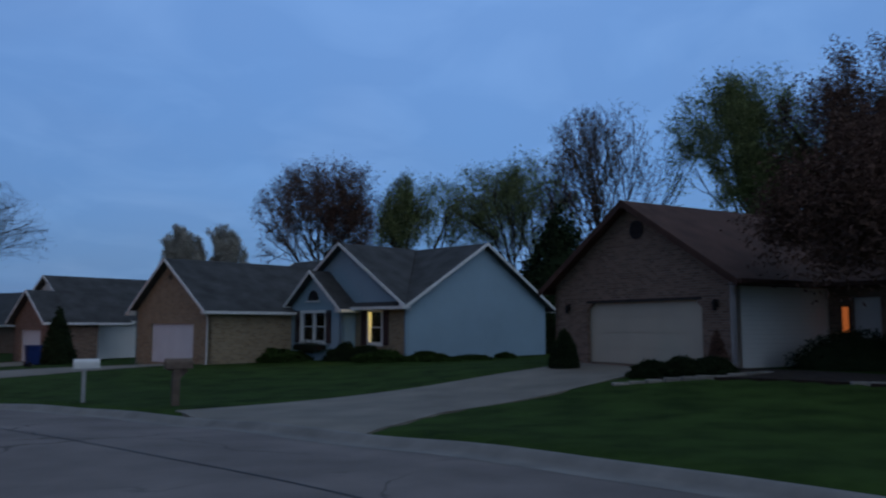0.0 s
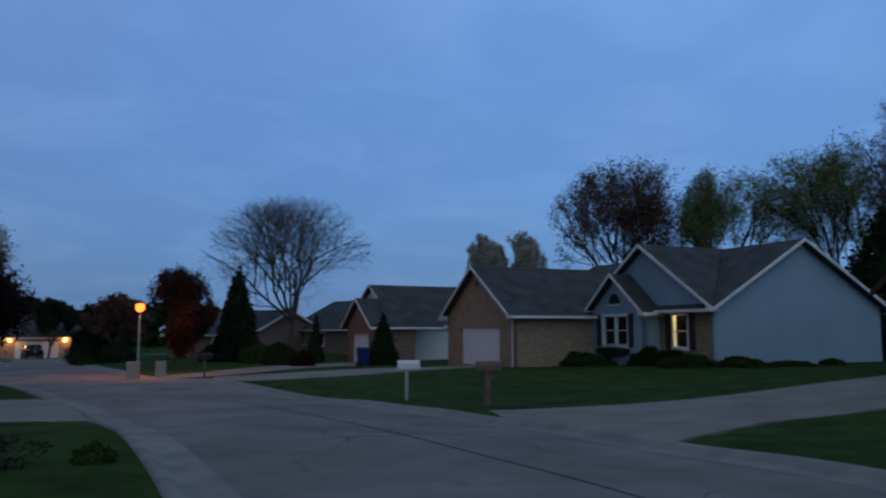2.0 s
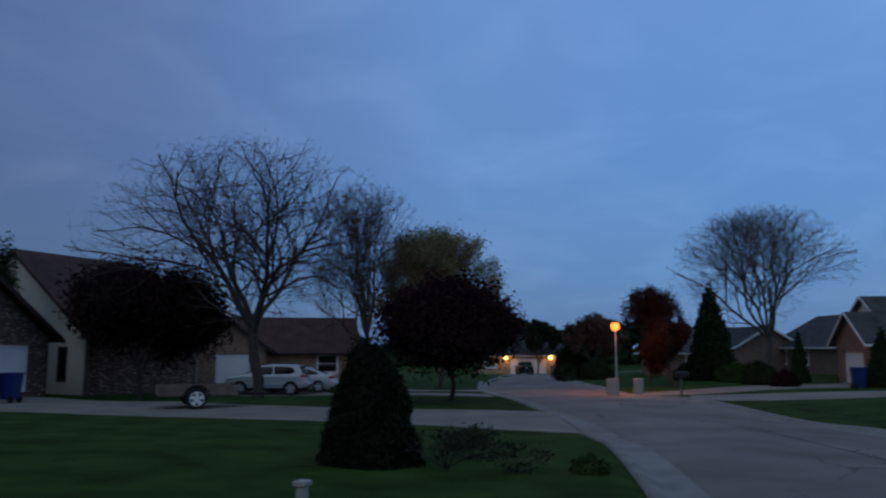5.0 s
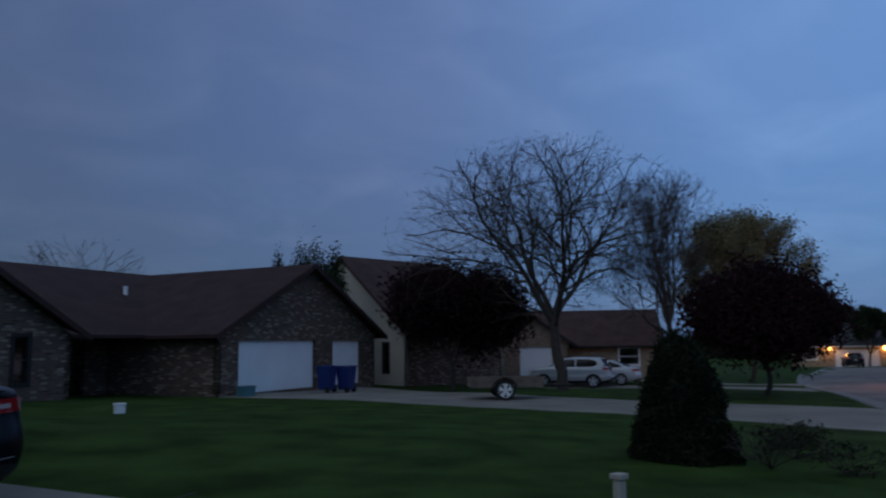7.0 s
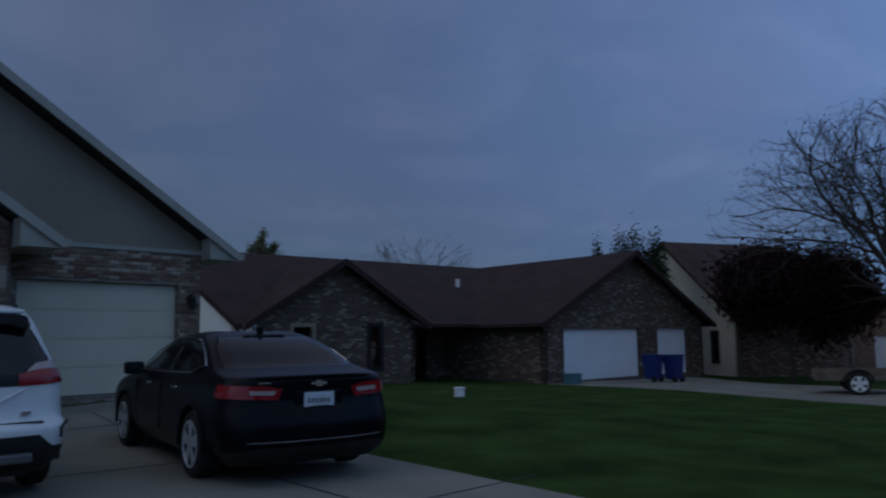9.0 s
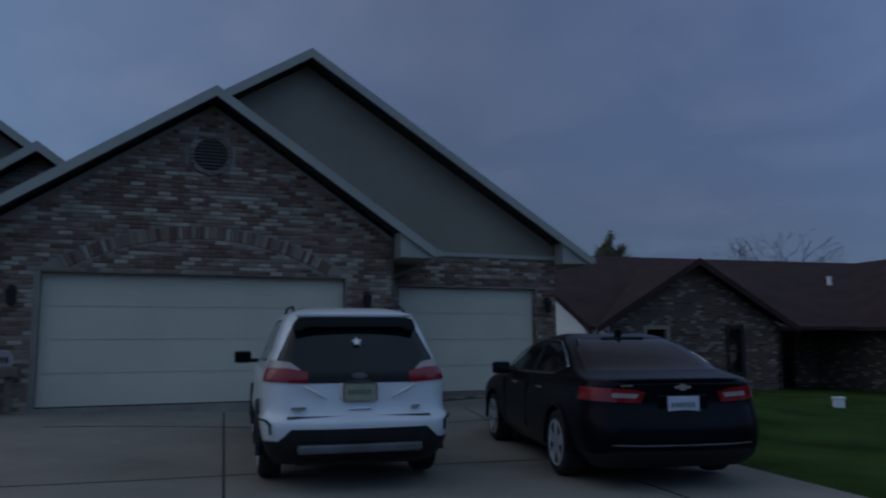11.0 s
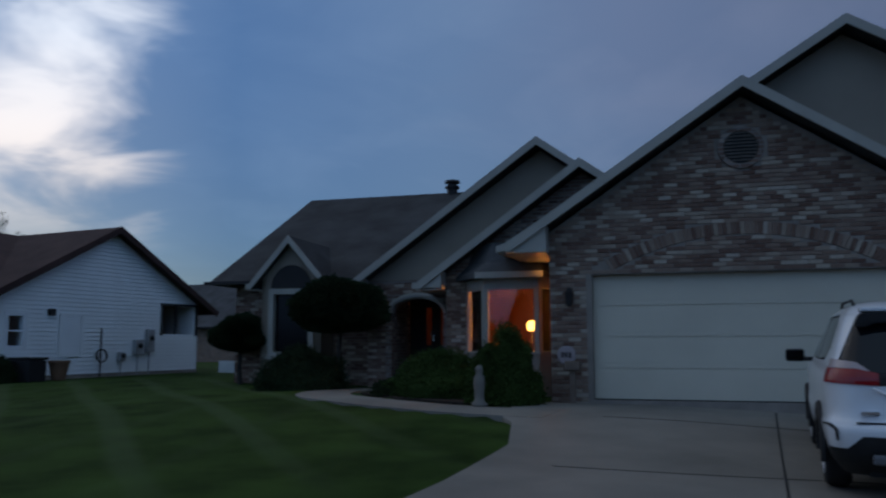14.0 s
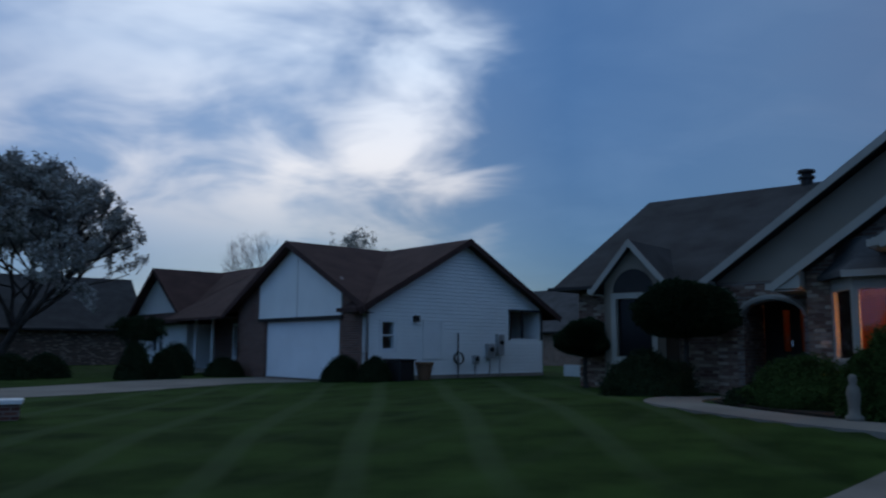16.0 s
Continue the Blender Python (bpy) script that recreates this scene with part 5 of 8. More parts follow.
tree(-12.6, 61, 15.2, 11.5, "tall dense tree with dark buds", 16, leaf=M_LEAF_RED, leaves=32000, leaf_size=0.10, trunk=0.25, haze=0.7, **back)
tree(-5.2, 62, 14.4, 7.5, "tall tree in fresh green leaf", 17, leaf=M_LEAF_GREEN, leaves=24000, leaf_size=0.10, trunk=0.2, haze=0.7, **back)
tree(1.8, 58, 14.4, 11, "broad tree in fresh green leaf", 18, leaf=M_LEAF_GREEN, leaves=30000, leaf_size=0.10, trunk=0.2, haze=0.7, **back)
tree(8.9, 59.5, 18.4, 13, "tall budding tree with bare upper branches", 19, leaf=M_LEAF_RED, leaves=12000, leaf_size=0.09, trunk=0.24, haze=0.5, **back)
tree(17.2, 52.5, 18.6, 12, "tall tree in thin green leaf", 20, leaf=M_LEAF_GREEN, leaves=60000, leaf_size=0.11, trunk=0.24, haze=0.9, **back)
tree(22.5, 46, 18.6, 12, "tall tree with reddish buds", 21, leaf=M_LEAF_RED, leaves=44000, leaf_size=0.11, trunk=0.24, haze=0.8, **back)
tree(11.0, 20.3, 6.4, 7.6, "dense russet ornamental tree beside the house", 22, leaf=M_LEAF_RED, leaves=80000, leaf_size=0.085, levels=5, trunk=0.12, haze=1.1, bole=0.4, low_crown=0.15)
tree(-34, 84.5, 13, 6, "distant tree in pale spring leaf", 23, leaf=M_LEAF_PALE, leaves=34000, leaf_size=0.12, haze=0.5, bole=0.4)
tree(-29.5, 84.5, 13, 6, "slim distant tree in pale spring leaf", 24, leaf=M_LEAF_PALE, leaves=34000, leaf_size=0.12, haze=0.5, bole=0.4)
tree(-36.6, 38.6, 6.3, 5.0, "redbud tree lit by the street lamp", 25, leaf=M_LEAF_RUSSET, leaves=26000, leaf_size=0.08, levels=5, trunk=0.1, bole=0.4)
tree(-32.9, 36.6, 3.9, 3.8, "low rust-coloured tree lit by the street lamp", 35, leaf=M_LEAF_RUSSET, leaves=20000, leaf_size=0.10, levels=4, trunk=0.1, bole=0.3)
tree(-44.2, 61.0, 14.8, 16, "large bare tree with open crown", 26, bark=M_BARK_PALE, trunk=0.28, levels=6, spread=0.6, split=(7, 5, 5, 4, 3, 3), first=0.95, bole=0.4, thick=1.7)
tree(-55.3, 51, 6.4, 5.8, "round dark tree by the street", 27, leaf=M_LEAF_RED, leaves=20000, leaf_size=0.14, levels=4, bole=0.4)
tree(-60, 52.5, 5.4, 4.5, "dark tree by the street", 36, leaf=M_LEAF_DARK, leaves=16000, leaf_size=0.16, levels=4, bole=0.3)
tree(-86, 68.9, 7.4, 6.5, "round green tree at the end of the street", 28, leaf=M_LEAF_DARK, leaves=18000, leaf_size=0.2, levels=4, bole=0.3)
tree(27.0, -34, 10.4, 12.5, "broad tree with pale young leaves", 29, leaf=M_LEAF_DUSK, leaves=80000, leaf_size=0.13, trunk=0.22, bole=0.3, split=(7, 5, 4, 3), haze=0.4, low_crown=0.05)
tree(30.6, -74, 12.8, 8, "bare distant tree behind a roof", 30, trunk=0.15, levels=5, bole=0.5, thick=1.8)
tree(20, -72.5, 12.9, 8, "distant tree with pale buds", 31, leaf=M_LEAF_PALE, leaves=8000, leaf_size=0.14, trunk=0.15, levels=5, bole=0.5)
tree(-63, -16, 10.8, 13, "bare distant tree behind a roof", 32, trunk=0.15, levels=5, bole=0.5, thick=2.0)
tree(-54.6, -25.3, 10.2, 5, "budding distant tree behind a roof", 33, leaf=M_LEAF_OLIVE, leaves=34000, leaf_size=0.10, levels=4, bole=0.4)
shrub(-10.3, 5.2, (1.28, 1.28, 1.40), "dense weeping evergreen shrub on the lawn", 41, M_LEAF_YEW, 30000, 0.045, "dome", rough=0.14, tall=2.6)
shrub(-37, 45, (3.6, 3.6, 5.9), "dark pointed spruce near the street", 42, M_LEAF_DARK, 6000, 0.25, "cone", "conifer", "spruce_tree")
shrub(3.8, 45, (5.0, 5.0, 7.0), "dark dense evergreen behind the house", 43, M_LEAF_DARK, 5000, 0.25, "dome", "conifer", "evergreen_tree")
shrub(-23, 41.2, (2.0, 2.0, 2.8), "dark arborvitae beside the driveway", 44, M_LEAF_DARK, 4000, 0.12, "cone", "conifer", "evergreen_tree")
shrub(-60.5, 52.7, (3.4, 3.4, 3.2), "dark evergreen clump by the street", 45, M_LEAF_DARK, 3000, 0.2, "dome")


# ---- vehicles ----
def paint(name, color, rough=0.25, coat=0.6, metal=0.0):
    return material(name, color, rough, 0.05, 2.0, 0.0, 20, metal=metal, spec=0.5, coat=coat)


M_CAR_WHITE = paint("white_car_paint", (0.62, 0.64, 0.66), 0.35)
M_CAR_BLACK = material("black_car_paint", (0.003, 0.003, 0.006), 0.28, 0.05, 2.0, 0.0, 20, spec=0.10, coat=0.03)
M_CAR_SILVER = paint("silver_car_paint", (0.42, 0.45, 0.48), 0.3, metal=0.3)
M_RUBBER = material("tyre_rubber", (0.018, 0.018, 0.019), 0.85, 0.2, 6.0, 0.2, 60)
M_PLASTIC = material("black_plastic", (0.014, 0.014, 0.015), 0.6, 0.2, 6.0, 0.1, 60)
M_ALLOY = material("alloy", (0.50, 0.52, 0.55), 0.42, 0.05, 6.0, 0.0, 60, metal=0.45)
M_CAR_GLASS = material("tinted_glass", (0.004, 0.005, 0.007), 0.05, 0.0, 2.0, 0.0, 20, spec=0.36)
M_TAIL = material("red_lens", (0.24, 0.008, 0.011), 0.15, 0.1, 8.0, 0.0, 30, spec=0.5)
M_LENS = material("clear_lens", (0.34, 0.28, 0.28), 0.15, 0.1, 8.0, 0.0, 30, spec=0.5)
M_PLATE = material("licence_plate", (0.50, 0.55, 0.62), 0.4, 0.1, 8.0, 0.0, 30)
M_PLATE_TAN = material("licence_plate_tan", (0.30, 0.31, 0.22), 0.4, 0.1, 8.0, 0.0, 30)
M_SKID = material("grey_skid", (0.13, 0.13, 0.135), 0.4, metal=0.3)
M_CHROME = material("chrome", (0.7, 0.71, 0.73), 0.12, 0.02, 8.0, 0.0, 30, metal=1.0)


def wheel(car, x, y, r, side, rim=M_ALLOY):
    """A tyre with a spoked rim; side is +1 or -1."""
    turn = pose(x, y, r, 0, 90 * side, 0)
    prof = [(r * 0.66, -0.11), (r * 0.90, -0.115), (r * 0.98, -0.09), (r, -0.05), (r, 0.05), (r * 0.98, 0.09), (r * 0.90, 0.115), (r * 0.66, 0.11)]
    w = part("wheel", lathe(prof, 28, turn), M_RUBBER, car)
    part("wheel_dish", lathe([(r * 0.66, 0.04), (r * 0.64, 0.06), (r * 0.20, 0.075)], 24, turn), M_SKID, w)
    part("rim", lathe([(r * 0.68, 0.06), (r * 0.70, 0.118), (r * 0.64, 0.12), (r * 0.60, 0.07)], 28, turn), rim, w)
    for k in range(10):
        a = 2 * math.pi * (k // 2) / 5 + (0.17 if k % 2 else -0.17)
        bm = bmesh.new()
        box(bm, r * 0.08, r * 0.66, -0.032, 0.032, 0.075, 0.112, turn @ pose(0, 0, 0, 0, 0, math.degrees(a)))
        part("spoke", bm, rim, w)
    part("hub_cap", lathe([(r * 0.16, 0.06), (r * 0.16, 0.11), (r * 0.10, 0.118)], 14, turn), rim, w)


def plate_bars(car, y, z, w, h, mat, holder=None):
    p = part("licence_plate", boxes([(-w / 2, w / 2, y - 0.012, y, z - h / 2, z + h / 2)], bevel=0.004), mat, car, "plate with unreadable dark marks")
    for k in range(6):
        x = -w / 2 + w * (0.12 + 0.13 * k)
        part("plate_mark", boxes([(x, x + w * 0.07, y - 0.016, y - 0.012, z - h * 0.16, z + h * 0.14)]), M_SKID, p)


def mirror_pair(car, x, y, z, mat):
    for s in (-1, 1):
        m = part("door_mirror", boxes([(s * x - 0.11, s * x + 0.11, y - 0.07, y + 0.07, z - 0.075, z + 0.075)], bevel=0.035), mat, car)
        part("mirror_glass", boxes([(s * x - 0.09, s * x + 0.09, y - 0.076, y - 0.071, z - 0.055, z + 0.055)]), M_CAR_GLASS, m)
        part("mirror_arm", boxes([(min(s * (x - 0.2), s * (x - 0.08)), max(s * (x - 0.2), s * (x - 0.08)), y - 0.03, y + 0.05, z - 0.07, z - 0.02)]), M_PLASTIC, m)


def hull(rows, steps=46):
    """A closed car shell out of level rings. rows: (z, rear y, front y, half width, rear corner, front corner, rear bow)."""
    rows = np.array(rows, float)
    at_ = np.linspace(0, len(rows) - 1, steps)
    keys = np.stack([np.interp(at_, np.arange(len(rows)), rows[:, c]) for c in range(7)], 1)
    for _ in range(2):
        keys[1:-1] = (keys[:-2] + 2 * keys[1:-1] + keys[2:]) / 4
    bm = bmesh.new()
    rings = []
    for z, yr, yf, w, cr, cf, bow in keys:
        right = [((w - cr) * t, yr - bow * (1 - t * t)) for t in np.linspace(0, 1, 8)[:-1]]
        right += [(w - cr + cr * math.sin(a), yr + cr - cr * math.cos(a)) for a in np.linspace(0, math.pi / 2, 9)]
        right += [(w, y) for y in np.linspace(yr + cr, yf - cf, 34)[1:-1]]
        right += [(w - cf + cf * math.cos(a), yf - cf + cf * math.sin(a)) for a in np.linspace(0, math.pi / 2, 7)]
        right += [((w - cf) * t, yf + 0.05 * (1 - t * t)) for t in np.linspace(1, 0, 5)[1:]]
        mid, span = (yr + yf) / 2, (yf - yr) / 2
        right = [(x * (1 - 0.05 * abs((y - mid) / span) ** 3), y) for x, y in right]
        ring = right + [(-x, y) for x, y in right[-2:0:-1]]
        rings.append([bm.verts.new((x, y, z)) for x, y in ring])
    n = len(rings[0])
    for a, b in zip(rings, rings[1:]):
        for k in range(n):
            bm.faces.new((a[k], a[(k + 1) % n], b[(k + 1) % n], b[k]))
    bm.faces.new(rings[0][::-1])
    half_n = n // 2
    top = rings[-1]      # the roof skin, strip by strip from side to side
    for k in range(half_n):
        p, q, r_, s = top[k], top[k + 1], top[(n - k - 1) % n], top[(n - k) % n]
        face = list(dict.fromkeys((p, q, r_, s)))
        if len(face) > 2:
            bm.faces.new(face)
    bmesh.ops.recalc_face_normals(bm, faces=bm.faces)
    return bm


def within(poly, u, v):
    hit = False
    for (a, b), (c, d) in zip(poly, poly[1:] + poly[:1]):
        if (b > v) != (d > v) and u < (c - a) * (v - b) / (d - b) + a:
            hit = not hit
    return hit


def carve(car, bm, mat, regions, axles, r_arch):
    """Splits a shell into panes, lamps and panels along straight cuts. regions: (name, side, outline, material, label, lift)."""
    for name, side, poly, m_, lab, lift in regions:
        for (a, b), (c, d) in zip(poly, poly[1:] + poly[:1]):
            if side == "rear":
                fs = [f for f in bm.faces if f.calc_center_median().y < 1.6 and f.normal.y < -0.12]
                co, no = Vector((a, 0, b)), Vector((d - b, 0, a - c))
            elif side == "front":
                fs = [f for f in bm.faces if f.calc_center_median().y > 2.4 and f.normal.y > 0.15]
                co, no = Vector((a, 0, b)), Vector((d - b, 0, a - c))
            else:
                fs = [f for f in bm.faces if abs(f.normal.x) > 0.35]
                co, no = Vector((0, a, b)), Vector((0, d - b, a - c))
            lo, hi = min(q[1] for q in poly) - 0.05, max(q[1] for q in poly) + 0.05
            fs = [f for f in fs if lo < f.calc_center_median().z < hi]
            geom = list({v for f in fs for v in f.verts}) + list({e for f in fs for e in f.edges}) + fs
            bmesh.ops.bisect_plane(bm, geom=geom, plane_co=co, plane_no=no)
    kinds = {}
    for f in bm.faces:
        c = f.calc_center_median()
        for k, (name, side, poly, m_, lab, lift) in enumerate(regions):
            if side == "rear" and c.y < 1.6 and f.normal.y < -0.12 and within(poly, c.x, c.z):
                kinds[f] = (k, 0)
            elif side == "front" and c.y > 2.4 and f.normal.y > 0.15 and within(poly, c.x, c.z):
                kinds[f] = (k, 0)
            elif side == "side" and abs(f.normal.x) > 0.35 and within(poly, c.y, c.z):
                kinds[f] = (k, 1 if c.x > 0 else 2)
            else:
                continue
            break
    groups = {}
    for f, key in kinds.items():
        groups.setdefault(key, []).append(f)
    for (k, _), fs in sorted(groups.items(), key=lambda g: g[0]):
        name, side, poly, m_, lab, lift = regions[k]
        piece = bmesh.new()
        seen = {}
        for f in fs:
            vs = []
            for v in f.verts:
                if v not in seen:
                    seen[v] = piece.verts.new(v.co)
                vs.append(seen[v])
            piece.faces.new(vs)
        piece.normal_update()
        for v, w in [(v, v.normal.copy()) for v in piece.verts]:
            v.co += w * lift
        edge = [e for e in piece.edges if e.is_boundary]
        inner = bmesh.ops.extrude_edge_only(piece, edges=edge)
        mid = Vector((0, 2.4, 0.8))
        for v in inner["geom"]:
            if isinstance(v, bmesh.types.BMVert):
                v.co += (mid - v.co).normalized() * (0.025 + max(lift, 0))
        part(name, piece, m_, car, lab, smooth=lift <= 0)
    bmesh.ops.delete(bm, geom=list(kinds), context="FACES")
    gone = [f for f in bm.faces if any(math.hypot(f.calc_center_median().y - ya, f.calc_center_median().z - 0.34) < r_arch for ya in axles)
            and (abs(f.calc_center_median().x) > 0.45)]
    bmesh.ops.delete(bm, geom=gone, context="FACES")
    for v in bm.verts:
        for ya in axles:
            d = math.hypot(v.co.y - ya, v.co.z - 0.34)
            if v.is_boundary and abs(d - r_arch) < 0.07 and abs(v.co.x) > 0.5:
                v.co.y, v.co.z = ya + (v.co.y - ya) * r_arch / d, 0.34 + (v.co.z - 0.34) * r_arch / d
    return part("body", bm, mat, car, smooth=True)


def arches(car, axles, r, half, mat, wide):
    for ya in axles:
        for s in (-1, 1):
            bm = bmesh.new()
            tube(bm, [Vector((s * (half - 0.012), ya + math.cos(a) * r, 0.34 + math.sin(a) * r)) for a in np.linspace(-0.15, math.pi + 0.15, 19)], [wide] * 19, 6)
            part("wheel_arch", bm, mat, car)


def suv(name, m, label, mat, plate=None):
    car = thing(name, m, label, "car")
    half, axles = 0.955, (0.98, 3.83)
    shell = hull([(0.24, 0.20, 4.55, 0.82, 0.20, 0.30, 0.02), (0.34, 0.06, 4.70, 0.91, 0.24, 0.36, 0.04), (0.46, 0.00, 4.76, 0.945, 0.25, 0.40, 0.05), (0.58, -0.01, 4.78, 0.965, 0.24, 0.42, 0.06), (0.65, 0.00, 4.77, 0.965, 0.24, 0.42, 0.06), (0.665, 0.03, 4.77, 0.96, 0.25, 0.42, 0.05),
                  (0.70, 0.09, 4.76, 0.952, 0.27, 0.42, 0.04), (0.85, 0.11, 4.72, 0.950, 0.28, 0.42, 0.04), (0.98, 0.12, 4.60, 0.95, 0.28, 0.42, 0.03), (1.06, 0.12, 4.25, 0.935, 0.28, 0.40, 0.03), (1.12, 0.16, 3.78, 0.905, 0.27, 0.36, 0.03),
                  (1.20, 0.22, 3.55, 0.868, 0.25, 0.34, 0.03), (1.36, 0.34, 3.28, 0.815, 0.22, 0.30, 0.03), (1.52, 0.46, 2.98, 0.755, 0.20, 0.28, 0.03), (1.63, 0.55, 2.72, 0.70, 0.20, 0.28, 0.02), (1.70, 0.72, 2.40, 0.60, 0.22, 0.28, 0.02), (1.725, 1.05, 2.05, 0.44, 0.18, 0.2, 0.0)])
    lamp_l = [(-0.99, 1.005), (-0.50, 0.985), (-0.50, 1.085), (-0.66, 1.115), (-0.99, 1.125)]
    clear_l = [(-0.93, 1.13), (-0.66, 1.12), (-0.56, 1.10), (-0.66, 1.175), (-0.86, 1.205)]
    flip = lambda poly: [(-a, b) for a, b in poly[::-1]]
    carve(car, shell, mat, [
        ("tail_light", "rear", lamp_l, M_TAIL, "red wraparound tail light", 0.012), ("tail_light", "rear", flip(lamp_l), M_TAIL, "red wraparound tail light", 0.012),
        ("reverse_light", "rear", clear_l, M_LENS, "clear upper lens", 0.008), ("reverse_light", "rear", flip(clear_l), M_LENS, "clear upper lens", 0.008),
        ("rear_window", "rear", [(-0.80, 1.19), (-0.52, 1.085), (0.52, 1.085), (0.80, 1.19), (0.62, 1.56), (0.52, 1.60), (-0.52, 1.60), (-0.62, 1.56)], M_CAR_GLASS, "dark tinted rear window", -0.004),
        ("garnish", "rear", [(-0.50, 0.985), (0.50, 0.985), (0.52, 1.085), (-0.52, 1.085)], M_PLASTIC, "gloss black panel between the tail lights", 0.004),
        ("lower_bumper", "rear", [(-1.0, 0.20), (1.0, 0.20), (1.0, 0.46), (0.78, 0.47), (0.66, 0.575), (-0.66, 0.575), (-0.78, 0.47), (-1.0, 0.46)], M_PLASTIC, "black lower rear bumper", 0.010),
        ("side_window", "side", [(0.74, 1.30), (1.02, 1.17), (1.95, 1.15), (1.95, 1.60), (1.1, 1.60), (0.86, 1.52)], M_CAR_GLASS, "dark tinted window", -0.004),
        ("side_window", "side", [(2.02, 1.15), (3.25, 1.14), (2.92, 1.42), (2.55, 1.58), (2.02, 1.60)], M_CAR_GLASS, "dark tinted window", -0.004),
        ("sill", "side", [(0.1, 0.20), (4.6, 0.20), (4.6, 0.40), (0.1, 0.40)], M_PLASTIC, "black lower cladding", 0.006),
        ("windscreen", "front", [(-0.80, 1.17), (0.80, 1.17), (0.62, 1.60), (-0.62, 1.60)], M_CAR_GLASS, "", -0.004),
        ("headlight", "front", [(-0.95, 0.84), (-0.52, 0.84), (-0.52, 0.94), (-0.95, 0.96)], M_LENS, "", 0.006), ("headlight", "front", [(0.52, 0.84), (0.95, 0.84), (0.95, 0.96), (0.52, 0.94)], M_LENS, "", 0.006),
        ("grille", "front", [(-0.50, 0.55), (0.50, 0.55), (0.50, 0.88), (-0.50, 0.88)], M_PLASTIC, "", 0.004)], axles, 0.42)
    part("underbody", boxes([(-0.70, 0.70, 0.35, 4.5, 0.26, 0.95), (-0.62, 0.62, 0.14, 0.4, 0.22, 0.40)], bevel=0.04), M_PLASTIC, car)
    arches(car, axles, 0.42, half, M_PLASTIC, 0.035)
    for ya in axles:
        for s in (-1, 1):
            wheel(car, s * (half - 0.135), ya, 0.365, s)
    # spoiler with drooping ends over the window
    bm = bmesh.new()
    prism(bm, [(-0.64, 1.49), (-0.56, 1.475), (-0.48, 1.515), (0.48, 1.515), (0.56, 1.475), (0.64, 1.49), (0.60, 1.60), (0.40, 1.615), (-0.40, 1.615), (-0.60, 1.60)], 0.36, 0.60)
    bmesh.ops.bevel(bm, geom=bm.edges[:], offset=0.015, segments=2, affect="EDGES")
    part("roof_spoiler", bm, M_PLASTIC, car, "black roof spoiler over the window")
    part("roof_lip", boxes([(-0.59, 0.59, 0.40, 0.75, 1.616, 1.655)], bevel=0.018), mat, car)
    for s in (-1, 1):
        bm = bmesh.new()
        tube(bm, [Vector((s * 0.60, 0.85, 1.69)), Vector((s * 0.60, 1.0, 1.735)), Vector((s * 0.59, 2.2, 1.745)), Vector((s * 0.59, 2.4, 1.69))], [0.016] * 4, 6)
        part("roof_rail", bm, M_PLASTIC, car)
        bm = bmesh.new()
        tube(bm, [Vector((s * 0.945, 0.22, 0.66)), Vector((s * 0.90, 0.10, 0.655)), Vector((s * 0.86, 0.055, 0.62)), Vector((s * 0.855, 0.05, 0.53))], [0.012, 0.014, 0.014, 0.010], 6)
        part("bumper_vent", bm, M_PLASTIC, car)
        bm = bmesh.new()      # creases that run down from the lamps to the plate
        tube(bm, [Vector((s * 0.55, 0.072, 0.965)), Vector((s * 0.42, 0.060, 0.90)), Vector((s * 0.32, 0.055, 0.84))], [0.012, 0.016, 0.006], 6)
        part("tailgate_crease", bm, mat, car, smooth=True)
    part("skid_plate", boxes([(-0.60, 0.60, -0.082, 0.0, 0.355, 0.435)], bevel=0.02), M_SKID, car, "grey lower skid strip")
    part("tailgate_gap", boxes([(-0.70, 0.70, 0.018, 0.09, 0.676, 0.686)]), M_DARK, car)
    rec = part("plate_recess", boxes([(-0.20, 0.20, 0.048, 0.10, 0.835, 0.985)], bevel=0.02), mat, car)
    plate_bars(car, 0.046, 0.905, 0.30, 0.150, plate or M_PLATE_TAN)
    part("plate_frame", boxes([(-0.17, 0.17, 0.030, 0.046, 0.978, 0.992), (-0.17, 0.17, 0.030, 0.046, 0.818, 0.832), (-0.17, -0.155, 0.030, 0.046, 0.832, 0.978), (0.155, 0.17, 0.030, 0.046, 0.832, 0.978)]), M_CHROME, rec)
    part("tailgate_handle", boxes([(-0.11, 0.11, 0.035, 0.07, 0.735, 0.757)], bevel=0.008), M_CHROME, car)
    part("badge", lathe([(0.075, 0.0), (0.075, 0.012), (0.06, 0.016)], 20, pose(0, 0.085, 1.05, 90, 0, 0) @ Matrix.Diagonal((1, 0.42, 1, 1))), M_SKID, car, "plain oval badge")
    for k in range(7):
        part("badge_mark", boxes([(-0.12 + 0.035 * k, -0.10 + 0.035 * k, 0.066, 0.078, 0.998, 1.012)]), M_SKID, car)
    for x0, x1 in ((-0.66, -0.52), (0.52, 0.60)):
        part("model_badge", boxes([(x0, x1, 0.045, 0.085, 0.752, 0.772)]), M_CHROME, car)
    star = [(0.055 * (1 if k % 2 == 0 else 0.45) * math.sin(k * math.pi / 5), 0.055 * (1 if k % 2 == 0 else 0.45) * math.cos(k * math.pi / 5)) for k in range(10)]
    bm = bmesh.new()
    prism(bm, star, -0.002, 0.002, pose(0.0, 0.292, 1.375, -37, 0, 0))
    part("window_sticker", bm, M_WHITE, car, "small white star sticker")
    mirror_pair(car, 1.10, 3.02, 1.16, M_PLASTIC)
    return car


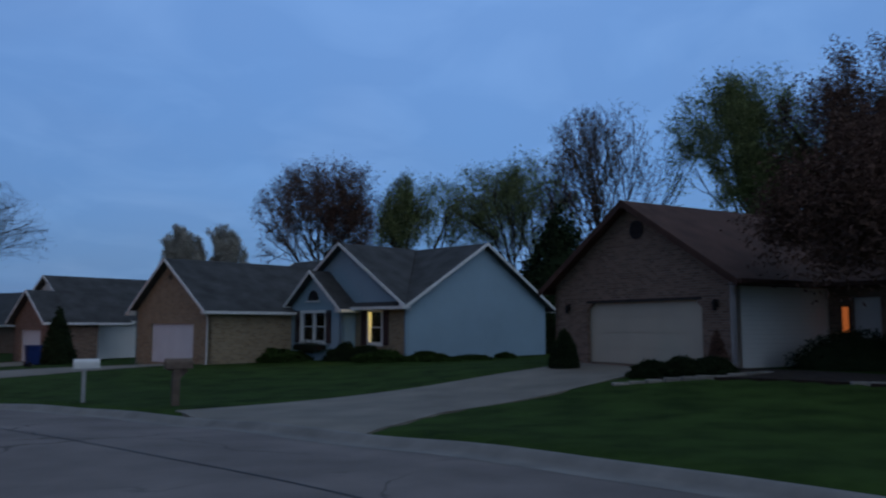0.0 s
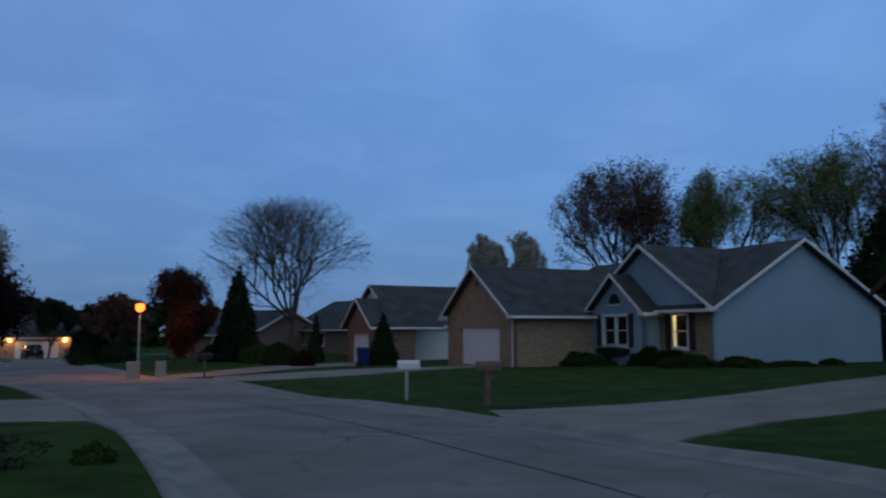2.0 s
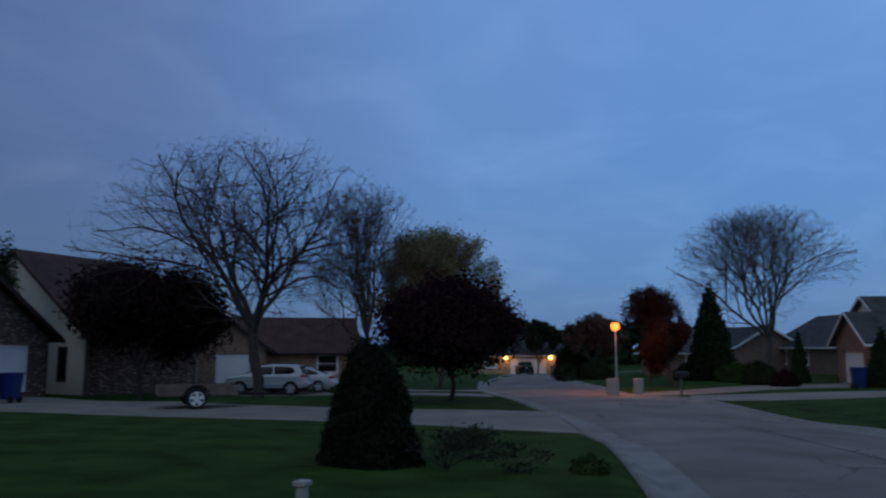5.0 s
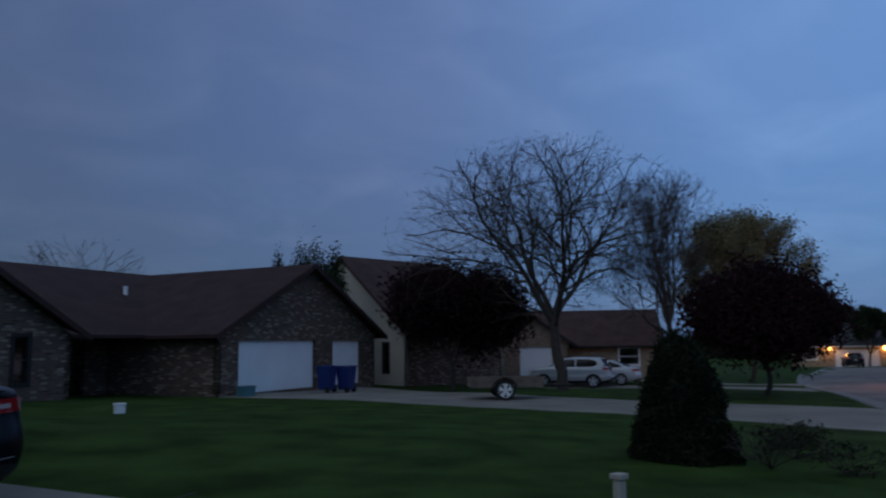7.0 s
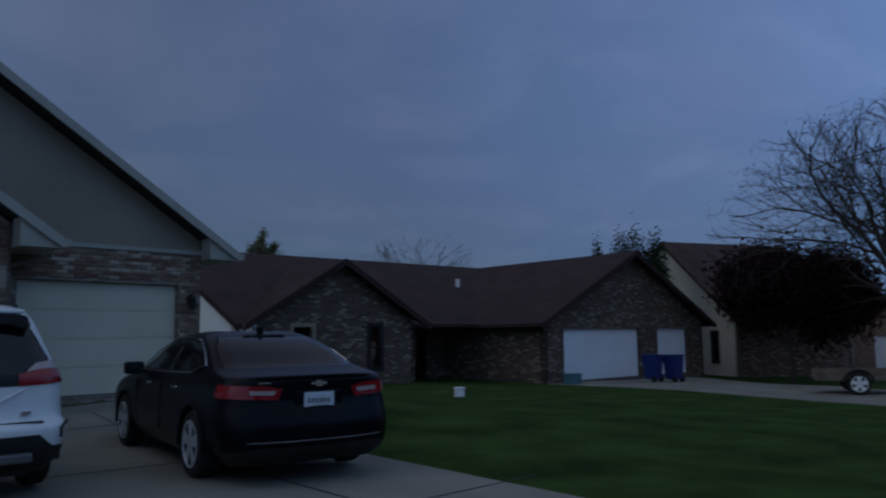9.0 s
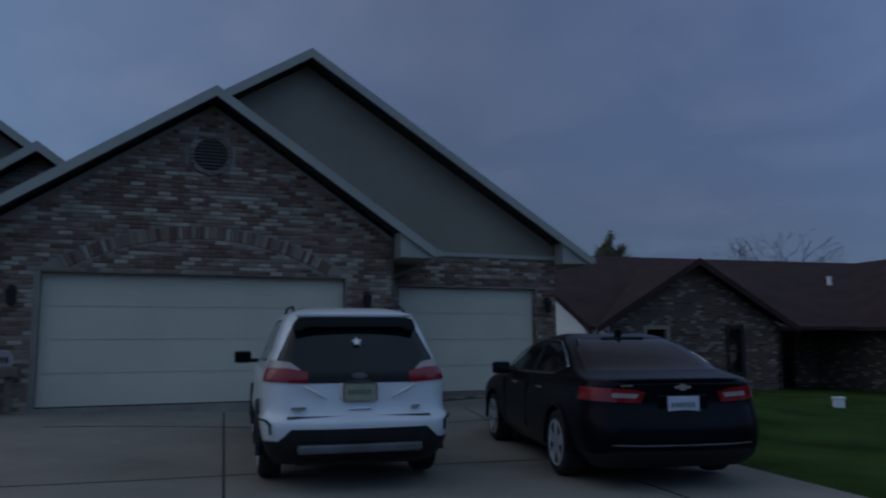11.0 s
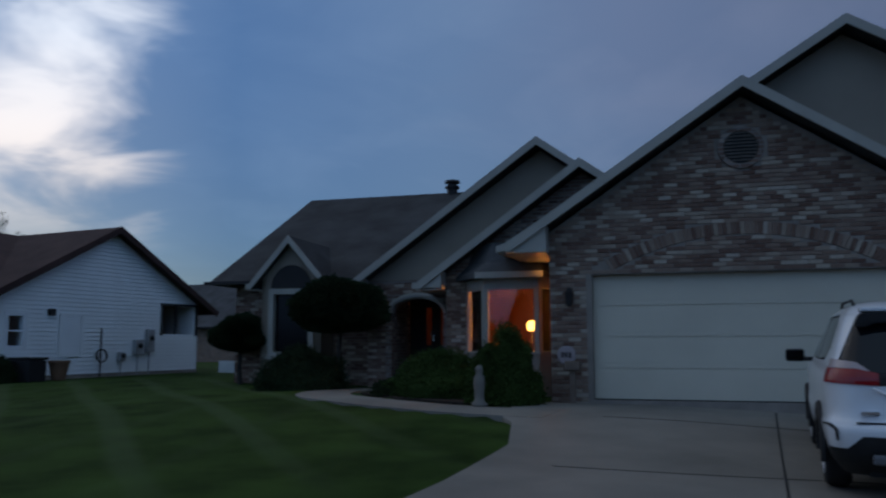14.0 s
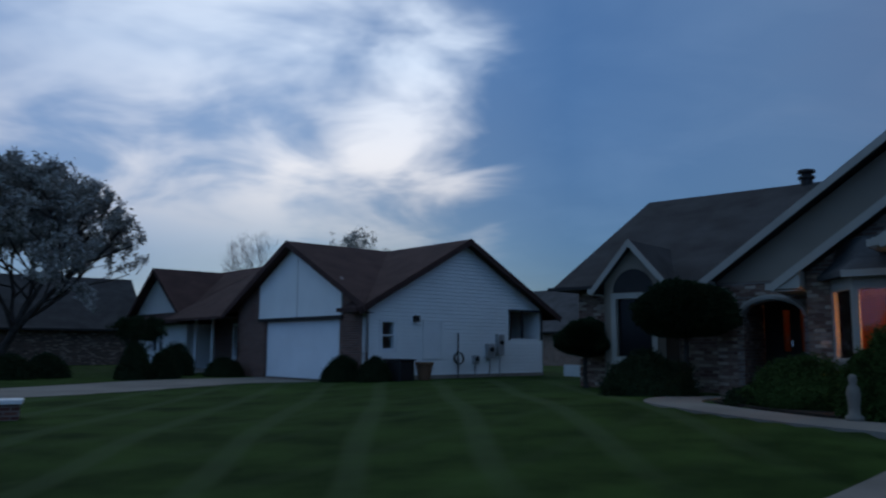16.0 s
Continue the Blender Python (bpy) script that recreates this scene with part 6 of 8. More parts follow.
def sedan(name, m, label, mat):
    car = thing(name, m, label, "car")
    half, axles = 0.925, (1.07, 3.90)
    shell = hull([(0.20, 0.22, 4.70, 0.80, 0.22, 0.34, 0.03), (0.30, 0.08, 4.84, 0.885, 0.28, 0.42, 0.06), (0.42, 0.03, 4.90, 0.915, 0.32, 0.46, 0.08), (0.55, 0.02, 4.92, 0.925, 0.34, 0.48, 0.08), (0.66, 0.05, 4.90, 0.925, 0.34, 0.48, 0.07),
                  (0.76, 0.10, 4.80, 0.918, 0.33, 0.48, 0.06), (0.86, 0.11, 4.55, 0.908, 0.32, 0.46, 0.06), (0.93, 0.11, 4.15, 0.885, 0.31, 0.44, 0.07), (0.985, 0.10, 3.85, 0.855, 0.30, 0.42, 0.08), (1.015, 0.15, 3.68, 0.84, 0.30, 0.40, 0.07), (1.04, 0.38, 3.58, 0.825, 0.28, 0.38, 0.05),
                  (1.08, 0.62, 3.48, 0.805, 0.26, 0.36, 0.04), (1.16, 0.82, 3.30, 0.765, 0.24, 0.34, 0.04), (1.26, 1.04, 3.08, 0.715, 0.22, 0.32, 0.04), (1.35, 1.28, 2.84, 0.655, 0.22, 0.30, 0.03), (1.42, 1.55, 2.55, 0.58, 0.22, 0.28, 0.02), (1.455, 1.85, 2.25, 0.42, 0.15, 0.16, 0.0)])
    lamp_l = [(-0.95, 0.83), (-0.40, 0.80), (-0.36, 0.90), (-0.52, 0.935), (-0.95, 0.945)]
    clear_l = [(-0.66, 0.855), (-0.44, 0.845), (-0.42, 0.885), (-0.66, 0.895)]
    flip = lambda poly: [(-a, b) for a, b in poly[::-1]]
    carve(car, shell, mat, [
        ("reverse_light", "rear", clear_l, M_LENS, "clear inner lens", 0.014), ("reverse_light", "rear", flip(clear_l), M_LENS, "clear inner lens", 0.014),
        ("tail_light", "rear", lamp_l, M_TAIL, "red wraparound tail light", 0.010), ("tail_light", "rear", flip(lamp_l), M_TAIL, "red wraparound tail light", 0.010),
        ("rear_window", "rear", [(-0.70, 1.085), (0.70, 1.085), (0.64, 1.26), (0.52, 1.395), (-0.52, 1.395), (-0.64, 1.26)], M_CAR_GLASS, "sloping rear window reflecting the sky", -0.002),
        ("lower_valance", "rear", [(-1.0, 0.18), (1.0, 0.18), (1.0, 0.30), (0.62, 0.37), (-0.62, 0.37), (-1.0, 0.30)], M_PLASTIC, "black lower valance", 0.006),
        ("side_window", "side", [(1.02, 1.10), (1.30, 1.045), (2.12, 1.03), (2.12, 1.375), (1.62, 1.35), (1.25, 1.22)], M_CAR_GLASS, "dark tinted window", -0.003),
        ("side_window", "side", [(2.18, 1.03), (3.22, 1.02), (2.92, 1.20), (2.55, 1.345), (2.18, 1.375)], M_CAR_GLASS, "dark tinted window", -0.003),
        ("windscreen", "front", [(-0.74, 1.07), (0.74, 1.07), (0.52, 1.39), (-0.52, 1.39)], M_CAR_GLASS, "", -0.003),
        ("headlight", "front", [(-0.92, 0.66), (-0.42, 0.64), (-0.42, 0.72), (-0.92, 0.78)], M_LENS, "", 0.006), ("headlight", "front", [(0.42, 0.64), (0.92, 0.66), (0.92, 0.78), (0.42, 0.72)], M_LENS, "", 0.006)], axles, 0.385)
    part("underbody", boxes([(-0.66, 0.66, 0.35, 4.6, 0.22, 0.85)], bevel=0.04), M_PLASTIC, car)
    arches(car, axles, 0.385, half, mat, 0.016)
    for s in (-1, 1):
        bm = bmesh.new()
        line = [(0.98, 1.115), (1.28, 1.032), (2.15, 1.012), (3.28, 1.0)]
        side_x = lambda z: float(np.interp(z, (0.985, 1.04, 1.16, 1.26, 1.35, 1.42), (0.860, 0.832, 0.772, 0.720, 0.660, 0.588)))
        tube(bm, [Vector((s * side_x(z), y, z)) for y, z in line], [0.009] * 4, 6)
        part("chrome_strip", bm, M_CHROME, car)
        bm = bmesh.new()
        arch = [(0.98, 1.115), (1.22, 1.235), (1.62, 1.365), (2.15, 1.39), (2.58, 1.36), (2.95, 1.22), (3.28, 1.02)]
        tube(bm, [Vector((s * (side_x(z) - 0.004), y, z)) for y, z in arch], [0.008] * 7, 6)
        part("chrome_strip", bm, M_CHROME, car)
        for y in (1.55, 2.58):
            part("door_handle", boxes([(min(s * 0.905, s * 0.93), max(s * 0.905, s * 0.93), y, y + 0.19, 0.862, 0.885)], bevel=0.008), M_CHROME, car)
            part("door_gap", boxes([(min(s * 0.90, s * 0.927), max(s * 0.90, s * 0.927), y + 0.64, y + 0.648, 0.40, 0.90)]), M_DARK, car)
    for ya in axles:
        for s in (-1, 1):
            wheel(car, s * (half - 0.125), ya, 0.335, s)
    bm = bmesh.new()
    tube(bm, [Vector((x, 0.09 + 0.16 * (x / 0.72) ** 4 - 0.05 * (1 - (x / 0.72) ** 2), 1.012 - 0.02 * (x / 0.72) ** 4)) for x in np.linspace(-0.74, 0.74, 17)], [0.010] + [0.017] * 15 + [0.010], 8)
    part("boot_lip", bm, mat, car, smooth=True)
    bm = bmesh.new()
    tube(bm, [Vector((x, -0.055 + 0.10 * (x / 0.70) ** 4 + 0.03 * (x / 0.7) ** 2, 0.425)) for x in np.linspace(-0.70, 0.70, 15)], [0.007] * 15, 6)
    part("bumper_strip", bm, M_SKID, car)
    plate_bars(car, 0.035, 0.785, 0.31, 0.155, M_PLATE)
    part("plate_recess", boxes([(-0.25, 0.25, 0.036, 0.09, 0.69, 0.88)], bevel=0.02), mat, car)
    bm = bmesh.new()
    prism(bm, [(-0.085, -0.012), (-0.035, -0.012), (-0.03, -0.03), (0.035, -0.03), (0.04, -0.012), (0.085, -0.012), (0.075, 0.014), (0.03, 0.014), (0.025, 0.03), (-0.03, 0.03), (-0.035, 0.014), (-0.075, 0.014)], -0.012, 0.01, pose(0, 0.040, 0.945))
    part("badge", bm, M_CHROME, car, "plain angular badge")
    part("model_badge", boxes([(-0.60, -0.48, 0.06, 0.075, 0.955, 0.972)]), M_CHROME, car)
    part("antenna_fin", boxes([(-0.014, 0.014, 1.50, 1.66, 1.40, 1.50)], bevel=0.012), mat, car)
    part("brake_light", boxes([(-0.24, 0.24, 1.44, 1.50, 1.395, 1.412)]), M_DARK, car)
    mirror_pair(car, 1.00, 3.05, 1.03, mat)
    return car


def parked(x, y, az, rise=0.0):
    """The pose of a car with its rear bumper over (x, y), heading to the azimuth az."""
    L = 4.0
    a = radians(az)
    z0, z1 = gz(x, y), gz(x - math.sin(a) * L, y + math.cos(a) * L)
    return pose(x, y, z0 + rise, 0, 0, az) @ pose(0, 0, 0, math.degrees(math.atan2(z1 - z0, L)), 0, 0)


suv("suv", parked(-5.47, -5.14, 142) @ Matrix.Diagonal((0.935, 0.96, 0.965, 1)), "white mid-size SUV parked on the driveway, seen from behind", M_CAR_WHITE)
sedan("sedan", parked(-7.40, -2.85, 137), "black four-door sedan parked on the driveway", M_CAR_BLACK)
suv("suv", parked(-43.25, 17.9, 150), "silver SUV parked on the driveway across the lawn", M_CAR_SILVER)
sedan("sedan", parked(-44.7, 20.3, 150), "pale blue-silver sedan parked behind another car", M_CAR_SILVER)
suv("suv", parked(-79.5, 62.0, 60), "dark SUV parked at the end of the street", M_CAR_BLACK)
suv("suv", parked(-76.5, 65.5, 60), "black SUV parked under the garage lights", M_CAR_BLACK)
sedan("sedan", parked(-74.5, 68.0, 60), "pale sedan parked at the end of the street", M_CAR_SILVER)

# utility trailer
tr = thing("utility_trailer", pose(-26.9, 7.2, gz(-26.9, 7.2), 0, 0, 172), "small open utility trailer with wooden sides", "trailer")
part("deck", boxes([(-0.75, 0.75, -1.2, 1.3, 0.42, 0.50)]), M_WOOD, tr)
for x in (-0.75, 0.72):
    part("side_board", boxes([(x, x + 0.03, -1.2, 1.3, 0.52, 0.74)]), M_WOOD, tr, "weathered side board")
part("front_board", boxes([(-0.72, 0.72, -1.2, -1.17, 0.52, 0.74)]), M_WOOD, tr)
bm = bmesh.new()
tube(bm, [Vector((0, -1.2, 0.44)), Vector((0, -2.3, 0.42))], [0.05, 0.04], 8)
part("drawbar", bm, M_DARK, tr)
for s in (-1, 1):
    wheel(tr, s * 0.88, 0.15, 0.33, s, M_WHITE)
    bm = bmesh.new()
    prism(bm, [(0.15 + 0.42 * math.cos(a), 0.36 + 0.42 * math.sin(a)) for a in np.linspace(0, math.pi, 13)] + [(0.15 + 0.39 * math.cos(a), 0.36 + 0.39 * math.sin(a)) for a in np.linspace(math.pi, 0, 13)], -0.11, 0.11, Matrix.Translation((s * 0.88, 0, 0)) @ Matrix.Rotation(radians(90), 4, "Z"))
    part("mudguard", bm, M_DARK, tr)


# ---- street furniture ----
def mailbox(x, y, az, mat, post, label, stout=False):
    t = thing("mailbox", pose(x, y, gz(x, y) - 0.13, 0, 0, az), label, "mailbox")
    w = 0.085 if stout else 0.045
    part("post", boxes([(-w, w, -w, w, -0.1, 1.02)], bevel=0.012), post, t)
    prof = [(-0.115, 0), (0.115, 0), (0.115, 0.13)] + [(0.115 * math.cos(a), 0.13 + 0.115 * math.sin(a)) for a in np.linspace(0.2, math.pi - 0.2, 9)] + [(-0.115, 0.13)]
    bm = bmesh.new()
    prism(bm, prof, -0.34, 0.26, pose(0, 0, 1.0))
    b = part("box", bm, mat, t)
    bm = bmesh.new()
    prism(bm, [(p[0] * 1.05, p[1] * 1.03) for p in prof], -0.365, -0.342, pose(0, 0, 0.998))
    part("door", bm, mat, b)
    part("flag", boxes([(0.12, 0.13, -0.1, 0.12, 1.12, 1.16)]), M_TAIL, b)
    for k in range(4):
        part("number_bar", boxes([(0.1155, 0.118, -0.20 + 0.07 * k, -0.155 + 0.07 * k, 1.05, 1.10)]), M_DARK, b)
    part("support", boxes([(-0.04, 0.04, -0.25, 0.2, 0.96, 0.998)], bevel=0.006), post, t)
    if stout:
        bm = bmesh.new()
        prism(bm, [(-0.06, 0.72), (-0.06, 0.96), (-0.30, 0.96)], -0.03, 0.03, Matrix.Rotation(radians(90), 4, "Z"))
        part("brace", bm, post, t)
    return t


mailbox(-10.5, 20.2, 122, M_WHITE, M_METAL, "white metal mailbox on a slim post")
mailbox(-7.5, 18.8, 125, M_WOOD, M_WOOD, "weathered wooden mailbox on a stout post", True)
mailbox(-26.2, 29.6, 140, M_DARK, M_WOOD, "dark mailbox beside the distant driveway")

lp = thing("street_lamp", pose(-32.2, 31.3, gz(-32.2, 31.3)), "street lamp glowing orange on a slim pole", "street lamp")
part("pole", lathe([(0.10, 0), (0.10, 0.4), (0.06, 0.5), (0.045, 3.45), (0.07, 3.5), (0.07, 3.58)], 14), M_METAL, lp)
part("globe", lathe([(0.10, 3.58), (0.20, 3.66), (0.24, 3.80), (0.22, 3.95), (0.12, 4.04), (0.03, 4.06)], 18), glowing("sodium_globe", (1.0, 0.17, 0.025), 4.0), lp, "glowing orange globe").visible_shadow = False
part("cap", lathe([(0.26, 4.0), (0.22, 4.08), (0.05, 4.14), (0.02, 4.2)], 18), M_DARK, lp)
light = bpy.data.lights.new("sodium_light", "POINT")
light.energy, light.color, light.shadow_soft_size = 430, (1.0, 0.28, 0.07), 0.3
new("sodium_light", light).matrix_world = pose(-32.2, 31.3, gz(-32.2, 31.3) + 3.45) @ pose(0.0, 0.0, 0.37)


def pedestal(x, y, w, h, mat, label):
    t = thing("utility_pedestal", pose(x, y, gz(x, y) - 0.03, 0, 0, 30), label, "utility box")
    part("body", boxes([(-w / 2, w / 2, -w / 2, w / 2, 0, h)], bevel=0.03), mat, t)
    part("cap", boxes([(-w / 2 - 0.015, w / 2 + 0.015, -w / 2 - 0.015, w / 2 + 0.015, h + 0.001, h + 0.05)], bevel=0.015), mat, t)


pedestal(-32.0, 30.8, 0.55, 0.95, M_TRIM_TAN, "tan utility pedestal at the lamp's foot")
pedestal(-30.6, 31.3, 0.45, 0.75, M_TRIM_TAN, "grey utility pedestal by the driveway")
pedestal(-6.45, 2.65, 0.09, 0.38, M_TRIM_TAN, "short pale utility marker post on the lawn")
pedestal(-20.4, -4.1, 0.22, 0.22, M_WHITE, "small white junction box on the lawn")


def bin_cart(x, y, az, mat, label, s=1.0):
    t = thing("wheelie_bin", pose(x, y, gz(x, y), 0, 0, az), label, "bin")
    bm = bmesh.new()
    lo, hi = 0.24 * s, 0.31 * s
    vs = [bm.verts.new((sx * r, sy * r, z)) for z, r in ((0.12, lo), (1.0 * s, hi)) for sx, sy in ((-1, -1), (1, -1), (1, 1), (-1, 1))]
    for q in ((3, 2, 1, 0), (4, 5, 6, 7), (0, 1, 5, 4), (1, 2, 6, 5), (2, 3, 7, 6), (3, 0, 4, 7)):
        bm.faces.new([vs[i] for i in q])
    bmesh.ops.bevel(bm, geom=bm.edges[:], offset=0.03, segments=2, affect="EDGES")
    part("body", bm, mat, t)
    part("lid", boxes([(-hi - 0.02, hi + 0.02, -hi - 0.03, hi + 0.02, 1.0 * s + 0.004, 1.07 * s)], bevel=0.025), mat, t)
    for sx in (-1, 1):
        part("wheel", lathe([(0.12, -0.03), (0.12, 0.03)], 16, pose(sx * lo, 0.2 * s, 0.12, 0, 90, 0)), M_RUBBER, t)


M_BIN_BLUE = material("blue_plastic", (0.010, 0.030, 0.14), 0.45, 0.1, 3.0, 0.05, 40)
M_TEAL = material("teal_plastic", (0.05, 0.16, 0.19), 0.45, 0.1, 3.0, 0.05, 40)
bin_cart(-32.3, 1.25, 324, M_BIN_BLUE, "blue wheeled bin by the garage door")
bin_cart(-32.6, 2.05, 322, M_BIN_BLUE, "blue wheeled recycling bin by the garage door")
bin_cart(-22.6, 38.2, 140, M_BIN_BLUE, "dark blue wheeled bin beside an evergreen")
tt = thing("storage_tub", pose(-30.3, -1.75, gz(-30.3, -1.75), 0, 0, 324), "small teal plastic storage tub", "tub")
part("body", boxes([(-0.3, 0.3, -0.2, 0.2, 0, 0.33)], bevel=0.03), M_TEAL, tt)
part("lid", boxes([(-0.33, 0.33, -0.23, 0.23, 0.334, 0.38)], bevel=0.02), M_TEAL, tt)
sb = thing("storage_bin", pose(5.25, -24.2, gz(5.25, -24.2), 0, 0, 320), "squat black storage bin against the white siding", "bin")
part("body", boxes([(-0.42, 0.42, -0.28, 0.28, 0, 0.60)], bevel=0.04), M_PLASTIC, sb)
part("lid", boxes([(-0.45, 0.45, -0.31, 0.31, 0.604, 0.68)], bevel=0.03), M_PLASTIC, sb)
fp = thing("fence_panel", H.matrix_world @ pose(7.4, SIDE + 0.3, -0.05), "low white fence panel at the corner of the house", "fence")
for k in range(5):
    part("board", boxes([(k * 0.17, k * 0.17 + 0.16, -0.02, 0.02, 0.0, 0.55)], bevel=0.006), M_WHITE, fp)
part("rail", boxes([(0.0, 0.84, 0.021, 0.05, 0.12, 0.19), (0.0, 0.84, 0.021, 0.05, 0.38, 0.45)]), M_WHITE, fp)
pl = thing("planter", pose(4.55, -24.7, gz(4.55, -24.7)), "tan clay planter by the siding", "planter")
part("pot", lathe([(0.18, 0), (0.27, 0.45), (0.30, 0.5), (0.30, 0.56), (0.25, 0.56)], 18), material("clay", (0.19, 0.10, 0.06), 0.8), pl)
ub = thing("kerb_planter", pose(9.8, -12.0, gz(9.8, -12.0), 0, 0, 35), "low brick planter capped with pale stone", "planter")
part("base", boxes([(-0.7, 0.5, -0.25, 0.25, 0, 0.26)]), M_BRICK_RED, ub)
part("cap", boxes([(-0.75, 0.55, -0.3, 0.3, 0.264, 0.34)], bevel=0.02), M_WHITE, ub)

# ---- meters, pipes and a conditioner on the white house ----
mw = H.matrix_world @ mh
for x, z, w, hgt in ((5.3, 0.75, 0.35, 0.5), (5.8, 0.85, 0.3, 0.75), (4.6, 0.55, 0.22, 0.3)):
    t = thing("utility_meter", mw @ pose(x, -0.06, z), "grey utility meter box on the siding", "meter box")
    part("case", boxes([(-w / 2, w / 2, -0.14, 0.02, 0, hgt)], bevel=0.02), M_METAL, t)
    part("dial", lathe([(0.08, 0), (0.08, 0.05), (0.05, 0.07)], 14, pose(0, -0.145, hgt * 0.6, 90, 0, 0)), M_DARK, t)
    bm = bmesh.new()
    tube(bm, [Vector((0, -0.04, 0)), Vector((0, -0.04, -z + 0.1))], [0.02, 0.02], 6)
    part("conduit", bm, M_METAL, t)
t = thing("garden_hose", mw @ pose(3.75, -0.1, 0.4), "dark hose and reel hung on the siding", "hose reel")
bm = bmesh.new()
tube(bm, [Vector((0.2 * math.cos(a), -0.05 - 0.004 * a, 0.35 + 0.2 * math.sin(a))) for a in np.linspace(0, 18.8, 60)], [0.014] * 60, 5)
part("hose", bm, M_PLASTIC, t)
part("stand", boxes([(-0.02, 0.02, -0.06, -0.03, -0.35, 1.2)]), M_DARK, t)
t = thing("porch_light", mw @ pose(1.95, -0.03, 2.05), "small dark flood light on the siding", "wall lamp")
part("case", boxes([(-0.1, 0.1, -0.14, 0.0, -0.1, 0.1)], bevel=0.02), M_DARK, t)
shrub(7.15, -24.6, (1.35, 1.2, 0.8), "clipped round evergreen shrub", 61, M_LEAF_DARK, 9000, 0.045, "dome", rough=0.05)
shrub(5.95, -23.9, (1.05, 1.0, 0.75), "clipped evergreen shrub against the brick pier", 62, M_LEAF_DARK, 8000, 0.045, "dome", rough=0.05)
shrub(13.1, -28.9, (1.5, 1.2, 0.75), "low clipped evergreen shrub", 63, M_LEAF_DARK, 8000, 0.045, "dome", rough=0.05)
shrub(15.4, -29.6, (1.4, 1.2, 1.3), "rounded dark shrub by the porch", 64, M_LEAF_DARK, 3500, 0.07, "dome")
for x, y, sz, sd in ((19.4, -25.2, (1.8, 1.5, 0.85), 65), (18.9, -26.5, (1.7, 1.4, 0.9), 67), (14.9, -25.6, (1.2, 1.1, 1.15), 68), (14.3, -26.5, (1.0, 1.0, 1.05), 69)):
    shrub(x, y, sz, "low dark clipped shrub below the trees", sd, M_LEAF_DARK, 5000, 0.07, "dome", rough=0.08)
tree(16.6, -28.4, 2.4, 2.9, "small round-headed ornamental tree", 66, leaf=M_LEAF_DARK, leaves=14000, leaf_size=0.06, levels=4, trunk=0.05, haze=0.22, bole=0.8)


# ---- standard topiary trees, hedges and bed plants by the entry ----
def standard_tree(x, y, stem, crown, label, seed):
    t = thing("topiary_tree", pose(x, y, gz(x, y) - 0.03), label, "tree")
    bm = bmesh.new()
    tube(bm, [Vector((0, 0, 0)), Vector((0.03, 0.01, stem * 0.5)), Vector((0, 0, stem + 0.3))], [0.07, 0.055, 0.045], 9)
    part("trunk", bm, M_BARK, t)
    r = np.random.RandomState(seed)
    w, d, h = crown
    n = 14000
    v = r.normal(size=(n, 3))
    v /= np.linalg.norm(v, axis=1)[:, None]
    v[:, 2] = np.where(v[:, 2] < 0, v[:, 2] * 0.45, v[:, 2])
    lump = np.array([noise.noise(Vector(q) * 2.0 + Vector((seed, 1, 2))) for q in v])
    c = v * np.array([w / 2, d / 2, h * 0.62]) * (0.96 + 0.16 * lump + 0.05 * r.normal(size=n))[:, None] + np.array([0, 0, stem + h * 0.36])
    leaf_mesh("crown", c, 0.07, M_LEAF_DARK, t, seed)
    bm = bmesh.new()
    bmesh.ops.create_icosphere(bm, subdivisions=3, radius=1.0)
    for q in bm.verts:
        z = q.co.z * (0.45 if q.co.z < 0 else 1.0)
        k = 0.86 + 0.14 * noise.noise(q.co * 2.0 + Vector((seed, 1, 2)))
        q.co = Vector((q.co.x * w / 2 * k, q.co.y * d / 2 * k, z * h * 0.62 * k + stem + h * 0.36))
    part("inner_mass", bm, M_LEAF_DARK, t, smooth=True)
    return t


standard_tree(-2.35, -17.1, 1.12, (2.05, 1.9, 1.28), "broad flat-domed topiary tree in front of the house", 71)
standard_tree(-0.35, -19.9, 0.75, (1.4, 1.3, 0.95), "small round topiary tree at the corner", 72)
shrub(-1.55, -16.9, (1.9, 1.1, 0.9), "clipped dark hedge under the arched window", 73, M_LEAF_DARK, 9000, 0.05, "dome")
shrub(-4.68, -12.8, (0.95, 0.95, 1.18), "conical green shrub in the planting bed", 74, M_LEAF_SHRUB, 11000, 0.045, "dome", rough=0.16)
shrub(-4.25, -12.9, (0.7, 0.7, 0.9), "upright green shrub in the planting bed", 75, M_LEAF_SHRUB, 5000, 0.045, "dome")
shrub(-3.85, -14.3, (2.1, 1.5, 0.82), "rounded green shrub in the planting bed", 76, M_LEAF_SHRUB, 11000, 0.045, "dome")
shrub(-3.25, -14.6, (1.3, 1.0, 0.38), "low spreading ground cover in the bed", 77, M_LEAF_DARK, 6000, 0.045, "dome", "ground cover")
bm = lathe([(0.13, 0), (0.13, 0.05), (0.08, 0.09), (0.075, 0.2), (0.095, 0.36), (0.085, 0.46), (0.045, 0.52), (0.06, 0.57), (0.055, 0.63), (0.02, 0.66)], 16, pose(-3.98, -12.45, gz(-3.98, -12.45)))
tagged(link("garden_statue", bm, M_CONCRETE, smooth=True), "small pale stone statue standing in the mulch", "statue")
t = thing("house_sign", G.matrix_world @ pose(-0.45, -0.03, 0.75), "round pale plaque on the brick wall", "sign")
part("disc", lathe([(0.16, 0), (0.16, 0.02), (0.14, 0.025)], 24, pose(0, 0, 0, 90, 0, 0)), M_LENS, t)
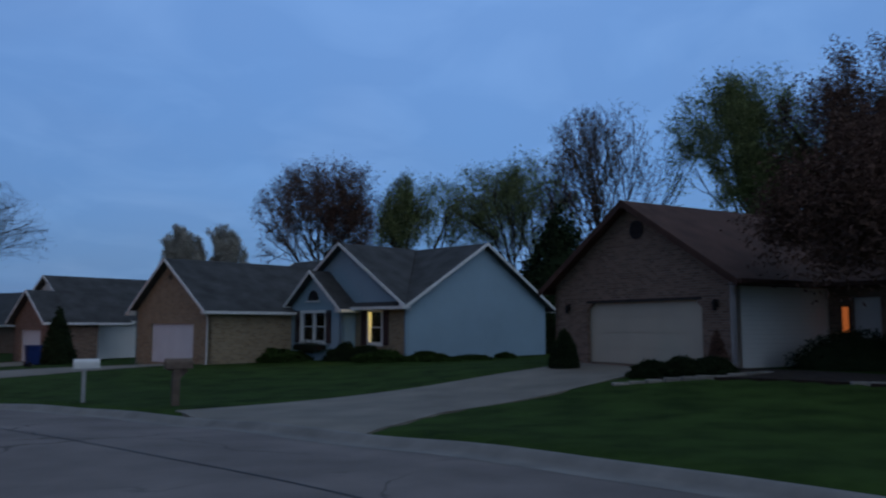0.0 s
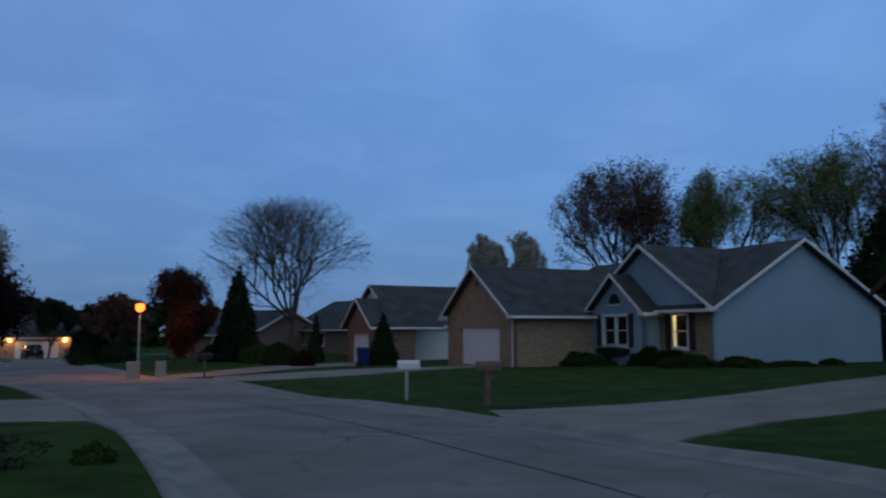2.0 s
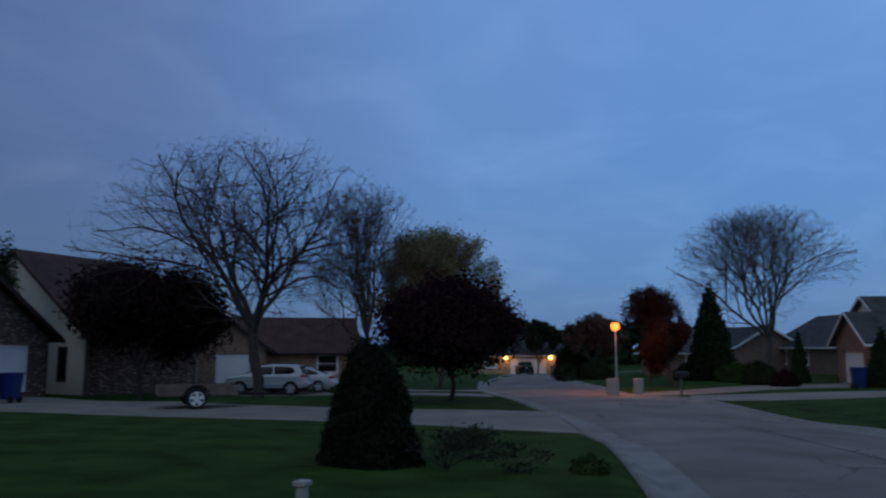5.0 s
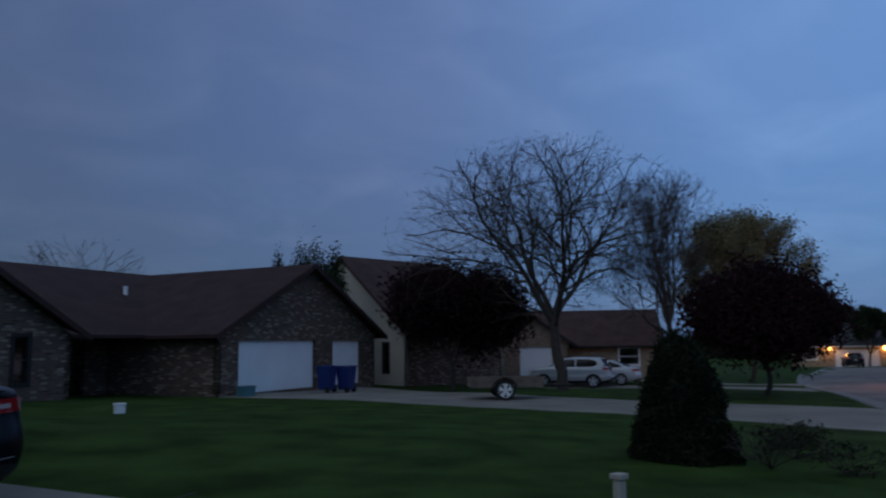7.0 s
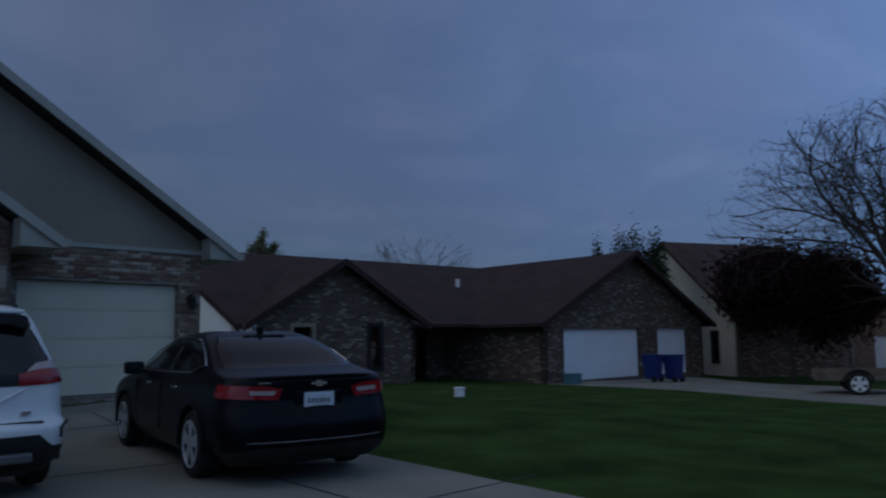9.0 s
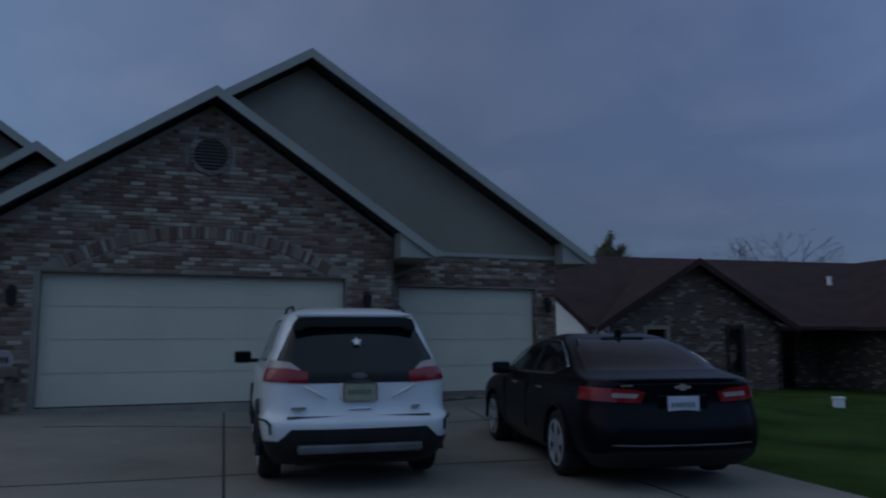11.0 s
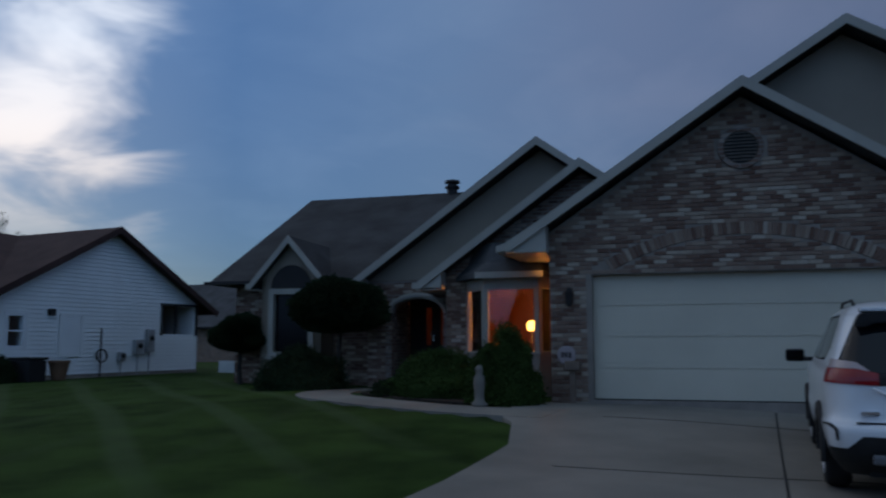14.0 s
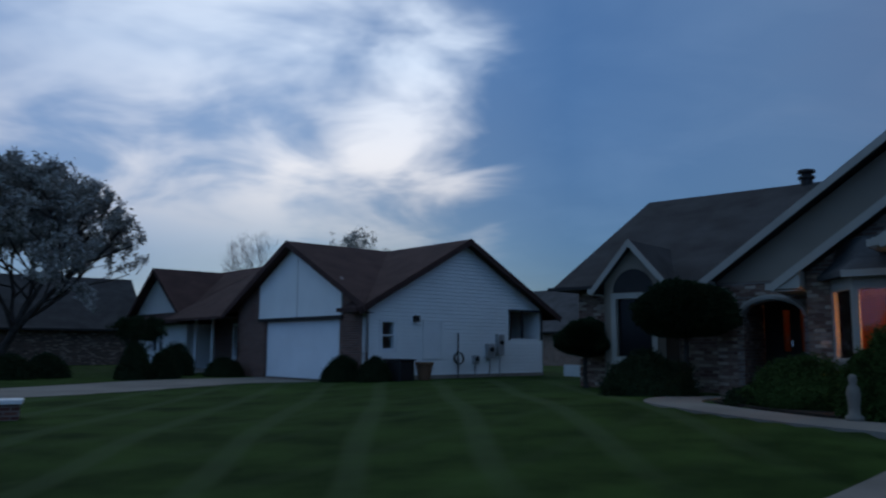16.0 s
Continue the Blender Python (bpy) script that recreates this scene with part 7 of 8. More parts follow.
for k in range(3):
    part("number_bar", boxes([(-0.08 + 0.06 * k, -0.04 + 0.06 * k, -0.03, -0.026, -0.04, 0.05)]), M_DARK, t)
t = thing("yard_pump", G.matrix_world @ pose(-0.32, -0.3, 0), "grey post with a small box beside the garage", "post")
part("post", boxes([(-0.05, 0.05, -0.05, 0.05, 0, 0.5)], bevel=0.01), M_WOOD, t)
part("box", boxes([(-0.13, 0.13, -0.1, 0.1, 0.504, 0.66)], bevel=0.02), M_WOOD, t)
for lx, ly in ((-0.38, 0), (5.25, 0), (9.42, 0.9)):
    wall_lamp(lx, ly, 1.78, G.matrix_world)
for x0, x1, ya, yb in ((5.78, 6.5, 0.3, 0.55),):
    bm = bmesh.new()
    tube(bm, [Vector((6.5, 0.25, 2.45)), Vector((5.95, 0.55, 2.25)), Vector((5.86, 0.8, 2.15)), Vector((5.86, 0.82, 0.1))], [0.04] * 4, 6)
    part("downspout", bm, M_TRIM_TAN, G)

# bay window
by = thing("bay_window", G.matrix_world, "three-sided bay window glowing with warm light", "window", kind="structure")
ring = [(-2.72, 2.0), (-2.2, 1.28), (-1.12, 1.28), (-0.74, 1.8)]
for k, (p, q) in enumerate(zip(ring, ring[1:])):
    m, ln = run(p, q)
    part("apron", boxes([(0, ln, 0, 0.12, -0.1, 0.80)], m), M_TRIM_TAN if k != 1 else M_TRIM_TAN, by)
    part("head", boxes([(0, ln, 0, 0.12, 2.0, 2.22)], m), M_TRIM_TAN, by)
    part("jamb", boxes([(0, 0.09, 0.0, 0.12, 0.80, 2.0)], m), M_TRIM_TAN, by)
    part("jamb", boxes([(ln - 0.09, ln, 0.0, 0.12, 0.80, 2.0)], m), M_TRIM_TAN, by)
    g = part("pane", boxes([(0.09, ln - 0.09, 0.05, 0.056, 0.80, 2.0)], m), M_GLASS, by)
    g.visible_shadow = False
    part("sill", boxes([(-0.02, ln + 0.02, -0.06, -0.004, 0.74, 0.80)], m), M_TRIM_TAN, by)
bm = bmesh.new()
outer = [(-2.95, 2.0), (-2.3, 1.1), (-1.02, 1.1), (-0.74, 1.6), (-0.74, 2.0)]
for (za, ka), (zb, kb) in (((2.22, 1.0), (2.32, 1.0)), ((2.32, 0.96), (2.55, 0.62)), ((2.55, 0.62), (2.95, 0.42))):
    for p, q in zip(outer, outer[1:]):
        def at(v, k, z):
            return Vector((-1.5 + (v[0] + 1.5) * (0.5 + 0.5 * k), 2.0 + (v[1] - 2.0) * k, z))
        bm.faces.new([bm.verts.new(c) for c in (at(p, ka, za), at(q, ka, za), at(q, kb, zb), at(p, kb, zb))])
bm.faces.new([bm.verts.new((x, y, 2.221)) for x, y in outer[::-1]])
bmesh.ops.remove_doubles(bm, verts=bm.verts, dist=0.001)
bmesh.ops.recalc_face_normals(bm, faces=bm.faces)
part("bay_roof", bm, M_ROOF_GREY, by, "dark flared bay roof")
part("bay_cornice", boxes([(-2.32, -1.0, 1.06, 1.099, 2.2, 2.32)]), M_TRIM_TAN, by)

dining = thing("dining_room", G.matrix_world @ pose(-1.75, 2.2, 0), "warm lit room behind the bay window", "room", kind="structure")
M_RUST = material("rust_wall", (0.32, 0.115, 0.04), 0.8, 0.1, 1.0, 0.05, 30)
part("room_wall", boxes([(-1.3, 1.2, 2.6, 2.65, 0, 2.4), (-1.35, -1.3, 0, 2.6, 0, 2.4), (1.2, 1.25, 0, 2.6, 0, 2.4), (-1.3, 1.2, 0, 2.6, 2.3, 2.35), (-1.3, 1.2, 0, 2.6, -0.05, 0)]), M_RUST, dining)
vl = thing("valance", G.matrix_world @ pose(-1.66, 1.46, 1.98), "rust cloth valance across the window top", "curtain")
bm = bmesh.new()
for k in range(12):
    box(bm, -0.5 + k * 0.083, -0.42 + k * 0.083, -0.02 + 0.02 * (k % 2), 0.01 + 0.02 * (k % 2), -0.10 - 0.03 * (k % 3 == 0), 0.0, bevel=0.008)
part("cloth", bm, M_RUST, vl)
tl = thing("table_lamp", G.matrix_world @ pose(-1.42, 2.3, 0.75), "table lamp with a glowing round shade", "lamp")
part("base", lathe([(0.09, 0), (0.09, 0.02), (0.03, 0.06), (0.06, 0.2), (0.03, 0.36), (0.012, 0.5)], 14), M_WOOD, tl)
part("shade", lathe([(0.07, 0.46), (0.10, 0.50), (0.105, 0.58), (0.08, 0.64), (0.05, 0.66)], 18), glowing("lamp_shade", (1.0, 0.42, 0.08), 7.0), tl, "glowing amber shade")
lb = bpy.data.lights.new("table_lamp_light", "POINT")
lb.energy, lb.color, lb.shadow_soft_size = 42, (1.0, 0.33, 0.06), 0.12
new("table_lamp_light", lb).matrix_world = G.matrix_world @ pose(-1.42, 2.05, 1.75)
tb = thing("side_table", G.matrix_world @ pose(-1.45, 2.35, 0), "dark wooden sideboard below the lamp", "table")
part("top", boxes([(-0.8, 0.5, -0.2, 0.25, 0.70, 0.75)], bevel=0.008), M_WOOD, tb)
for x in (-0.75, 0.42):
    part("leg", boxes([(x, x + 0.05, -0.15, -0.1, 0, 0.70)]), M_WOOD, tb)
    part("leg", boxes([(x, x + 0.05, 0.15, 0.2, 0, 0.70)]), M_WOOD, tb)
for k, (x, hh) in enumerate(((-0.7, 0.22), (-0.5, 0.16), (-0.28, 0.25), (-0.1, 0.14))):
    v = lathe([(0.05, 0), (0.07, hh * 0.4), (0.04, hh * 0.8), (0.05, hh)], 12, G.matrix_world @ pose(-1.45 + x, 2.3, 0.752))
    tagged(link("vase", v, M_RUST, smooth=True), "small rust-coloured vase on the sideboard", "vase", "vases")
# light under the garage eave
el = bpy.data.lights.new("eave_light", "POINT")
el.energy, el.color, el.shadow_soft_size = 1.1, (1.0, 0.45, 0.12), 0.06
new("eave_light", el).matrix_world = G.matrix_world @ pose(-0.98, 0.95, 2.32)

# entry recess with lit door lights
m, ln = run((-5.25, 3.0), (-3.15, 3.0))
bm = bmesh.new()
arc = [(1.15 + 0.6 * math.cos(a), 1.62 + 0.33 * math.sin(a)) for a in np.linspace(math.pi, 0, 13)]
prism(bm, [(0.55, 1.96)] + arc + [(1.75, 1.96)], 0.0, 0.2, m)
part("entry_arch", bm, M_TRIM_TAN, G, "taupe arched entry head")
bm = bmesh.new()
tube(bm, [m @ Vector((1.15 + 0.66 * math.cos(a), -0.02, 1.62 + 0.40 * math.sin(a))) for a in np.linspace(math.pi, 0, 17)], [0.06] * 17, 6)
part("arch_moulding", bm, M_TRIM_TAN, G)
rec = thing("entry_recess", G.matrix_world @ pose(-4.1, 3.2, 0), "dark entry recess behind the arch", "porch", kind="structure")
part("recess_wall", boxes([(-0.75, -0.65, 0, 1.3, 0, 2.35), (0.65, 0.75, 0, 1.3, 0, 2.35), (-0.65, 0.65, 0, 1.3, 2.25, 2.35)]), M_BRICK_MIX, rec)
part("recess_floor", boxes([(-0.65, 0.65, -0.2, 1.3, -0.05, 0.06)]), M_CONCRETE, rec)
ed = thing("front_door", G.matrix_world @ pose(-4.1, 4.4, 0.06), "dark front door with two tall amber lights", "door")
part("leaf", boxes([(-0.62, -0.22, 0, 0.05, 0, 2.1), (-0.08, 0.14, 0, 0.05, 0, 2.1), (0.30, 0.62, 0, 0.05, 0, 2.1), (-0.22, -0.08, 0, 0.05, 0, 0.85), (0.14, 0.30, 0, 0.05, 0, 0.85), (-0.22, -0.08, 0, 0.05, 1.75, 2.1), (0.14, 0.30, 0, 0.05, 1.75, 2.1)]), M_DARK, ed)
for x in (-0.22, 0.14):
    part("light_pane", boxes([(x, x + 0.16, 0.02, 0.026, 0.85, 1.75)]), M_GLASS, ed).visible_shadow = False
part("door_handle", boxes([(-0.04, 0.0, -0.06, 0.0, 0.95, 1.1)], bevel=0.008), M_CHROME, ed)
hall = thing("hall", G.matrix_world @ pose(-4.1, 4.5, 0), "dim amber hall behind the door", "room", kind="structure")
part("room_wall", boxes([(-0.65, 0.65, 1.4, 1.45, 0, 2.3), (-0.7, -0.65, 0, 1.4, 0, 2.3), (0.65, 0.7, 0, 1.4, 0, 2.3), (-0.65, 0.65, 0, 1.4, 2.3, 2.35)]), M_RUST, hall)
hl = bpy.data.lights.new("hall_light", "POINT")
hl.energy, hl.color, hl.shadow_soft_size = 2.6, (1.0, 0.42, 0.10), 0.1
new("hall_light", hl).matrix_world = G.matrix_world @ pose(-4.1, 5.0, 2.0)

# ---- plants on the far side of the street ----
for x, y, sz, lab, sd in ((4.15, 20.9, (1.2, 0.9, 0.40), "low dark juniper in the stone-edged bed", 81), (4.9, 20.7, (1.3, 1.0, 0.46), "spreading dark juniper in the stone-edged bed", 82), (5.6, 20.6, (1.2, 1.0, 0.46), "low juniper by the garage wall", 83),
                          (2.3, 24.9, (0.9, 0.9, 1.0), "dark rounded evergreen beside the garage", 84), (9.7, 21.9, (3.5, 1.2, 0.95), "dark clipped hedge below the russet tree", 85)):
    shrub(x, y, sz, lab, sd, M_LEAF_DARK, 5000, 0.06, "dome")
shrub(5.95, 21.3, (0.7, 0.7, 1.0), "upright dead-twig shrub against the brick", 86, M_LEAF_RED, 3000, 0.06, "cone", rough=0.2)
for (u, v), sz, lf, lab, sd in (((4.6, 4.3), (1.6, 1.0, 0.75), M_LEAF_DARK, "dark rounded yew below the lit window", 91), ((6.0, 4.5), (1.5, 0.9, 0.65), M_LEAF_DARK, "dark yew below the window", 92), ((0.9, 3.6), (2.0, 1.0, 0.55), M_LEAF_SHRUB, "leafy green perennials below the bay", 93),
                                 ((7.3, 4.4), (1.5, 0.9, 0.38), M_LEAF_SHRUB, "green perennials at the corner of the house", 94), ((8.6, 6.0), (1.5, 1.0, 0.32), M_LEAF_SHRUB, "green perennials along the blue wall", 95), ((9.0, 8.2), (1.2, 0.8, 0.18), M_LEAF_SHRUB, "low green perennials along the blue wall", 96), ((9.0, 10.4), (0.6, 0.5, 0.2), M_LEAF_SHRUB, "small green clump by the foundation", 97)):
    q = B.matrix_world @ Vector((u, v, 0))
    if lf is M_LEAF_SHRUB:
        shrub(q.x, q.y, (sz[0] * 1.25, sz[1] * 1.1, sz[2]), lab, sd, M_LEAF_SHRUB, 5000, 0.10, "dome", rough=0.35, tall=2.4)
    else:
        shrub(q.x, q.y, sz, lab, sd, lf, 5000, 0.07, "dome", rough=0.2)
fb = B.matrix_world @ Vector((1.9, 4.25, 0.75))
leaf_centres = np.random.RandomState(5).normal(size=(900, 3)) * np.array([0.55, 0.10, 0.12])
tagged(leaf_mesh("trailing_plant", leaf_centres, 0.08, M_LEAF_DARK, None, 6), "dark trailing plant in the window box", "plant").matrix_world = Matrix.Translation(fb) @ Matrix.Rotation(radians(137 + 180), 4, "Z")
for x, y, sz, lf, lab, sd in ((-28.2, 40.5, (1.6, 1.4, 0.9), M_LEAF_PLUM, "purple-leaved shrub by the driveway", 101), (-31, 42.0, (2.4, 2.0, 1.4), M_LEAF_DARK, "dark mounded shrub in a front garden", 102), (-34, 43.5, (2.6, 2.0, 1.2), M_LEAF_SHRUB, "green mounded shrub in a front garden", 103), (-38.5, 44.5, (2.8, 2.0, 1.1), M_LEAF_DARK, "dark low hedge in a front garden", 104),
                               (-31.2, 46.3, (1.2, 1.2, 3.0), M_LEAF_DARK, "narrow dark arborvitae at the corner", 105), (-26.0, 46.9, (1.2, 1.2, 2.7), M_LEAF_DARK, "narrow dark evergreen by the garage", 106), (-52, 48.5, (3.2, 2.4, 1.9), M_LEAF_DARK, "dark evergreen mound beside the street", 107), (-48, 44.5, (3.0, 2.0, 1.6), M_LEAF_DARK, "dark shrub beside the street", 108)):
    shrub(x, y, sz, lab, sd, lf, 3000, 0.11, "dome" if sz[2] < 2.5 else "cone")
# leafless bush beside the weeping evergreen
for x, y, hgt, sd in ((-9.35, 5.9, 0.62, 111), (-10.1, 6.7, 0.6, 112), (-8.9, 6.6, 0.45, 113)):
    tree(x, y, hgt, 1.2, "leafless twiggy bush on the lawn", sd, leaf=M_LEAF_DARK, leaves=120, leaf_size=0.05, levels=4, spread=0.8, bole=0.12, trunk=0.02, split=(9, 4, 3), haze=0.06, category="shrub", name="twiggy_bush", thick=0.6)
shrub(-11.4, 7.6, (0.8, 0.7, 0.3), "small dark clump in the lawn", 114, M_LEAF_SHRUB, 1500, 0.06, "dome")
shrub(-8.2, 7.4, (0.5, 0.5, 0.25), "small green clump near the kerb", 115, M_LEAF_SHRUB, 1000, 0.06, "dome")


# ---- houses in the distance ----
def plain_house(name, x, y, normal, w, d, eave, ridge, axis, wall_mat, roof_mat, trim, label, door=None, windows=(), door_mat=None):
    h = house_at(name, x, y, gz(x, y), normal, label)
    holes = [(a, b, 0.9, 2.1) for a, b in windows] + ([(door[0], door[1], 0, 2.1)] if door else [])
    g = (w / 2, ridge) if axis == "y" else None
    gs = (d / 2, ridge) if axis == "x" else None
    wall(h, (0, 0), (w, 0), -0.4, eave, wall_mat, holes, g)
    wall(h, (w, 0), (w, d), -0.4, eave, wall_mat, gable=gs)
    wall(h, (w, d), (0, d), -0.4, eave, wall_mat, gable=g)
    wall(h, (0, d), (0, 0), -0.4, eave, wall_mat, gable=gs)
    for a, b in windows:
        window(h, (0, 0), (w, 0), a, b, 0.9, 2.1, M_WHITE)
    if door:
        garage_door(h, (door[0], 0), (door[1], 0), 0, 2.1, door_mat or M_DOOR_WHITE, "white garage door", cols=4)
    roof_gable(h, (0, w) if axis == "y" else (0, d), (0, d) if axis == "y" else (0, w), eave, ridge, axis, roof_mat, trim, over=0.45, label="shingle roof")
    return h


M_CREAM = material("cream_siding", (0.42, 0.39, 0.33), 0.65, 0.07, 0.8, 0.05, 50)
F = house_at("gabled_house", -50.16, -0.245, -0.72, 215, "cream-gabled house with steep brown roof behind the neighbour")
wall(F, (0, 0), (10.4, 0), -0.3, 3.15, M_CREAM, [(8.6, 9.1, 0.85, 2.45)], (5.2, 7.35), label="cream gable wall")
siding(F, (0, 0), (10.4, 0), [(0.1, 0.2), (10.3, 0.2), (10.3, 3.15), (5.2, 7.25), (0.1, 3.15)], M_CREAM, [(8.5, 9.2, 0.75, 2.55)], label="cream lapped siding")
window(F, (0, 0), (10.4, 0), 8.6, 9.1, 0.85, 2.45, M_DARK, sill=False, label="narrow dark sash window")
wall(F, (10.4, 0), (10.4, 8), -0.3, 3.15, M_BRICK_DARK, label="dark brick side wall")
wall(F, (10.4, 8), (0, 8), -0.3, 3.15, M_CREAM, gable=(5.2, 7.35))
wall(F, (0, 8), (0, 0), -0.3, 3.15, M_CREAM)
part("crawl_vent", boxes([(9.5, 10.1, -0.03, -0.002, -0.05, 0.15)]), M_DARK, F)
roof_gable(F, (0, 10.4), (0, 8), 3.15, 7.4, "y", M_ROOF_BROWN, M_ROOF_BROWN, over=0.4, rake=0.3, label="steep brown shingle roof")
plain_house("brick_garage_house", -51.35, 10.37, 253, 7.4, 7, 2.4, 5.0, "y", M_BRICK_BROWN, M_ROOF_BROWN, M_DARK, "brown brick garage gable behind the bare tree", (4.2, 6.3))
plain_house("tan_ranch_house", -53.44, 15.5, 252.5, 9.4, 9, 2.35, 4.75, "x", M_BRICK_TAN, M_ROOF_BROWN, M_DARK, "tan brick ranch house with brown roof", None, [(6.6, 8.0)])
plain_house("grey_ranch_house", -47.5, 66.0, 150, 17, 10, 2.5, 5.2, "x", M_BRICK_BROWN, M_ROOF_GREY, M_WHITE, "low brick house with charcoal roof among trees", (13, 16), [(2, 3.5), (6, 7.5)])
plain_house("low_house", -60, 62, 165, 14, 9, 2.4, 4.6, "x", M_BRICK_BROWN, M_ROOF_GREY, M_WHITE, "dim low house beside the street", None, [(2, 3.5), (8, 9.5)])
J = plain_house("end_house", -92, 62.5, 236, 15, 10, 2.7, 5.4, "x", M_BRICK_TAN, M_ROOF_GREY, M_WHITE, "house closing the street with lit garage lamps", (5.0, 10.0), [(1.5, 3)])
for lx in (4.4, 10.6):
    q = J.matrix_world @ Vector((lx, -0.25, 2.2))
    t = thing("wall_lantern", J.matrix_world @ pose(lx, -0.2, 2.2), "glowing amber lantern beside the garage", "wall lamp", "wall lanterns")
    part("globe", lathe([(0.08, -0.15), (0.17, -0.05), (0.17, 0.1), (0.06, 0.2)], 12), glowing("lantern_glow", (1.0, 0.42, 0.10), 14.0), t)
    pl_ = bpy.data.lights.new("lantern_light", "POINT")
    pl_.energy, pl_.color, pl_.shadow_soft_size = 45, (1.0, 0.42, 0.12), 0.2
    new("lantern_light", pl_).matrix_world = Matrix.Translation(J.matrix_world @ Vector((lx, -0.7, 2.3)))
plain_house("corner_house", 40.9, -39.4, 43, 16, 10, 2.6, 6.1, "x", M_BRICK_DARK, M_ROOF_CHAR, M_DARK, "dim house behind the broad tree")
plain_house("rear_house", 9, -66, 320, 16, 10, 2.7, 6.0, "x", M_BRICK_BROWN, M_ROOF_GREY, M_DARK, "house with charcoal roof behind the gardens")
for k, (x, y, w, hh) in enumerate(((-56.2, -1.1, 2.0, 8.5), (-56.2, 0.3, 2.8, 8.8), (-56.2, 1.4, 3.0, 9.2), (-42.7, 1.95, 2.2, 7.0))):
    shrub(x, y, (w, w, hh), "tall narrow arborvitae behind the roof", 121 + k, M_LEAF_DARK, 3500, 0.14, "dome", "conifer", "evergreen_tree")

# ---- far woods that close the view ----
r = np.random.RandomState(77)
n = 26000
a = r.rand(n) * 2 * math.pi
rad = 125 + 45 * r.rand(n)
tops = np.array([5.0 + 4.5 * noise.noise(Vector((math.cos(q) * 9, math.sin(q) * 9, 0.3))) for q in a])
zc = r.rand(n) ** 0.8 * np.maximum(tops, 2.0) - 1.5
leaf_mesh("far_woods", np.stack([-10 + np.cos(a) * rad, 5 + np.sin(a) * rad, zc], 1), 2.2, M_LEAF_DARK, None, 9)
tagged(bpy.data.objects["far_woods"], "dark belt of distant trees and hedges", "woods", kind="stuff")


# ---- pale stones round the bed by the brown garage ----
M_EDGE_STONE = material("pale_edging_stone", (0.25, 0.235, 0.21), 0.9, 0.25, 3.0, 0.5, 30, island=0.15)
rng_edge = random.Random(77)
for run_pts, lab in (([(2.95, 19.75), (4.6, 19.72), (6.2, 19.95), (7.0, 20.5)], "row of pale stones edging the juniper bed"), ([(7.9, 18.2), (8.7, 18.0), (9.4, 17.9)], "short row of pale edging stones by the lawn")):
    se = thing("stone_edging", pose(run_pts[0][0], run_pts[0][1], gz(*run_pts[0])), lab, "stone edging")
    for (ax, ay), (bx, by) in zip(run_pts, run_pts[1:]):
        d = math.hypot(bx - ax, by - ay)
        n = max(1, int(d / 0.34))
        for k in range(n):
            f = (k + 0.5) / n
            x, y = ax + (bx - ax) * f, ay + (by - ay) * f
            hw, hd, hh = d / n * 0.47, 0.13 + 0.04 * rng_edge.random(), 0.035 + 0.04 * rng_edge.random()
            turn = pose(x - run_pts[0][0], y - run_pts[0][1] + rng_edge.uniform(-0.03, 0.03), gz(x, y) - gz(*run_pts[0]), 0, 0, math.degrees(math.atan2(by - ay, bx - ax)) + rng_edge.uniform(-6, 6))
            part("stone", boxes([(-hw, hw, -hd, hd, -0.06, hh)], turn, bevel=0.03), M_EDGE_STONE, se)


# ---- scored joints in the driveway ----
def joint(p, q):
    d = (Vector((*q, 0)) - Vector((*p, 0))).normalized()
    s = Vector((d.y, -d.x, 0)) * 0.012
    paved("driveway_joint", [(p[0] - s.x, p[1] - s.y), (q[0] - s.x, q[1] - s.y), (q[0] + s.x, q[1] + s.y), (p[0] + s.x, p[1] + s.y)], M_DARK, "dark scored joint in the concrete driveway", "joint", lift=0.034, thick=0.005)


joint((-8.3, -10.85), (-2.6, -3.3))
joint((-11.6, -8.4), (-5.4, -0.6))
joint((-5.3, -10.7), (-13.2, -5.95))
joint((-3.3, -7.9), (-10.6, -3.6))
joint((-1.2, -5.0), (-8.3, -0.9))

# ---- bricks ----
M_PIECE = bpy.data.materials.new("single_bricks")
nt = node_tree(M_PIECE)
at = add(nt, "TexCoord").outputs["Object"]
pick = maths(nt, "FRACT", maths(nt, "ADD", add(nt, "NewGeometry").outputs["Random Per Island"], add(nt, "ObjectInfo").outputs["Random"]))
spot = add(nt, "TexCoord").outputs["Object"]
spot = add(nt, "VectorMath", operation="ADD", i0=spot, i1=add(nt, "ObjectInfo").outputs["Location"]).outputs[0]
patch = maths(nt, "MULTIPLY", maths(nt, "SUBTRACT", noise_at(nt, add(nt, "VectorMath", operation="MULTIPLY", i0=spot, i1=(1.0, 1.0, 2.4)).outputs[0], 1.1, 2), 0.5), 0.6)
pick = add(nt, "Math", operation="ADD", i0=pick, i1=patch)
pick.use_clamp = True
col = ramp(nt, pick.outputs[0], [(0.0, (0.135, 0.076, 0.058)), (0.24, (0.180, 0.112, 0.086)), (0.50, (0.225, 0.150, 0.115)), (0.70, (0.26, 0.190, 0.148)), (0.84, (0.33, 0.262, 0.205)), (0.95, (0.42, 0.350, 0.280)), (1.0, (0.38, 0.32, 0.265))])
col = mix(nt, 0.35, col, mix(nt, noise_at(nt, at, 45, 4), (0.35, 0.35, 0.35), (1.3, 1.3, 1.3)), "MULTIPLY")
p = add(nt, "BsdfPrincipled", Base_Color=col, Roughness=0.9)
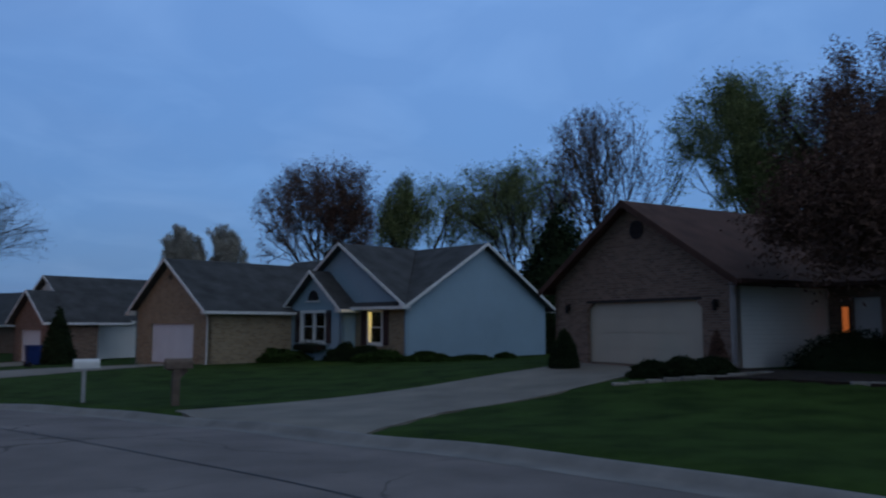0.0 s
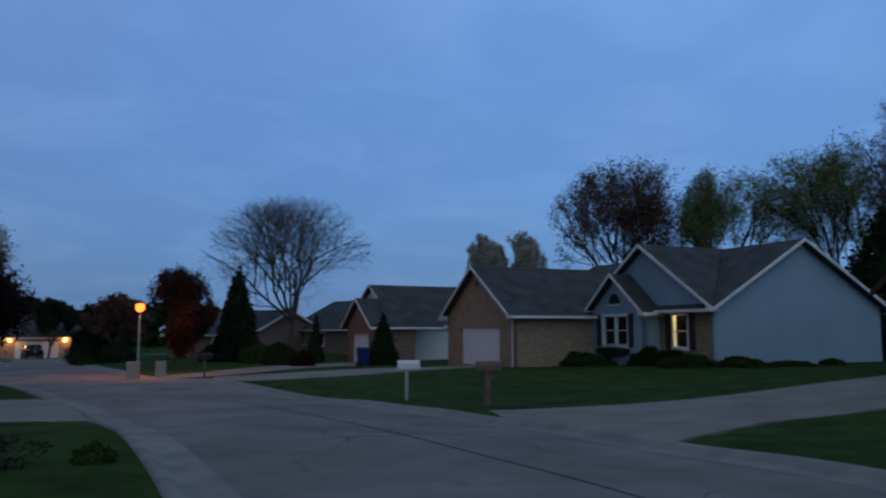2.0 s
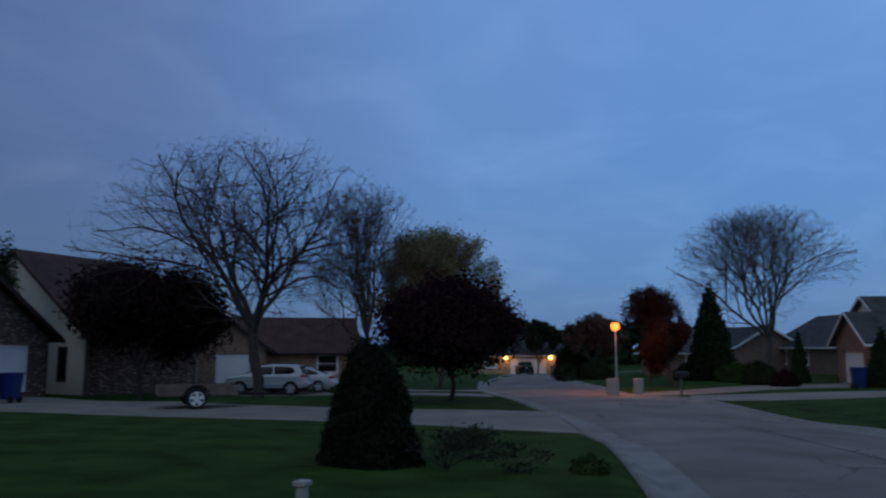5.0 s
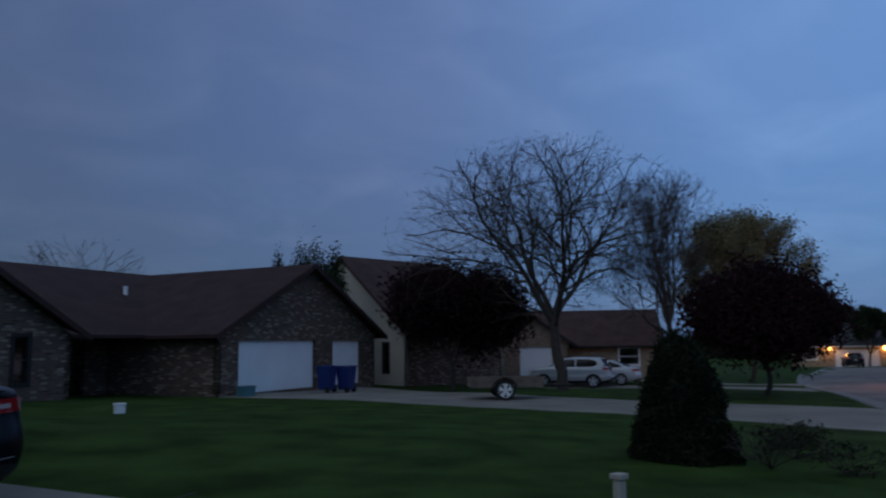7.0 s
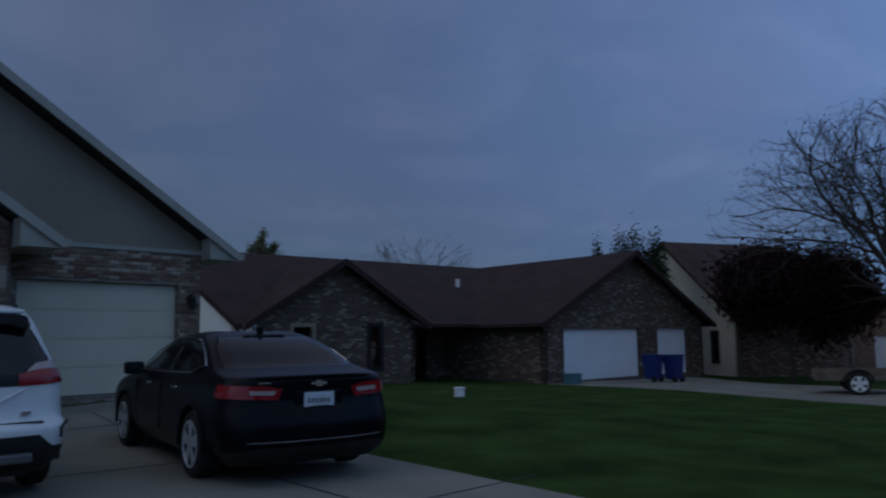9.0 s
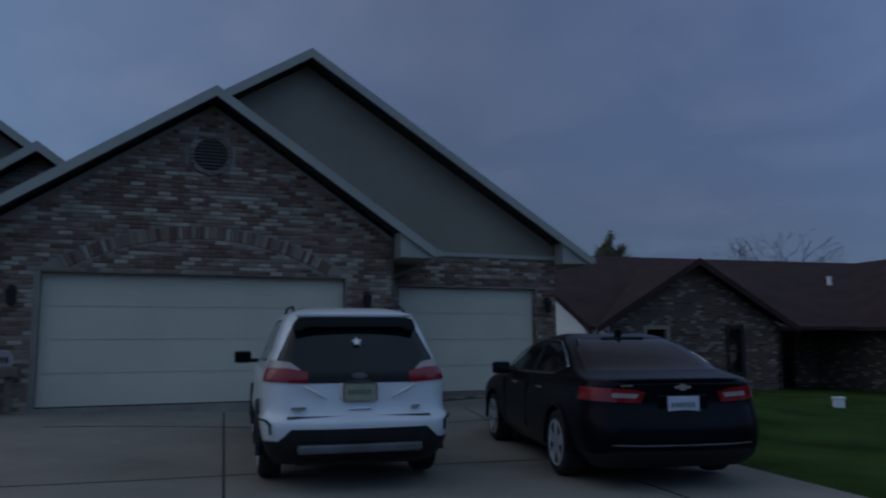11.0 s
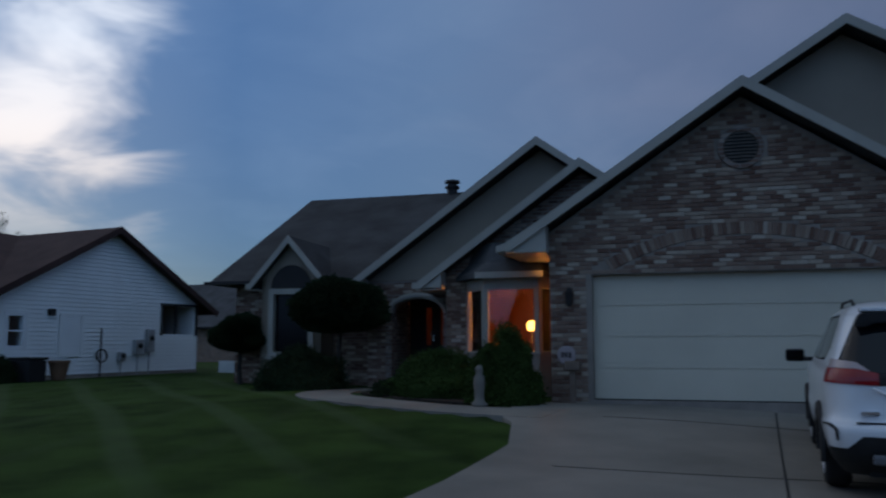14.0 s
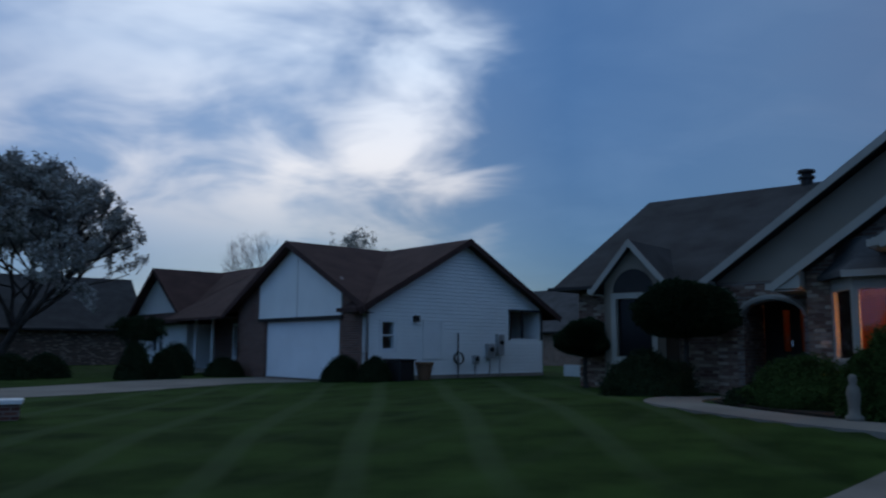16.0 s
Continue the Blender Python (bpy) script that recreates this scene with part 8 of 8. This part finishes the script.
p.inputs["Specular IOR Level"].default_value = 0.15
b = add(nt, "Bump", Strength=0.4, Distance=0.006, Height=noise_at(nt, at, 70, 4))
nt.links.new(b.outputs[0], p.inputs["Normal"])
nt.links.new(p.outputs[0], nt.nodes.new("ShaderNodeOutputMaterial").inputs[0])

BRICK_L, BRICK_H, STEP_L, STEP_H = 0.198, 0.062, 0.208, 0.072


def brick_mesh(length, high, out):
    """One brick with eased front edges."""
    c = 0.005
    l2, h2 = length / 2, high / 2
    vs = [(-l2, 0.01, -h2), (l2, 0.01, -h2), (l2, 0.01, h2), (-l2, 0.01, h2), (-l2, -out + c, -h2), (l2, -out + c, -h2), (l2, -out + c, h2), (-l2, -out + c, h2),
          (-l2 + c, -out, -h2 + c), (l2 - c, -out, -h2 + c), (l2 - c, -out, h2 - c), (-l2 + c, -out, h2 - c)]
    fs = [(0, 1, 5, 4), (1, 2, 6, 5), (2, 3, 7, 6), (3, 0, 4, 7), (4, 5, 9, 8), (5, 6, 10, 9), (6, 7, 11, 10), (7, 4, 8, 11), (8, 9, 10, 11)]
    return vs, fs


def inside_poly(poly, x, z):
    n, hit = len(poly), False
    for i in range(n):
        (ax, az), (bx, bz) = poly[i], poly[(i + 1) % n]
        if (az > z) != (bz > z) and x < (bx - ax) * (z - az) / (bz - az) + ax:
            hit = not hit
    return hit


def bricks(h, p0, p1, poly, holes, singles, near, wall_part, skip=None):
    """Running bond over an outline (x, z) of the wall from p0 to p1; the bricks nearest to near are single parts."""
    m, _ = run(p0, p1)
    rng = random.Random(len(poly) * 7 + int(p0[0] * 10))
    x0, x1 = min(q[0] for q in poly), max(q[0] for q in poly)
    z0, z1 = min(q[1] for q in poly), max(q[1] for q in poly)
    full = bpy.data.meshes.new("brick")
    vs, fs = brick_mesh(BRICK_L, BRICK_H, 0.012)
    full.from_pydata(vs, [], fs)
    full.materials.append(M_PIECE)
    spots, row, z = [], 0, z0 + STEP_H / 2
    while z < z1:
        x = x0 + (STEP_L / 2 if row % 2 else 0) - STEP_L / 2
        while x < x1 + STEP_L:
            def free(q):
                return inside_poly(poly, q, z + 0.03) and inside_poly(poly, q, z - 0.03) and not any(a < q < b and c < z < d for a, b, c, d in holes) and not (skip and skip(q, z))
            ok = [free(x - BRICK_L / 2 + 0.002), free(x - BRICK_L / 4), free(x), free(x + BRICK_L / 4), free(x + BRICK_L / 2 - 0.002)]
            if all(ok):
                spots.append((x, z, BRICK_L))
            elif all(ok[:3]):
                spots.append((x - BRICK_L / 4, z, BRICK_L / 2))
            elif all(ok[2:]):
                spots.append((x + BRICK_L / 4, z, BRICK_L / 2))
            x += STEP_L
        z += STEP_H
        row += 1
    spots.sort(key=lambda q: (q[0] - near[0]) ** 2 + (q[1] - near[1]) ** 2)
    single = [q for q in spots if q[2] == BRICK_L][:singles]
    taken = set(single)
    for x, z, ln in single:
        ob = new("brick", full)
        ob.parent = wall_part
        ob.matrix_basis = m @ pose(x, -0.001 - 0.003 * rng.random(), z)
    verts, faces = [], []
    for q in spots:
        if q in taken:
            continue
        vs, fs = brick_mesh(q[2], BRICK_H, 0.010 + 0.005 * rng.random())
        s = len(verts)
        verts += [tuple(m @ Vector((v[0] + q[0], v[1], v[2] + q[1]))) for v in vs]
        faces += [tuple(s + i for i in f) for f in fs]
    me = bpy.data.meshes.new("brickwork")
    me.from_pydata(verts, [], faces)
    me.materials.append(M_PIECE)
    ob = new("brickwork", me)
    ob.parent = wall_part
    return tagged(ob, "mottled brown and grey bricks", kind="stuff")


def wall_named(house, label):
    return next(c for c in house.children if c.get("label") == label)


# soldier course arch over the wide door
RAD, ACX, ACZ = 4.45, 3.16, 2.95 - 4.45


def in_arch(x, z):
    d = math.hypot(x - ACX, z - ACZ)
    return (RAD - 0.24 < d < RAD + 0.01 and z > 2.17) or math.hypot(x - 3.22, z - 4.18) < 0.37


front = wall_named(G, "mottled brick garage gable")
bricks(G, (-0.72, 0), (5.78, 0), [(0.0, -0.1), (6.5, -0.1), (6.5, 2.86), (3.25, 5.02), (0.0, 2.86)], [(0.70, 5.62, -0.2, 2.14)], 300, (3.2, 3.2), front, in_arch)
mf, _ = run((-0.72, 0), (5.78, 0))
sold = bpy.data.meshes.new("soldier_brick")
vs, fs = brick_mesh(0.205, 0.060, 0.016)
sold.from_pydata(vs, [], fs)
sold.materials.append(M_PIECE)
k = -0.56
while k < 0.56:
    x, z = ACX + (RAD - 0.115) * math.sin(k), ACZ + (RAD - 0.115) * math.cos(k)
    if z > 2.26:
        ob = new("soldier_brick", sold)
        ob.parent = front
        ob.matrix_basis = mf @ pose(x, -0.002, z, 0, math.degrees(k) + 90, 0)
    k += 0.0162
for wl, p0, p1, poly, holes, near in (("mottled brick wall", (5.78, 0.9), (9.65, 0.9), [(0.0, -0.1), (3.87, -0.1), (3.87, 2.70), (0.0, 2.70)], [(0.38, 3.42, -0.2, 2.10)], (1.9, 2.4)),):
    bricks(G, p0, p1, poly, holes, 60, near, wall_named(G, wl))
bw = [c for c in G.children if c.get("label") == "mottled brick wall"]
bricks(G, (-3.15, 2.0), (-0.72, 2.0), [(0.0, -0.1), (2.43, -0.1), (2.43, 2.36), (0.0, 2.36)], [(0.42, 2.43, -0.2, 2.3)], 60, (0.2, 1.5), bw[1])
bricks(G, (-9.2, 4.0), (-5.25, 4.0), [(0.0, -0.1), (3.95, -0.1), (3.95, 2.38), (0.0, 2.38)], [(1.0, 2.7, -0.2, 2.4)], 40, (0.5, 1.5), bw[2])
bricks(G, (-5.25, 3.0), (-3.15, 3.0), [(0.0, -0.1), (2.1, -0.1), (2.1, 2.34), (0.0, 2.34)], [(0.48, 1.82, -0.2, 2.05)], 40, (0.2, 1.5), wall_named(G, "brick entry wall"))
